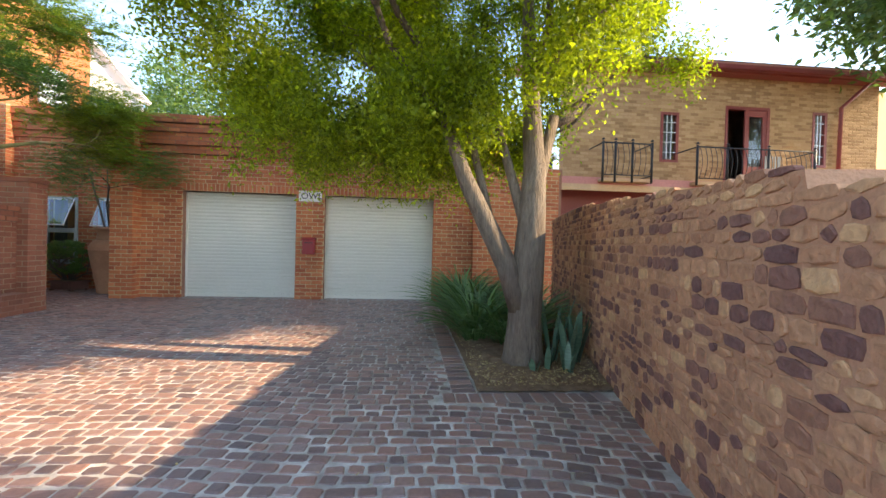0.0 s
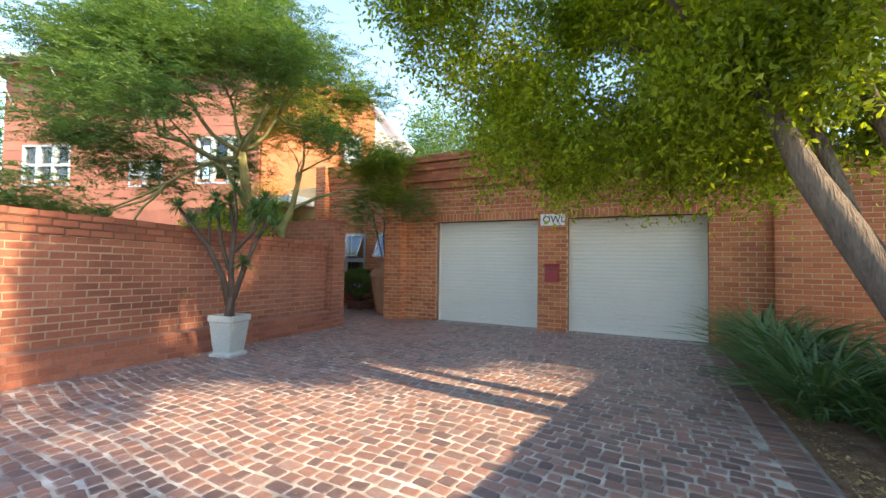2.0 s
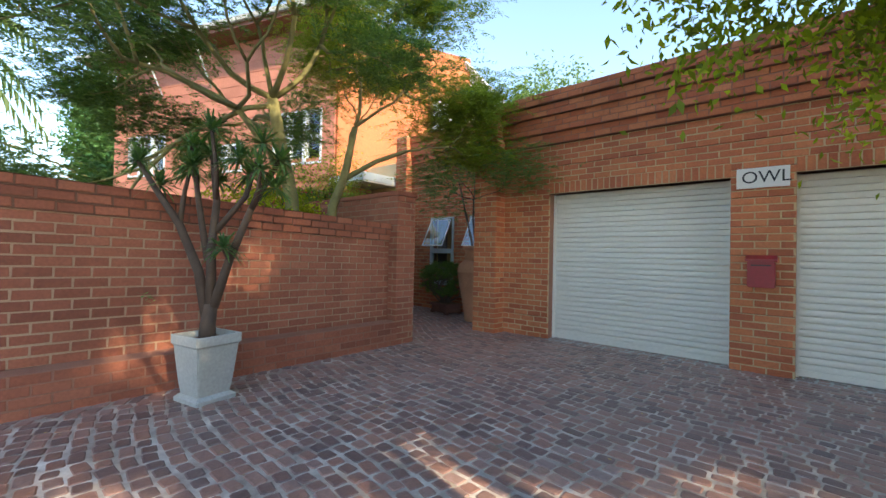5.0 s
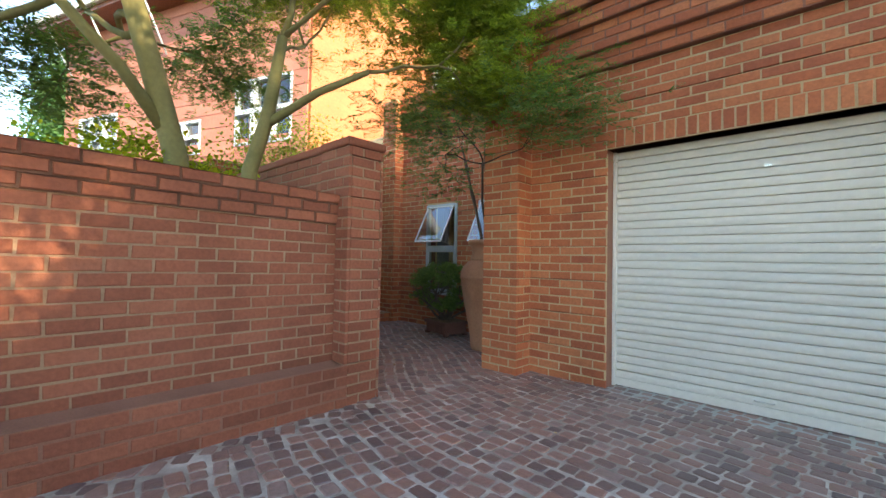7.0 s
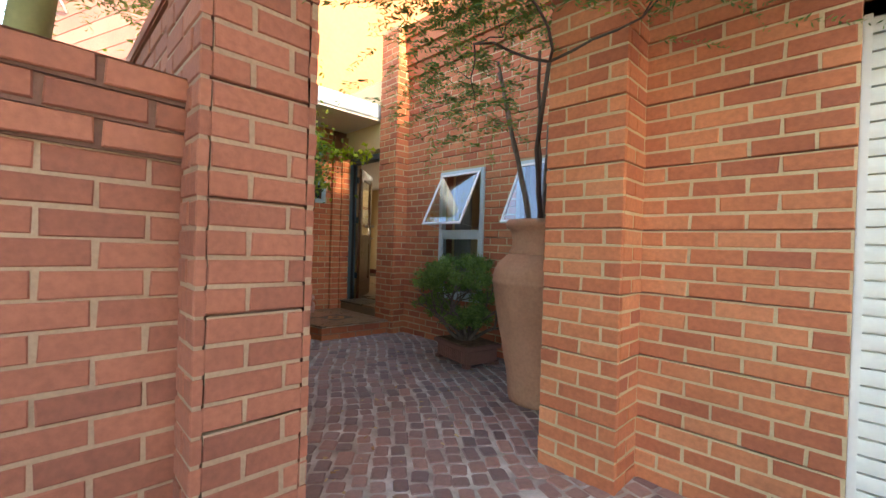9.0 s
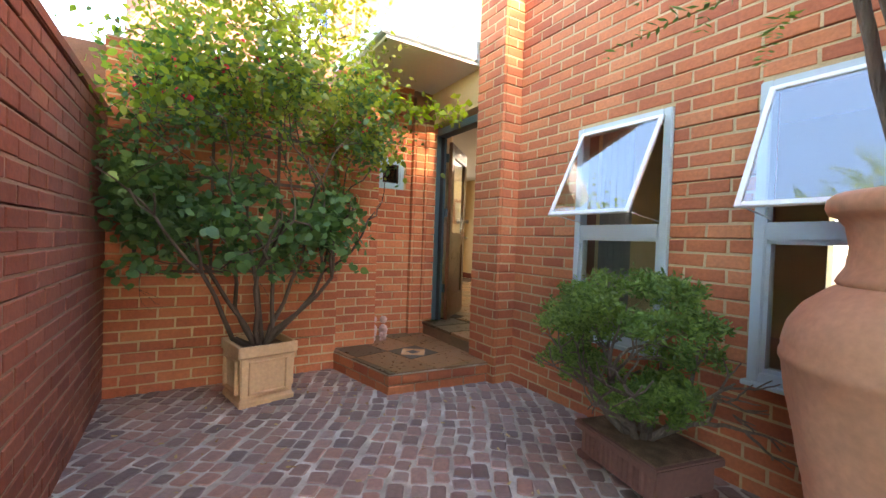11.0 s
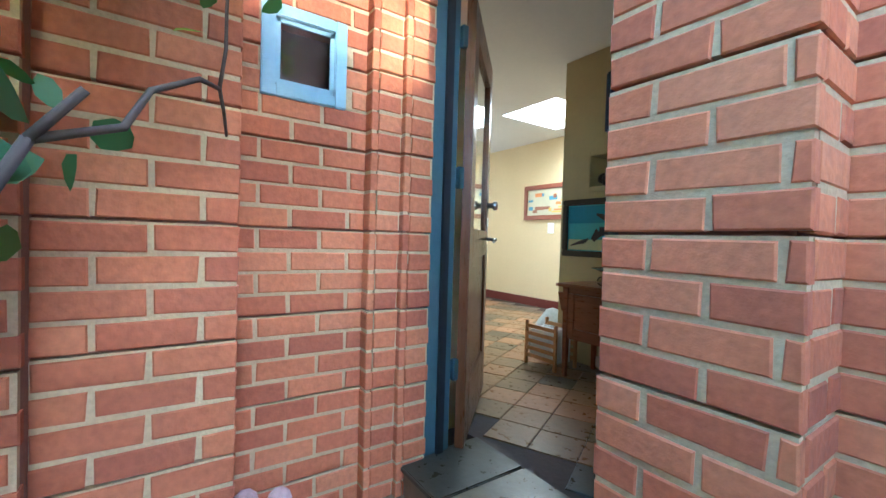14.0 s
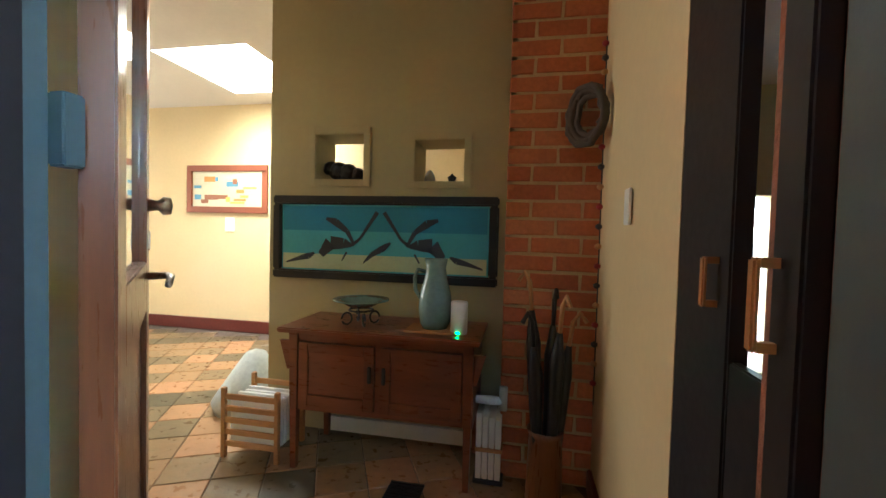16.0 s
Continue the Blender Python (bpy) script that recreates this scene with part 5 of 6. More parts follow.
    tagged(part("flowers", leaves("flowers", fl, 0.035, surface("petal", [(0.6, 0.03, 0.06), (0.75, 0.06, 0.1)], bump=0), 7, aspect=0.9), None, t), kind="stuff")
    # the sprig over the door
    sp = []
    for i in range(22):
        s = i / 21
        sp.append((-9.75 + 0.6 * s, 9.6 + 0.65 * s, 2.62 - 0.2 * math.sin(s * 2.2)))
    tagged(part("sprig", leaves("sprig", clumps(np.array(sp) - np.array(b), 9, 0.05, nr), 0.07, LEAF_BRIGHT, 8, aspect=0.7, droop=0.6), None, t), kind="stuff")
    # the upper growth along the wall
    ov = clumps(np.array([(nr.uniform(-9.9, -9.3), nr.uniform(7.9, 9.7), nr.uniform(2.6, 3.5)) for _ in range(60)]) - np.array(b), 34, 0.16, nr)
    part("top_growth", leaves("top_growth", ov, 0.05, LEAF_SUNLIT, 9, aspect=0.6), None, t)


climber()


def trellis():
    t = thing("trellis", "dark timber wall trellis behind the climber", "trellis", loc=(-9.9, 8.6, 0))
    for y in (-0.75, -0.25, 0.25, 0.75):
        part("slat", box(-0.012, 0.012, y - 0.012, y + 0.012, 0.93, 2.4, 0.002), BARK_DARK, t)
    for z in (0.95, 1.3, 1.7, 2.1, 2.38):
        part("slat", box(0.0, 0.02, -0.78, 0.78, z - 0.012, z + 0.012, 0.002), BARK_DARK, t)


trellis()


def urn():
    t = thing("terracotta_urn", "very large ribbed terracotta urn beside the courtyard wall", "urn", loc=(-6.27, 9.97, 0.012))
    prof = [(0.02, 0.0), (0.23, 0.0), (0.24, 0.03), (0.25, 0.15), (0.29, 0.40), (0.34, 0.65), (0.375, 0.85), (0.385, 0.92), (0.393, 0.93), (0.393, 0.95), (0.387, 0.96),
            (0.388, 0.985), (0.375, 1.04), (0.34, 1.10), (0.29, 1.145), (0.262, 1.165), (0.268, 1.175), (0.262, 1.19), (0.245, 1.22), (0.24, 1.28), (0.25, 1.34), (0.27, 1.365),
            (0.29, 1.375), (0.298, 1.395), (0.295, 1.42), (0.28, 1.435), (0.25, 1.435), (0.235, 1.41), (0.235, 1.25), (0.02, 1.25)]
    bm = lathe(prof[:16], 72)
    for v in bm.verts:
        r = math.hypot(v.co.x, v.co.y)
        if 0.05 < v.co.z < 0.9 and r > 0.2:
            a = math.atan2(v.co.y, v.co.x)
            k = 1 + 0.006 * math.sin(a * 18 + v.co.z * 9) + 0.008 * noise.noise(v.co * 7)
            v.co.x *= k
            v.co.y *= k
    bmesh.ops.subdivide_edges(bm, edges=[e for e in bm.edges if 0.1 < e.calc_length() < 0.3 and abs(e.verts[0].co.z - e.verts[1].co.z) > 0.1], cuts=4)
    for v in bm.verts:
        if 0.05 < v.co.z < 0.9 and math.hypot(v.co.x, v.co.y) > 0.2:
            v.co.x += 0.006 * noise.noise(v.co * 11)
            v.co.y += 0.006 * noise.noise(v.co * 11 + Vector((5, 0, 0)))
    part("vessel", bm, TERRA, t)
    part("neck", lathe(prof[15:], 72), TERRA, t)
    rng = random.Random(4)
    s = thing("dry_branches", "bundle of tall bare grey branches standing in the terracotta urn", "branch", loc=(-6.27, 9.97, 1.26))
    for k in range(8):
        a = k * 0.8
        p = Vector((math.cos(a) * 0.07, math.sin(a) * 0.07, 0))
        d = Vector((math.cos(a) * 0.16 + rng.uniform(-.1, .1), math.sin(a) * 0.16 + rng.uniform(-.1, .1), 1))
        path = []
        for i in range(12):
            path.append((p + d * (i * 0.13) + Vector((rng.uniform(-.008, .008), rng.uniform(-.008, .008), 0)), (0.022 - 0.001 * i) * (1.15 if i % 3 == 0 else 1)))
        part("branch", tube_mesh("branch", [path], BARK, 8), None, s)


urn()


def bonsai():
    rng, nr = random.Random(6), np.random.default_rng(6)
    t = thing("rectangular_planter", "low dark terracotta planter with fluted sides by the courtyard window", "plant pot", loc=(-7.40, 10.36, 0.012))
    t.rotation_euler = (0, 0, radians(-12))
    bm = joined(box(-0.27, 0.27, -0.2, 0.2, 0.03, 0.17, 0.01), box(-0.30, 0.30, -0.23, 0.23, 0.17, 0.215, 0.008))
    CLAY = surface("dark_clay", [(0.16, 0.075, 0.06), (0.25, 0.12, 0.09)], big=4, fine=40, rough=0.8, bump=0.3)
    part("body", bm, CLAY, t)
    for i in range(14):
        part("flute", box(-0.24 + i * 0.036, -0.222 + i * 0.036, -0.206, -0.198, 0.05, 0.16, 0.002), CLAY, t)
    for x in (-0.25, 0.25):
        for y in (-0.18, 0.18):
            part("foot", box(x - 0.035, x + 0.035, y - 0.035, y + 0.035, 0, 0.04, 0.005), CLAY, t)
    part("soil", box(-0.27, 0.27, -0.2, 0.2, 0.205, 0.222), SOIL, t)
    b = Vector((-7.42, 10.36, 0.22))
    s = thing("jade_shrub", "bushy cloud-pruned green jade shrub in the low planter", "plant", loc=b)
    limbs, tips = [], []
    for k in range(9):
        a = k * 0.7
        branches((math.cos(a) * 0.05, math.sin(a) * 0.05, 0), (math.cos(a) * 0.7, math.sin(a) * 0.55, 1), 0.30, 0.022, 3, rng, 0.45, 0.05, 0.35, tips, limbs, 2, 0.7)
    part("branchwork", tube_mesh("branchwork", [q for q in limbs if all(p.y < 0.33 for p, r in q)], BARK, 6), None, s)
    # the pads of the crown, each a low dome of upright leaf tufts
    c = []
    pads = 0
    while pads < 46:
        v = nr.normal(size=3)
        v /= np.linalg.norm(v)
        p = np.array([-0.05, -0.08, 0.50]) + v * nr.uniform(0.8, 1.0) * np.array([0.45, 0.34, 0.37])
        if p[1] > 0.24 or p[2] < 0.14:
            continue
        pads += 1
        r = nr.uniform(0.09, 0.15)
        for _ in range(20):
            w = nr.normal(size=3)
            w[2] = abs(w[2])
            w /= np.linalg.norm(w)
            q = p + w * np.array([r, r, r * 0.7])
            if q[1] < 0.32:
                c.append(q)
    part("foliage", leaves("foliage", clumps(c, 26, 0.017, nr), 0.029, LEAF_JADE, 11, aspect=0.36, droop=-0.55, rounded=True), None, s)


bonsai()


# ---- windows and doors ----
DARKGLASS = PANE


def casement(x0, x1, label):
    """A tall window: an open top-hung sash over a fixed light."""
    t = thing("window", label, "window", "courtyard windows")
    y0, y1 = WY - 0.03, WY + 0.05
    z0, zm, z1, f = 0.60, 1.375, 2.14, 0.055
    fr = joined(box(x0, x0 + f, y0, y1, z0, z1, 0.006), box(x1 - f, x1, y0, y1, z0, z1, 0.006), box(x0 + f, x1 - f, y0, y1, z1 - f, z1, 0.006),
                box(x0 + f, x1 - f, y0, y1, z0, z0 + f, 0.006), box(x0 + f, x1 - f, y0 - 0.004, y1, zm - 0.045, zm + 0.045, 0.006))
    part("frame", fr, FRAME_GREY, t)
    part("sill", box(x0 - 0.02, x1 + 0.02, y0 - 0.02, y1, z0 - 0.025, z0, 0.004), FRAME_GREY, t)
    part("inner_bead", joined(box(x0 + f, x0 + f + 0.02, y0 + 0.012, y1 - 0.01, z0 + f, zm - 0.045), box(x1 - f - 0.02, x1 - f, y0 + 0.012, y1 - 0.01, z0 + f, zm - 0.045),
                              box(x0 + f, x1 - f, y0 + 0.012, y1 - 0.01, zm - 0.065, zm - 0.045), box(x0 + f, x1 - f, y0 + 0.012, y1 - 0.01, z0 + f, z0 + f + 0.02)), FRAME_GREY, t)
    part("pane", box(x0 + f + 0.018, x1 - f - 0.018, y0 + 0.03, y0 + 0.034, z0 + f + 0.018, zm - 0.063), PANE, t)
    # the sash, hung at its top edge
    w, h, g = x1 - x0 - 2 * f + 0.02, z1 - zm - 0.06, 0.028
    m = Matrix.Translation((x0 + f - 0.01, y0 + 0.004, z1 - f + 0.01)) @ Matrix.Rotation(radians(-27), 4, "X")
    sash = joined(box(0, g, -0.02, 0.0, -h, 0, 0.003), box(w - g, w, -0.02, 0.0, -h, 0, 0.003), box(g, w - g, -0.02, 0.0, -g, 0, 0.003), box(g, w - g, -0.02, 0.0, -h, -h + g, 0.003))
    so = part("sash", moved(sash, m), SASH_WHITE, t, "white open top-hung sash")
    part("pane", moved(box(g, w - g, -0.012, -0.008, -h + g, -g), m), SASH_PANE, so)
    for x in (x0 + f + 0.01, x1 - f - 0.01):
        part("stay", tube_mesh("stay", [[((x, y0 + 0.02, zm + 0.06), 0.004), ((x, y0 - 0.26, zm + 0.10), 0.004)]], STEEL, 6), None, t)
    return t


for a, b in WIN:
    casement(a, b, "grey painted window with an open white top sash in the brick wall")


def curtain(x0, x1, y, z0, z1, mat, label):
    t = thing("curtain", label, "curtain", "window curtains")
    V, n = [], 60
    for i in range(n + 1):
        x = x0 + (x1 - x0) * i / n
        yy = y + 0.025 * math.sin(i * 1.1) + 0.01 * math.sin(i * 2.7)
        V += [(x, yy, z0), (x, yy, z1)]
    me = mesh_of("cloth", V, [(2 * i, 2 * i + 2, 2 * i + 3, 2 * i + 1) for i in range(n)], mat)
    part("cloth", me, None, t)


CLOTH = surface("curtain_cloth", [(0.24, 0.235, 0.22), (0.32, 0.315, 0.30)], big=2, fine=80, rough=0.9, bump=0.1)
curtain(-8.26, -8.0, WY + 0.30, 0.45, 2.3, CLOTH, "pale curtain hanging behind the first courtyard window")
curtain(-6.60, -6.30, WY + 0.30, 0.45, 2.3, CLOTH, "pale curtain hanging behind the second courtyard window")

tagged(part("floor_room", box(-9.20, -5.72, 10.95, 14.48, 0.0, 0.2), DARKWOOD), kind="structure")


def small_window():
    t = thing("small_window", "small square pale blue framed window in the recessed brick wall", "window")
    x0, x1, f = -10.36, -10.335, 0.05
    a, b, c, d = 9.94, 10.265, 1.825, 2.17
    part("frame", joined(box(x0, x1, a, a + f, c, d, 0.005), box(x0, x1, b - f, b, c, d, 0.005), box(x0, x1, a + f, b - f, c, c + f, 0.005), box(x0, x1, a + f, b - f, d - f, d, 0.005)), FRAME_BLUE, t)
    part("pane", box(x0 + 0.01, x0 + 0.014, a + f, b - f, c + f, d - f), PANE, t)
    part("bead", joined(box(x0 + 0.005, x1 - 0.01, a + f, a + f + 0.018, c + f, d - f), box(x0 + 0.005, x1 - 0.01, b - f - 0.018, b - f, c + f, d - f), box(x0 + 0.005, x1 - 0.01, a + f, b - f, c + f, c + f + 0.018), box(x0 + 0.005, x1 - 0.01, a + f, b - f, d - f - 0.018, d - f)), FRAME_BLUE, t)
    # black sheet in place of the dark behind the pane
    part("backing", box(x0 - 0.20, x0 - 0.19, a - 0.1, b + 0.1, c - 0.1, d + 0.1), BLACK, t)


small_window()


def front_door():
    t = thing("front_door", "open dark varnished front door with a tall glass panel and steel lever handle", "door", loc=(-10.262, 10.81, 0.32))
    t.rotation_euler = (0, 0, radians(134))
    w, h, th = 0.86, 2.12, 0.045
    body = joined(box(0, 0.13, -th, 0, 0, h, 0.004), box(w - 0.13, w, -th, 0, 0, h, 0.004), box(0.13, w - 0.13, -th, 0, h - 0.16, h, 0.004),
                  box(0.13, w - 0.13, -th, 0, 0, 0.28, 0.004), box(0.13, w - 0.13, -th, 0, 0.9, 1.05, 0.004), box(0.13, w - 0.13, -th * 0.7, -th * 0.3, 0.28, 0.9, 0.004))
    part("leaf", body, DARKWOOD, t)
    part("pane", box(0.13, w - 0.13, -th * 0.6, -th * 0.45, 1.05, h - 0.16), PANE, t)
    for sg, y in ((1, 0.0), (-1, -th)):
        part("lever_handle", tube_mesh("lever_handle", [[((w - 0.06, y, 1.0), 0.012), ((w - 0.06, y + sg * 0.05, 1.0), 0.011), ((w - 0.10, y + sg * 0.06, 1.0), 0.011), ((w - 0.19, y + sg * 0.055, 0.985), 0.010)]], STEEL, 10), None, t)
        part("door_knob", moved(lathe([(0.001, 0), (0.02, 0.0), (0.015, 0.025), (0.03, 0.04), (0.026, 0.06), (0.001, 0.065)], 20), Matrix.Translation((w - 0.06, y, 1.22)) @ Matrix.Rotation(-sg * math.pi / 2, 4, "X")), STEEL, t, "dark bronze round knob")
        part("escutcheon", box(w - 0.075, w - 0.045, min(y, y + sg * 0.006), max(y, y + sg * 0.006), 1.08, 1.14, 0.002), STEEL, t, "brass keyhole plate")
    f = thing("door_frame", "blue-grey painted steel front door frame", "door frame")
    part("jamb", box(-10.345, -10.265, 10.63, 10.78, 0.32, 2.56, 0.006), TEAL, f)
    part("jamb", box(-9.362, -9.303, 10.62, 10.78, 0.32, 2.56, 0.005), TEAL, f)
    part("head", box(-10.265, -9.362, 10.64, 10.78, 2.48, 2.56, 0.006), TEAL, f)
    part("stop", box(-10.265, -10.250, 10.70, 10.74, 0.32, 2.48, 0.003), BLACK, f)
    for z in (0.65, 1.55, 2.2):
        part("hinge", box(-10.275, -10.245, 10.78, 10.81, z, z + 0.10, 0.003), TEAL, f)
    part("striker", box(-10.30, -10.27, 10.60, 10.61, 1.98, 2.03, 0.002), SASH_WHITE, f)


front_door()


def intercom():
    t = thing("wall_intercom", "black plastic intercom box on the brick pier beside the door", "intercom", loc=(-9.305, 10.575, 1.66))
    part("housing", box(-0.03, 0.0, -0.03, 0.03, -0.08, 0.08, 0.01), BLACK, t)


intercom()


def mailbox():
    t = thing("mailbox", "dark red metal mailbox with sloping lid on the brick pier", "mailbox", loc=(-1.885, GY, 0.98))
    part("body", box(-0.125, 0.125, -0.12, -0.006, 0.0, 0.29, 0.008), MAIL_RED, t)
    bm = prism([(-0.14, -0.14), (0.14, -0.14), (0.14, -0.006), (-0.14, -0.006)], 0.29, 0.315)
    for v in bm.verts:
        if v.co.y > -0.05 and v.co.z > 0.31:
            v.co.z += 0.045
    part("lid", bm, MAIL_RED, t)
    part("slot", box(-0.09, 0.09, -0.123, -0.118, 0.24, 0.255), BLACK, t)


mailbox()


def text_mesh(name, s, size, mat, parent, m, depth=0.002):
    cu = bpy.data.curves.new(name, "FONT")
    cu.body, cu.size, cu.extrude, cu.align_x, cu.align_y = s, size, depth, "CENTER", "CENTER"
    tmp = bpy.data.objects.new("tmp", cu)
    me = bpy.data.meshes.new_from_object(tmp)
    bpy.data.objects.remove(tmp)
    me.materials.clear()
    me.materials.append(mat)
    me.transform(m)
    return part(name, me, None, parent)


def house_sign():
    t = thing("house_sign", "small white sign with dark letters between the garage doors", "sign", loc=(-1.885, GY - 0.012, 2.22))
    part("board", box(-0.24, 0.24, -0.012, 0.006, -0.115, 0.115, 0.004), WHITE, t)
    text_mesh("lettering", "OWL", 0.19, BLACK, t, Matrix.Translation((0.03, -0.014, 0)) @ Matrix.Rotation(math.pi / 2, 4, "X"))


house_sign()


def statue():
    t = thing("figurine", "small pink stone figurine pair on the tiled landing", "statue", loc=(-10.20, 9.95, 0.18))
    b = bmesh.new()
    for sx in (-0.055, 0.055):
        for (x, y, z, r, sz) in ((sx, 0, 0.10, 0.05, 1.3), (sx, -0.01, 0.215, 0.042, 1.0), (sx - 0.02, -0.05, 0.06, 0.022, 1.2), (sx + 0.02, -0.05, 0.06, 0.022, 1.2),
                                 (sx - 0.02, -0.075, 0.02, 0.02, 0.9), (sx + 0.02, -0.075, 0.02, 0.02, 0.9), (sx, -0.045, 0.12, 0.024, 1.0)):
            bmesh.ops.create_icosphere(b, subdivisions=2, radius=r, matrix=Matrix.Translation((x, y, z)) @ Matrix.Diagonal((1, 1, sz, 1)))
    moved(b, Matrix.Rotation(radians(65), 4, "Z"))
    part("figure", b, surface("pink_stone", [(0.45, 0.28, 0.25), (0.60, 0.42, 0.38)], big=12, fine=60, bump=0.4), t)


statue()


def landing_tiles():
    t = landing
    ox, oy, a = -9.578, 10.06, radians(14)
    ca, sa, s = math.cos(a), math.sin(a), 0.35

    def P(u, v):
        return (ox + u * ca - v * sa, oy + u * sa + v * ca)

    def clipped(poly):
        """The part of a tile that lies on the landing."""
        for (x0, y0), (x1, y1) in zip(LP, LP[1:] + LP[:1]):
            def side(q):
                return (x1 - x0) * (q[1] - y0) - (y1 - y0) * (q[0] - x0)
            out = []
            for p, q in zip(poly, poly[1:] + poly[:1]):
                if side(p) >= 0:
                    out.append(p)
                if (side(p) >= 0) != (side(q) >= 0):
                    f = side(p) / (side(p) - side(q))
                    out.append((p[0] + (q[0] - p[0]) * f, p[1] + (q[1] - p[1]) * f))
            poly = out
            if len(poly) < 3:
                return None
        return poly
    rng = random.Random(2)
    for i in range(-3, 4):
        for j in range(-3, 4):
            if i == 0 and j == 0:
                continue
            h = s / 2 - 0.003
            quad = clipped([P(i * s + u, j * s + v) for u, v in ((-h, -h), (h, -h), (h, h), (-h, h))])
            if quad:
                part("tile", prism(quad, 0.170, 0.186 + rng.uniform(-0.001, 0.001)), TILE_HALL, t)
    for k in range(4):
        q = Matrix.Rotation(k * math.pi / 2, 2)
        for poly, mat in ((((0.172, 0.172), (0.003, 0.172), (0.003, 0.155), (0.155, 0.003), (0.172, 0.003)), TILE_BLACK),
                          (((0.050, 0.002), (0.150, 0.002), (0.002, 0.150), (0.002, 0.050), (0.050, 0.050)), POT_CREAM)):
            vs = [q @ Vector(v) for v in poly]
            part("inlay", prism([P(v.x, v.y) for v in vs], 0.170, 0.187), mat, t)
    part("inlay", prism([P(u, v) for u, v in ((-0.047, -0.047), (0.047, -0.047), (0.047, 0.047), (-0.047, 0.047))], 0.170, 0.187), TILE_BLACK, t)
    # brick risers
    for (xa, ya), (xb, yb) in ((LP[0], LP[1]), (LP[1], LP[2])):
        d = Vector((xb - xa, yb - ya))
        L = d.length
        d.normalize()
        brickwork(t, (xa, ya), (d.x, d.y), L, 0.0, 0.167, gaps=0, focus=(-9.3, 9.8, 0.1))


landing_tiles()

# ---- the house to the east ----
def east_house():
    hy = 10.9
    t = thing("neighbour_house", "two-storey yellow brick house with black wrought iron balconies", "house")
    part("lower_wall", box(3.8, 16.5, hy + 0.35, 17, 0, 2.95), RED_ROOF, t)
    bm = bmesh.new()
    HL = [(6.84, 7.35, 3.62, 4.95), (8.67, 9.95, 3.05, 5.2), (11.22, 11.65, 3.65, 5.16)]
    xs = sorted({4.2, 13.2, *[c for h in HL for c in h[:2]]})
    for a, b in zip(xs, xs[1:]):
        sp = [(3.05, 6.0)]
        for h in HL:
            if h[0] < (a + b) / 2 < h[1]:
                sp = [(3.05, h[2]), (h[3], 6.0)]
        for s, e in sp:
            if e - s > 0.01:
                box(a, b, hy + 0.022, hy + 0.3, s, e, bm=bm)
    wall = part("wall", bm, BRICK_TAN, t)
    brickwork(wall, (4.2, hy), (1, 0), 9.0, 3.05, 5.97, holes=[(a - 4.2, b - 4.2, c, d) for a, b, c, d in HL], mat=BRICK_TAN, mortar=BRICK_TAN, gaps=0, mass=True)
    part("side_wall", moved(box(0, 5, 0, 0.3, 3.0, 5.9), Matrix.Translation((13.2, hy, 0)) @ Matrix.Rotation(radians(25), 4, "Z")), BRICK_TAN, t)
    part("floor_slab", box(3.6, 13.4, hy - 0.55, hy + 0.3, 2.86, 3.05, 0.01), surface("pink_paint", [(0.5, 0.2, 0.17), (0.58, 0.26, 0.22)], big=1, fine=20), t)
    part("slab_edge", box(3.4, 10.0, hy - 0.62, hy - 0.552, 2.70, 2.86, 0.01), POT_CREAM, t)
    part("gutter", box(3.5, 13.6, hy - 0.45, hy - 0.3, 6.0, 6.14, 0.02), RED_ROOF, t)
    part("fascia", box(3.5, 13.6, hy - 0.3, hy - 0.02, 5.96, 6.12), RED_ROOF, t)
    roof = part("roof", prism([(3.5, hy - 0.4), (13.6, hy - 0.4), (13.6, 16), (3.5, 16)], 6.14, 6.2), BRICK_FAR, t)
    for v in roof.data.vertices:
        if v.co.y > 12:
            v.co.z += 1.6
    rt = surface("roof_tile", [(0.16, 0.09, 0.06), (0.28, 0.17, 0.11)], big=1, fine=20, spread=0.8)
    bm = bmesh.new()
    for r in range(7):
        for c in range(36):
            x, y = 3.6 + c * 0.28, hy - 0.4 + r * 0.32
            z = 6.2 + (y - hy + 0.4) * 0.29
            box(x, x + 0.265, y, y + 0.34, z, z + 0.03, bm=bm)
    part("roof_tiles", bm, rt, roof)
    part("downpipe", tube_mesh("downpipe", [[((12.6, hy - 0.35, 6.0), 0.05), ((12.0, hy - 0.07, 5.3), 0.05), ((11.98, hy - 0.06, 3.1), 0.05)]], RED_ROOF, 10), None, t)
    for i, (a, b, c, d) in enumerate(HL):
        if i == 1:
            continue
        w = part("window", joined(box(a, a + 0.07, hy - 0.02, hy + 0.08, c, d), box(b - 0.07, b, hy - 0.02, hy + 0.08, c, d), box(a + 0.07, b - 0.07, hy - 0.02, hy + 0.08, d - 0.07, d),
                                  box(a + 0.07, b - 0.07, hy - 0.02, hy + 0.08, c, c + 0.07)), RED_ROOF, t, "red framed barred window")
        part("pane", box(a + 0.07, b - 0.07, hy + 0.03, hy + 0.035, c + 0.07, d - 0.07), PANE, w)
        bars = bmesh.new()
        for k in range(1, 3):
            x = a + 0.07 + (b - a - 0.14) * k / 3
            box(x - 0.008, x + 0.008, hy, hy + 0.02, c + 0.07, d - 0.07, bm=bars)
        for k in range(1, 5):
            z = c + (d - c) * k / 5
            box(a + 0.07, b - 0.07, hy, hy + 0.018, z - 0.008, z + 0.008, bm=bars)
        part("bars", bars, SASH_WHITE, w)
        part("backing", box(a, b, hy + 0.26, hy + 0.29, c, d), CLOTH, w)
    a, b, c, d = HL[1]
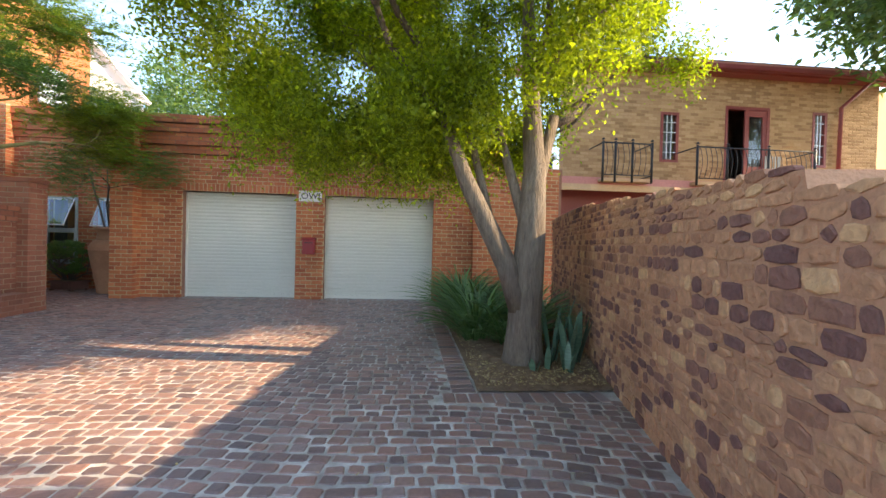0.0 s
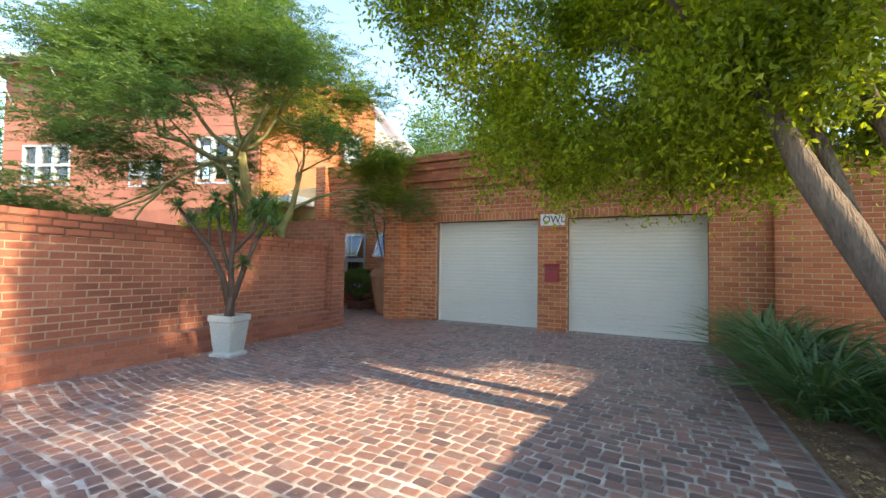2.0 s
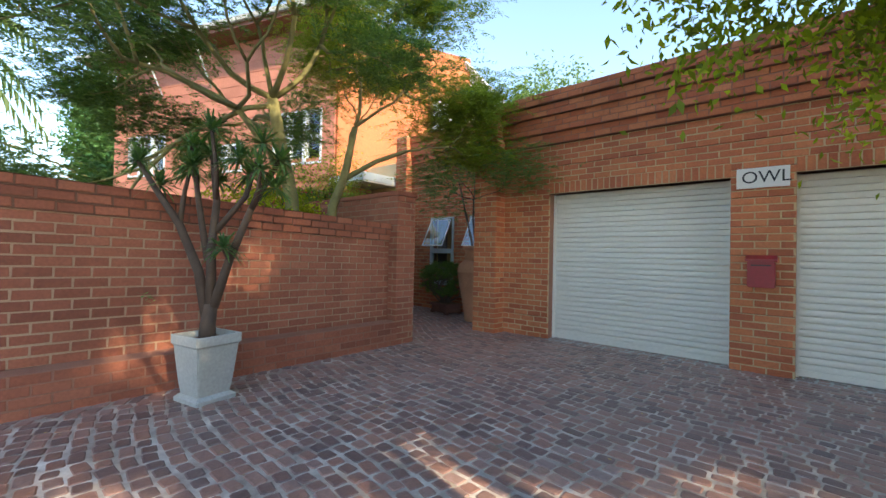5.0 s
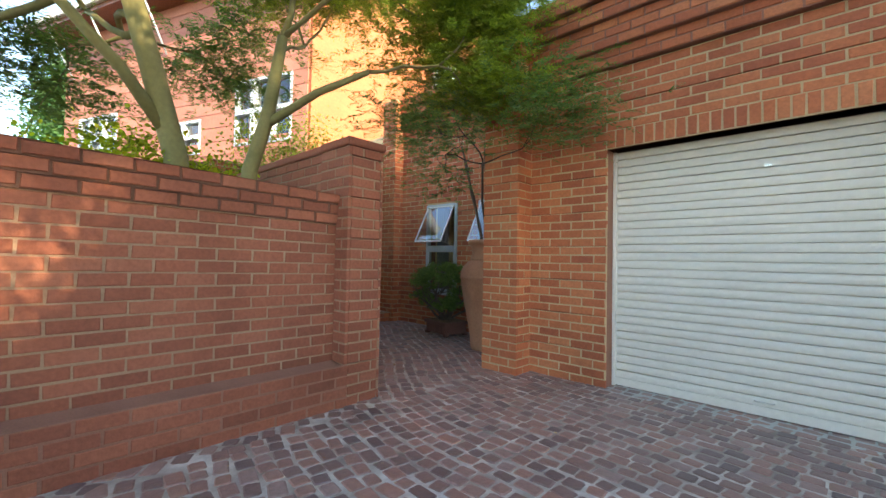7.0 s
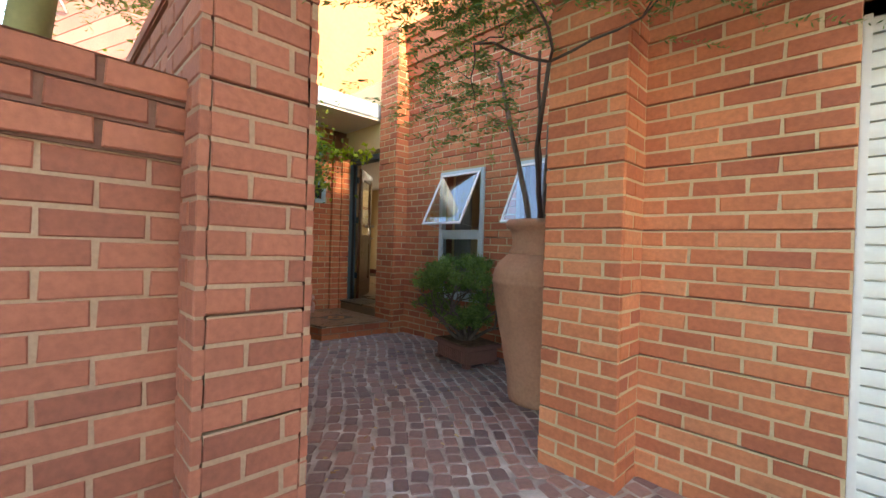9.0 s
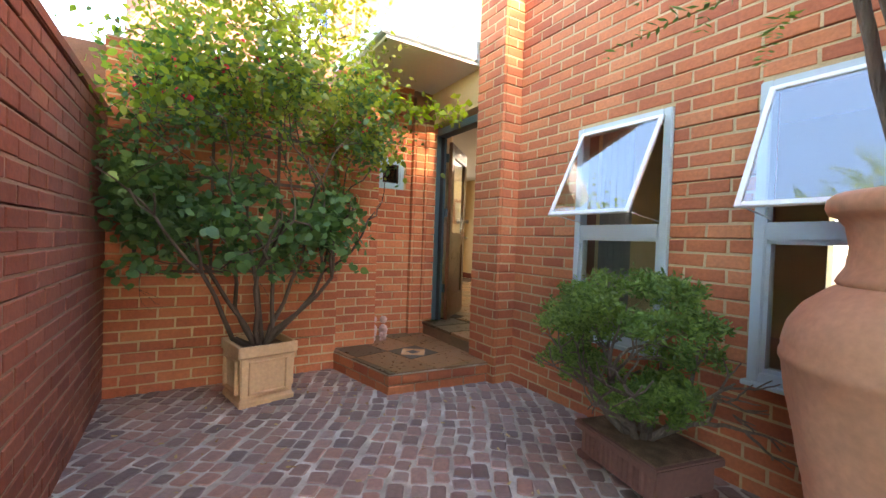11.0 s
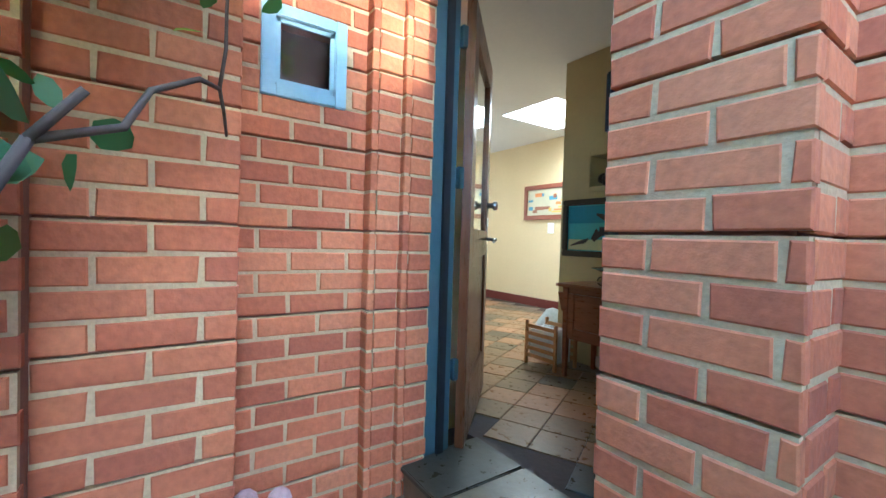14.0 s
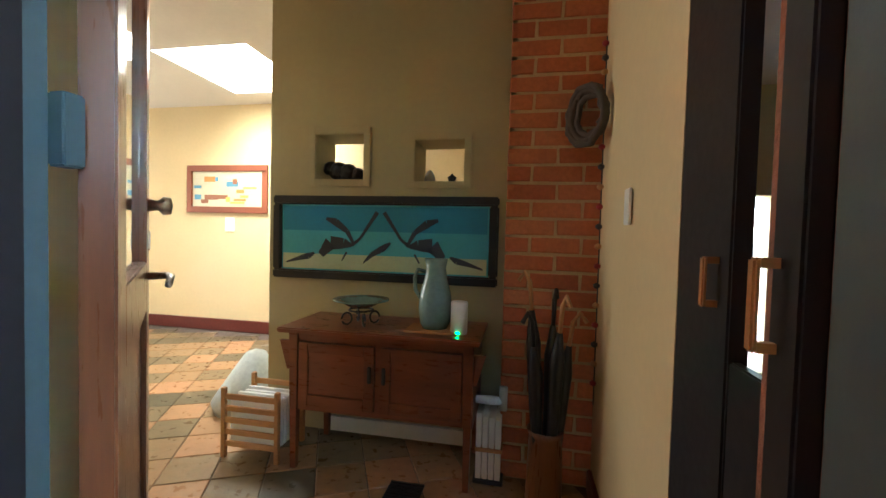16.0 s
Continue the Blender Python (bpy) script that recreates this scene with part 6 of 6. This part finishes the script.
    dr = part("balcony_door", joined(box(a, a + 0.07, hy - 0.02, hy + 0.1, c, d), box(b - 0.07, b, hy - 0.02, hy + 0.1, c, d), box(a + 0.07, b - 0.07, hy - 0.02, hy + 0.1, d - 0.08, d)), RED_ROOF, t, "dark red double door, one leaf open")
    m = 9.25
    part("leaf", joined(box(m, m + 0.12, hy + 0.0, hy + 0.05, c, d - 0.08), box(b - 0.19, b - 0.07, hy, hy + 0.05, c, d - 0.08), box(m + 0.12, b - 0.19, hy, hy + 0.05, c, c + 0.55),
                        box(m + 0.12, b - 0.19, hy, hy + 0.05, d - 0.25, d - 0.08)), RED_ROOF, dr)
    part("pane", box(m + 0.12, b - 0.19, hy + 0.02, hy + 0.025, c + 0.55, d - 0.25), PANE, dr)
    # dark sheet and dark room walls: the unlit interior put into their colour
    part("blind", box(m + 0.05, b - 0.1, hy + 0.09, hy + 0.1, c + 0.1, d - 0.1), BARK_DARK, dr)
    part("dark_room", joined(box(a - 0.5, b + 0.5, hy + 1.8, hy + 1.9, 3, 5.6), box(a - 0.5, b + 0.5, hy + 0.3, hy + 1.8, 5.5, 5.6), box(a - 0.6, a - 0.5, hy + 0.3, hy + 1.8, 3, 5.6), box(b + 0.5, b + 0.6, hy + 0.3, hy + 1.8, 3, 5.6), box(a - 0.5, b + 0.5, hy + 0.3, hy + 1.8, 2.95, 3.0)), BARK_DARK, t)
    for (x0, x1) in ((7.33, 10.5), (4.9, 6.15)):
        y = hy - 0.8
        bal = part("balcony", box(x0, x1, y, hy, 2.92, 3.0, 0.01), POT_CREAM, t, "balcony with black wrought iron rails")
        rails = [[((x0, y, 3.86), 0.018), ((x1, y, 3.86), 0.018)], [((x0, y, 3.08), 0.012), ((x1, y, 3.08), 0.012)],
                 [((x0, y, 3.86), 0.015), ((x0, hy, 3.86), 0.015)], [((x1, y, 3.86), 0.015), ((x1, hy, 3.86), 0.015)], [((x1, y, 3.08), 0.012), ((x1, hy, 3.08), 0.012)]]
        part("rail", tube_mesh("rail", rails, IRON, 6), None, bal)
        for x in (x0, (x0 * 0.75 + x1 * 0.25), (x0 * 0.4 + x1 * 0.6), x1):
            part("post", tube_mesh("post", [[((x, y, 2.9), 0.03), ((x, y, 3.9), 0.03)], [((x, y, 3.93), 0.045), ((x, y, 3.97), 0.02)]], IRON, 8), None, bal)
        n = int((x1 - x0) / 0.13)
        for k in range(n):
            x = x0 + (k + 0.5) * (x1 - x0) / n
            bow = [((x, y - 0.10 * math.sin(math.pi * s / 6), 3.08 + 0.78 * s / 6), 0.008) for s in range(7)]
            part("baluster", tube_mesh("baluster", [bow], IRON, 5), None, bal)
    ch = thing("balcony_chair", "pale slatted chair standing on the balcony", "chair", loc=(9.9, 10.5, 3.0))
    for x in (-0.2, 0.2):
        for y in (-0.2, 0.2):
            part("leg", box(x - 0.015, x + 0.015, y - 0.015, y + 0.015, 0, 0.43 if y < 0 else 0.85), POT_GREY, ch)
    part("seat", box(-0.22, 0.22, -0.22, 0.22, 0.43, 0.46, 0.005), POT_GREY, ch)
    for k in range(5):
        part("slat", box(-0.16 + k * 0.08 - 0.012, -0.16 + k * 0.08 + 0.012, 0.19, 0.21, 0.46, 0.85, 0.003), POT_GREY, ch)


east_house()


# ---- the hall ----
def hall_floor():
    rng = random.Random(12)
    fl = tagged(new("floor_hall"), kind="structure")
    a = radians(26)
    ca, sa, s = math.cos(a), math.sin(a), 0.235
    me = [mesh_of("tile", *brick_verts(s - 0.004, s - 0.004, 0.02, 0.003), TILE_HALL) for _ in range(1)]
    for i in range(-24, 24):
        for j in range(-24, 24):
            x, y = -10.5 + (i * ca - j * sa) * s, 12.5 + (i * sa + j * ca) * s
            if -14.2 < x < -9.35 and 11.0 < y < 14.2:
                ob = new("tile", me[0])
                ob.matrix_world = Matrix.Translation((x, y, FZ + rng.uniform(-0.001, 0.0015))) @ Matrix.Rotation(a, 4, "Z") @ Matrix.Rotation(-math.pi / 2, 4, "X")
                ob.parent = fl


hall_floor()
CABINET_WOOD = surface("cabinet_wood", [(0.075, 0.018, 0.008), (0.17, 0.045, 0.016), (0.24, 0.072, 0.028)], big=2, fine=10, rough=0.3, bump=0.08, stretch=(1, 6, 6), spread=0.25)
PINE = surface("pine", [(0.38, 0.18, 0.06), (0.5, 0.26, 0.10)], big=2, fine=14, rough=0.5, bump=0.1, stretch=(1, 6, 6))


def sideboard():
    x0, x1, y0, y1, b = -10.74, -9.84, 12.14, 12.54, 0.31
    t = thing("sideboard", "reddish wooden washstand cupboard with two panelled doors on slender legs", "sideboard", loc=(0, 0, 0))
    part("top", box(x0 - 0.05, x1 + 0.03, y0 - 0.03, y1, 0.985, 1.01, 0.006), CABINET_WOOD, t)
    part("body", joined(box(x0, x1, y0 + 0.02, y1 - 0.01, 0.60, 0.985), box(x0, x1, y0 + 0.012, y0 + 0.02, 0.95, 0.985)), CABINET_WOOD, t)
    m = (x0 + x1) / 2
    for a, c in ((x0 + 0.05, m - 0.015), (m + 0.015, x1 - 0.05)):
        d = part("door", joined(box(a, a + 0.05, y0, y0 + 0.02, 0.63, 0.94, 0.003), box(c - 0.05, c, y0, y0 + 0.02, 0.63, 0.94, 0.003), box(a + 0.05, c - 0.05, y0, y0 + 0.02, 0.89, 0.94, 0.003),
                                box(a + 0.05, c - 0.05, y0, y0 + 0.02, 0.63, 0.685, 0.003), box(a + 0.05, c - 0.05, y0 + 0.01, y0 + 0.018, 0.685, 0.89)), CABINET_WOOD, t)
        kx = c - 0.02 if a < m - 0.2 else a + 0.02
        part("handle", box(kx - 0.008, kx + 0.008, y0 - 0.015, y0, 0.77, 0.85, 0.004), IRON, d)
    for x in (x0, x1 - 0.045):
        for y in (y0, y1 - 0.05):
            bm = box(x, x + 0.045, y, y + 0.045, b, 0.985)
            for v in bm.verts:
                if v.co.z < 0.5:
                    v.co.x = x + 0.022 + (v.co.x - x - 0.022) * 0.6
                    v.co.y = y + 0.022 + (v.co.y - y - 0.022) * 0.6
            part("leg", bm, CABINET_WOOD, t)
    for sg, x in ((-1, x0), (1, x1)):
        bm = prism([(x, y0 + 0.01), (x + sg * 0.055, y0 + 0.01), (x + sg * 0.055, y0 + 0.03), (x, y0 + 0.03)][::sg], 0.80, 0.94)
        for v in bm.verts:
            if v.co.z < 0.85 and abs(v.co.x - x) > 0.03:
                v.co.x = x + sg * 0.015
        part("bracket", bm, CABINET_WOOD, t)
    part("rail", box(x0 + 0.05, x1 - 0.05, y1 - 0.04, y1 - 0.02, 0.34, 0.42), WHITE, t)


sideboard()
CELADON = surface("celadon_glaze", [(0.12, 0.19, 0.17), (0.20, 0.28, 0.25)], big=6, fine=40, rough=0.15, bump=0.05, spread=0.05)


def jug():
    t = thing("jug", "tall grey-green glazed ceramic jug with a loop handle on the sideboard", "jug", loc=(-10.05, 12.28, 1.022))
    part("body", lathe([(0.001, 0), (0.06, 0), (0.075, 0.03), (0.082, 0.10), (0.075, 0.17), (0.055, 0.24), (0.048, 0.29), (0.056, 0.335), (0.05, 0.335), (0.042, 0.29), (0.03, 0.1), (0.001, 0.05)], 32), CELADON, t)
    part("handle", tube_mesh("handle", [[((-0.05, 0, 0.27), 0.010), ((-0.09, 0, 0.28), 0.010), ((-0.105, 0, 0.24), 0.010), ((-0.10, 0, 0.18), 0.010), ((-0.074, 0, 0.14), 0.010)]], CELADON, 9), None, t)
    m = thing("place_mat", "thin wooden mat under the jug", "mat", loc=(-10.06, 12.27, 1.011))
    part("mat", box(-0.12, 0.12, -0.09, 0.09, 0, 0.01, 0.003), PINE, m)


jug()


def bowl():
    t = thing("metal_bowl", "shallow grey metal bowl on a curled wire stand on the sideboard", "bowl", loc=(-10.43, 12.28, 1.011))
    part("dish", lathe([(0.001, 0.085), (0.05, 0.088), (0.10, 0.115), (0.14, 0.125), (0.14, 0.13), (0.095, 0.122), (0.05, 0.096), (0.001, 0.092)], 32), CELADON, t)
    for k in range(4):
        a = k * math.pi / 2 + 0.6
        loop = [((math.cos(a) * (0.07 + 0.025 * math.cos(w)), math.sin(a) * (0.07 + 0.025 * math.cos(w)), 0.035 + 0.03 * math.sin(w)), 0.005) for w in [i * 0.65 for i in range(10)]]
        part("scroll", tube_mesh("scroll", [loop], IRON, 6), None, t)
    part("ring", tube_mesh("ring", [[((math.cos(i * 0.42) * 0.06, math.sin(i * 0.42) * 0.06, 0.075), 0.005) for i in range(16)]], IRON, 6), None, t)


bowl()
sp = thing("speaker", "small white cylindrical speaker with a green light on the sideboard", "speaker", loc=(-9.925, 12.24, 1.011))
part("shell", lathe([(0.001, 0), (0.036, 0), (0.04, 0.006), (0.04, 0.145), (0.035, 0.152), (0.001, 0.152)], 28), SASH_WHITE, sp)
GREEN = bpy.data.materials.new("green_light")
GREEN.use_nodes = True
GREEN.node_tree.nodes["Principled BSDF"].inputs["Emission Color"].default_value = (0.05, 1, 0.15, 1)
GREEN.node_tree.nodes["Principled BSDF"].inputs["Emission Strength"].default_value = 1.5
part("status_light", box(-0.008, 0.008, -0.041, -0.037, 0.008, 0.012), GREEN, sp)


def flat(name, color, rough=0.6):
    return surface(name, [tuple(c * 0.85 for c in color), color], big=9, fine=60, rough=rough, bump=0.05, spread=0.05, grain=0.1)


BLUE_P, SKYBL_P, PALE_P, GREY_P = flat("paint_blue", (0.035, 0.25, 0.42)), flat("paint_sky", (0.09, 0.42, 0.54)), flat("paint_pale", (0.48, 0.56, 0.36)), flat("paint_grey", (0.035, 0.04, 0.06))


def strokes(parent, name, lines, mat, y):
    V, F = [], []
    for line in lines:
        for (x0, z0, w0), (x1, z1, w1) in zip(line, line[1:]):
            d = Vector((x1 - x0, z1 - z0)).normalized()
            n = Vector((-d.y, d.x))
            b = len(V)
            V += [(x0 - n.x * w0, y, z0 - n.y * w0), (x0 + n.x * w0, y, z0 + n.y * w0), (x1 + n.x * w1, y, z1 + n.y * w1), (x1 - n.x * w1, y, z1 - n.y * w1)]
            F.append((b, b + 3, b + 2, b + 1))
    part(name, mesh_of(name, V, F, mat), None, parent)


def big_picture():
    x0, x1, z0, z1, y = -11.09, -9.77, 1.20, 1.68, 12.56
    t = thing("framed_painting", "long blue painting of curved birds in a dark wooden frame", "painting")
    f = 0.05
    part("frame", joined(box(x0, x1, y - 0.035, y - 0.002, z1 - f, z1, 0.008), box(x0, x1, y - 0.035, y - 0.002, z0, z0 + f, 0.008), box(x0, x0 + f, y - 0.035, y - 0.002, z0 + f, z1 - f, 0.008), box(x1 - f, x1, y - 0.035, y - 0.002, z0 + f, z1 - f, 0.008)), BLACK, t)
    part("canvas", box(x0 + f, x1 - f, y - 0.014, y - 0.004, z0 + f, z1 - f), SKYBL_P, t)
    part("upper_sky", box(x0 + f + 0.01, x1 - f - 0.01, y - 0.016, y - 0.0145, z0 + 0.28, z1 - f - 0.01), BLUE_P, t)
    part("ground_band", box(x0 + f + 0.01, x1 - f - 0.01, y - 0.016, y - 0.0145, z0 + f + 0.008, z0 + 0.145), PALE_P, t)
    cx, cz = (x0 + x1) / 2, z0 + 0.16
    L = []
    for s in (-1, 1):
        L.append([(cx + s * u, cz + v, w) for u, v, w in ((0.02, 0.23, 0.012), (0.06, 0.17, 0.010), (0.12, 0.08, 0.008), (0.17, 0.04, 0.010), (0.22, 0.05, 0.03), (0.30, 0.05, 0.04), (0.36, -0.02, 0.02))])
        L.append([(cx + s * u, cz + v, w) for u, v, w in ((0.16, 0.05, 0.008), (0.2, 0.12, 0.014), (0.27, 0.17, 0.022), (0.33, 0.19, 0.008))])
        L.append([(cx + s * u, cz + v, w) for u, v, w in ((0.20, 0.0, 0.006), (0.23, -0.05, 0.004))])
        L.append([(cx + s * u, cz + v, w) for u, v, w in ((0.40, -0.01, 0.006), (0.44, -0.03, 0.018), (0.50, -0.045, 0.012), (0.58, -0.07, 0.004))])
    L.append([(cx + u, cz + v, w) for u, v, w in ((0.06, 0.06, 0.006), (0.02, 0.03, 0.018), (-0.05, -0.01, 0.014), (-0.10, -0.06, 0.003))])
    strokes(t, "bird_figures", L, GREY_P, y - 0.0175)


big_picture()


def small_picture():
    x0, x1, z0, z1, y = -13.49, -12.45, 1.66, 2.20, 14.5
    t = thing("framed_painting", "small bright abstract landscape in a red-brown wooden frame", "painting")
    f = 0.07
    RED = flat("frame_redwood", (0.25, 0.07, 0.03))
    part("frame", joined(box(x0, x1, y - 0.03, y - 0.002, z1 - f, z1, 0.006), box(x0, x1, y - 0.03, y - 0.002, z0, z0 + f, 0.006), box(x0, x0 + f, y - 0.03, y - 0.002, z0 + f, z1 - f, 0.006), box(x1 - f, x1, y - 0.03, y - 0.002, z0 + f, z1 - f, 0.006)), RED, t)
    part("canvas", box(x0 + f, x1 - f, y - 0.012, y - 0.004, z0 + f, z1 - f), flat("canvas_cream", (0.6, 0.55, 0.38)), t)
    rng = random.Random(5)
    cols = [flat("dab_blue", (0.12, 0.3, 0.45)), flat("dab_orange", (0.7, 0.25, 0.06)), flat("dab_yellow", (0.75, 0.5, 0.1)), flat("dab_brown", (0.3, 0.12, 0.06))]
    for i in range(16):
        x, z = rng.uniform(x0 + f + 0.02, x1 - f - 0.2), rng.uniform(z0 + f + 0.02, z1 - f - 0.1)
        part("brush_dab", box(x, x + rng.uniform(0.05, 0.18), y - 0.0135 - 0.0004 * i, y - 0.0125, z, z + rng.uniform(0.02, 0.06)), cols[i % 4], t)


small_picture()
for (x0, x1, z0, z1) in ((-10.835, -10.54, 1.775, 2.03), (-10.24, -9.965, 1.765, 1.99)):
    t = thing("niche_frame", "olive painted frame round a small opening in the wall", "frame", "wall opening frames")
    part("frame", joined(box(x0 - 0.04, x0, 12.54, 12.558, z0 - 0.04, z1 + 0.04, 0.003), box(x1, x1 + 0.04, 12.54, 12.558, z0 - 0.04, z1 + 0.04, 0.003), box(x0, x1, 12.54, 12.558, z1, z1 + 0.04, 0.003), box(x0, x1, 12.54, 12.558, z0 - 0.04, z0, 0.003)), OLIVE, t)
b = bmesh.new()
for x, z, r in ((0, 0.06, 0.06), (0.06, 0.05, 0.06), (-0.05, 0.08, 0.045), (0.12, 0.04, 0.045), (-0.07, 0.07, 0.03)):
    bmesh.ops.create_icosphere(b, subdivisions=2, radius=r, matrix=Matrix.Translation((x, 0, z)))
t = thing("animal_figure", "dark carved animal head standing in the wall opening", "statue", loc=(-10.74, 12.66, 1.775))
part("figure", b, BLACK, t)
t = thing("ornament", "small dark bronze ornament standing in the wall opening", "ornament", loc=(-10.05, 12.66, 1.765))
part("figure", lathe([(0.001, 0), (0.03, 0), (0.02, 0.02), (0.028, 0.035), (0.008, 0.05), (0.001, 0.06)], 16), BLACK, t)
t = thing("ornament", "small grey ornament standing in the wall opening", "ornament", loc=(-10.18, 12.66, 1.765))
part("figure", lathe([(0.001, 0), (0.035, 0), (0.03, 0.04), (0.015, 0.07), (0.001, 0.08)], 16), POT_GREY, t)


def magazine_rack():
    t = thing("magazine_rack", "slatted pine magazine rack filled with papers beside the sideboard", "magazine rack", loc=(-10.96, 12.28, FZ))
    for y in (-0.12, 0.12):
        for k in range(5):
            part("slat", box(-0.15, 0.15, y - 0.006, y + 0.006, 0.06 + k * 0.06, 0.09 + k * 0.06, 0.003), PINE, t)
        for x in (-0.15, 0.15):
            part("post", box(x - 0.012, x + 0.012, y - 0.012, y + 0.012, 0, 0.36, 0.003), PINE, t)
    for k in range(7):
        p = thing("magazine", "white printed magazine standing in the pine rack", "magazine", "magazines", loc=(-10.96, 12.19 + k * 0.028, FZ + 0.05))
        part("paper_block", box(-0.13, 0.13, -0.008, 0.008, 0, 0.24 + 0.01 * (k % 3), 0.002), SASH_WHITE, p)


magazine_rack()
t = thing("paper_stack", "stack of bundled white papers on end in a dark holder", "papers", loc=(-9.77, 12.34, FZ))
for k in range(4):
    part("bundle", box(-0.06 + k * 0.03, -0.034 + k * 0.03, -0.10, 0.10, 0.02, 0.33 - 0.008 * k, 0.002), SASH_WHITE, t)
part("strap", box(-0.064, 0.064, -0.104, 0.104, 0.15, 0.17, 0.002), PINE, t)
part("base", box(-0.07, 0.07, -0.11, 0.11, 0, 0.02, 0.003), BLACK, t)
t = thing("paper_roll", "small white plastic tap fitting lying on the papers", "fitting", loc=(-9.77, 12.3, FZ + 0.355))
part("tube", tube_mesh("tube", [[((-0.07, 0, 0.02), 0.018), ((0.0, 0, 0.02), 0.022), ((0.07, 0, 0.02), 0.018)], [((0.06, 0, -0.02), 0.02), ((0.06, 0, 0.09), 0.02)]], SASH_WHITE, 12), None, t)
t = thing("floor_vent", "square dark metal vent set in the tiled floor", "vent", loc=(-10.13, 12.06, FZ + 0.003))
part("grille", joined(*[box(-0.08, 0.08, -0.08 + k * 0.02, -0.07 + k * 0.02, 0, 0.008) for k in range(9)]), BLACK, t)
t = thing("floor_cushion", "grey conical floor cushion beside the magazine rack", "cushion", loc=(-11.35, 12.75, FZ))
part("cover", lathe([(0.001, 0), (0.24, 0), (0.26, 0.06), (0.17, 0.2), (0.06, 0.36), (0.001, 0.38)], 28), POT_GREY, t)


def stick_stand():
    t = thing("stick_stand", "tall wooden stand holding dark umbrellas and walking sticks", "umbrella stand", loc=(-9.52, 12.16, FZ))
    part("tub", lathe([(0.001, 0), (0.075, 0), (0.08, 0.02), (0.07, 0.30), (0.08, 0.33), (0.065, 0.33), (0.06, 0.05), (0.001, 0.05)], 24), DARKWOOD, t)
    rng = random.Random(3)
    for k in range(5):
        a = k * 1.3
        u = thing("umbrella", "folded dark umbrella standing in the wooden stand", "umbrella", "folded umbrellas", loc=(-9.52 + 0.03 * math.cos(a), 12.16 + 0.03 * math.sin(a), FZ + 0.055))
        dx, dy, h = 0.07 * math.cos(a), 0.06 * math.sin(a), 0.75 + 0.08 * (k % 3)
        part("canopy", tube_mesh("canopy", [[((0, 0, 0.0), 0.006), ((dx * 0.3, dy * 0.3, h * 0.3), 0.022), ((dx * 0.6, dy * 0.6, h * 0.7), 0.032), ((dx * 0.8, dy * 0.8, h * 0.86), 0.012)]], BLACK, 8), None, u)
        part("handle", tube_mesh("handle", [[((dx * 0.8, dy * 0.8, h * 0.86), 0.009), ((dx, dy, h), 0.010), ((dx * 1.4, dy * 1.4, h + 0.04), 0.010), ((dx * 1.8, dy * 1.8, h), 0.010)]], (PINE, BLACK)[k % 2], 8), None, u)


stick_stand()


def wreath():
    t = thing("hanging_wreath", "brown twig wreath with a hanging string of beads", "wall hanging", loc=(-9.33, 12.2, 2.0))
    rng = random.Random(6)
    rings = []
    for k in range(7):
        o, r = rng.uniform(0, 6), 0.085 + rng.uniform(-0.02, 0.02)
        rings.append([((rng.uniform(-0.012, 0.012) - 0.65 * r * (1 + math.cos(w * 0.5 + o)), 0.75 * r * math.cos(w * 0.5 + o), r * 1.25 * math.sin(w * 0.5 + o)), 0.014) for w in range(14)])
    part("ring", tube_mesh("ring", rings, BARK_DARK, 6), None, t)
    part("string", tube_mesh("string", [[((0.01, 0, 0.33), 0.003), ((0.01, 0, -1.25), 0.003)]], BLACK, 5), None, t)
    for k in range(16):
        z = 0.30 - 0.06 * k if k < 3 else -0.05 - 0.085 * (k - 2)
        part("bead", moved(lathe([(0.001, -0.014), (0.014, -0.006), (0.014, 0.006), (0.001, 0.014)], 10), Matrix.Translation((0.005, 0, z))), (MAIL_RED, IRON, PINE)[k % 3], t)


wreath()
t = thing("light_switch", "white light switch plate on the cream wall", "switch", "wall switches", loc=(-9.305, 11.78, 1.58))
part("plate", box(-0.008, 0.0, -0.035, 0.035, -0.06, 0.06, 0.003), SASH_WHITE, t)
t = thing("light_switch", "white light switch plate on the far cream wall", "switch", "wall switches", loc=(-12.93, 14.495, 1.53))
part("plate", box(-0.06, 0.06, -0.008, 0.0, -0.08, 0.08, 0.003), SASH_WHITE, t)


def inner_door():
    t = thing("inner_door", "open black timber inner door with pale pull handles", "door")
    part("leaf", box(-9.300, -9.265, 11.105, 11.338, FZ, 2.44, 0.004), BLACK, t)
    part("leaf", box(-9.355, -9.325, 10.83, 10.885, FZ, 2.44, 0.004), BLACK, t)
    part("kick_panel", box(-9.295, -9.275, 10.985, 11.105, FZ, 1.27, 0.003), BLACK, t)
    for x, y, z, h in ((-9.315, 11.15, 1.40, 0.045), (-9.372, 10.87, 1.40, 0.055)):
        part("pull_handle", joined(box(x - 0.012, x - 0.004, y - 0.008, y + 0.008, z - h, z + h, 0.003), box(x - 0.004, x + 0.016, y - 0.006, y + 0.006, z - h, z - h + 0.012), box(x - 0.004, x + 0.016, y - 0.006, y + 0.006, z + h - 0.012, z + h)), PINE, t)


inner_door()
t = thing("basin", "shallow turquoise plastic basin on the hall floor", "basin", loc=(-9.47, 11.25, FZ))
part("bowl", lathe([(0.001, 0), (0.08, 0), (0.12, 0.07), (0.13, 0.075), (0.115, 0.07), (0.078, 0.01), (0.001, 0.01)], 32), flat("turquoise_plastic", (0.01, 0.22, 0.25), 0.35), t)

stone_wall()
lay_pavers()
lay_bricks()
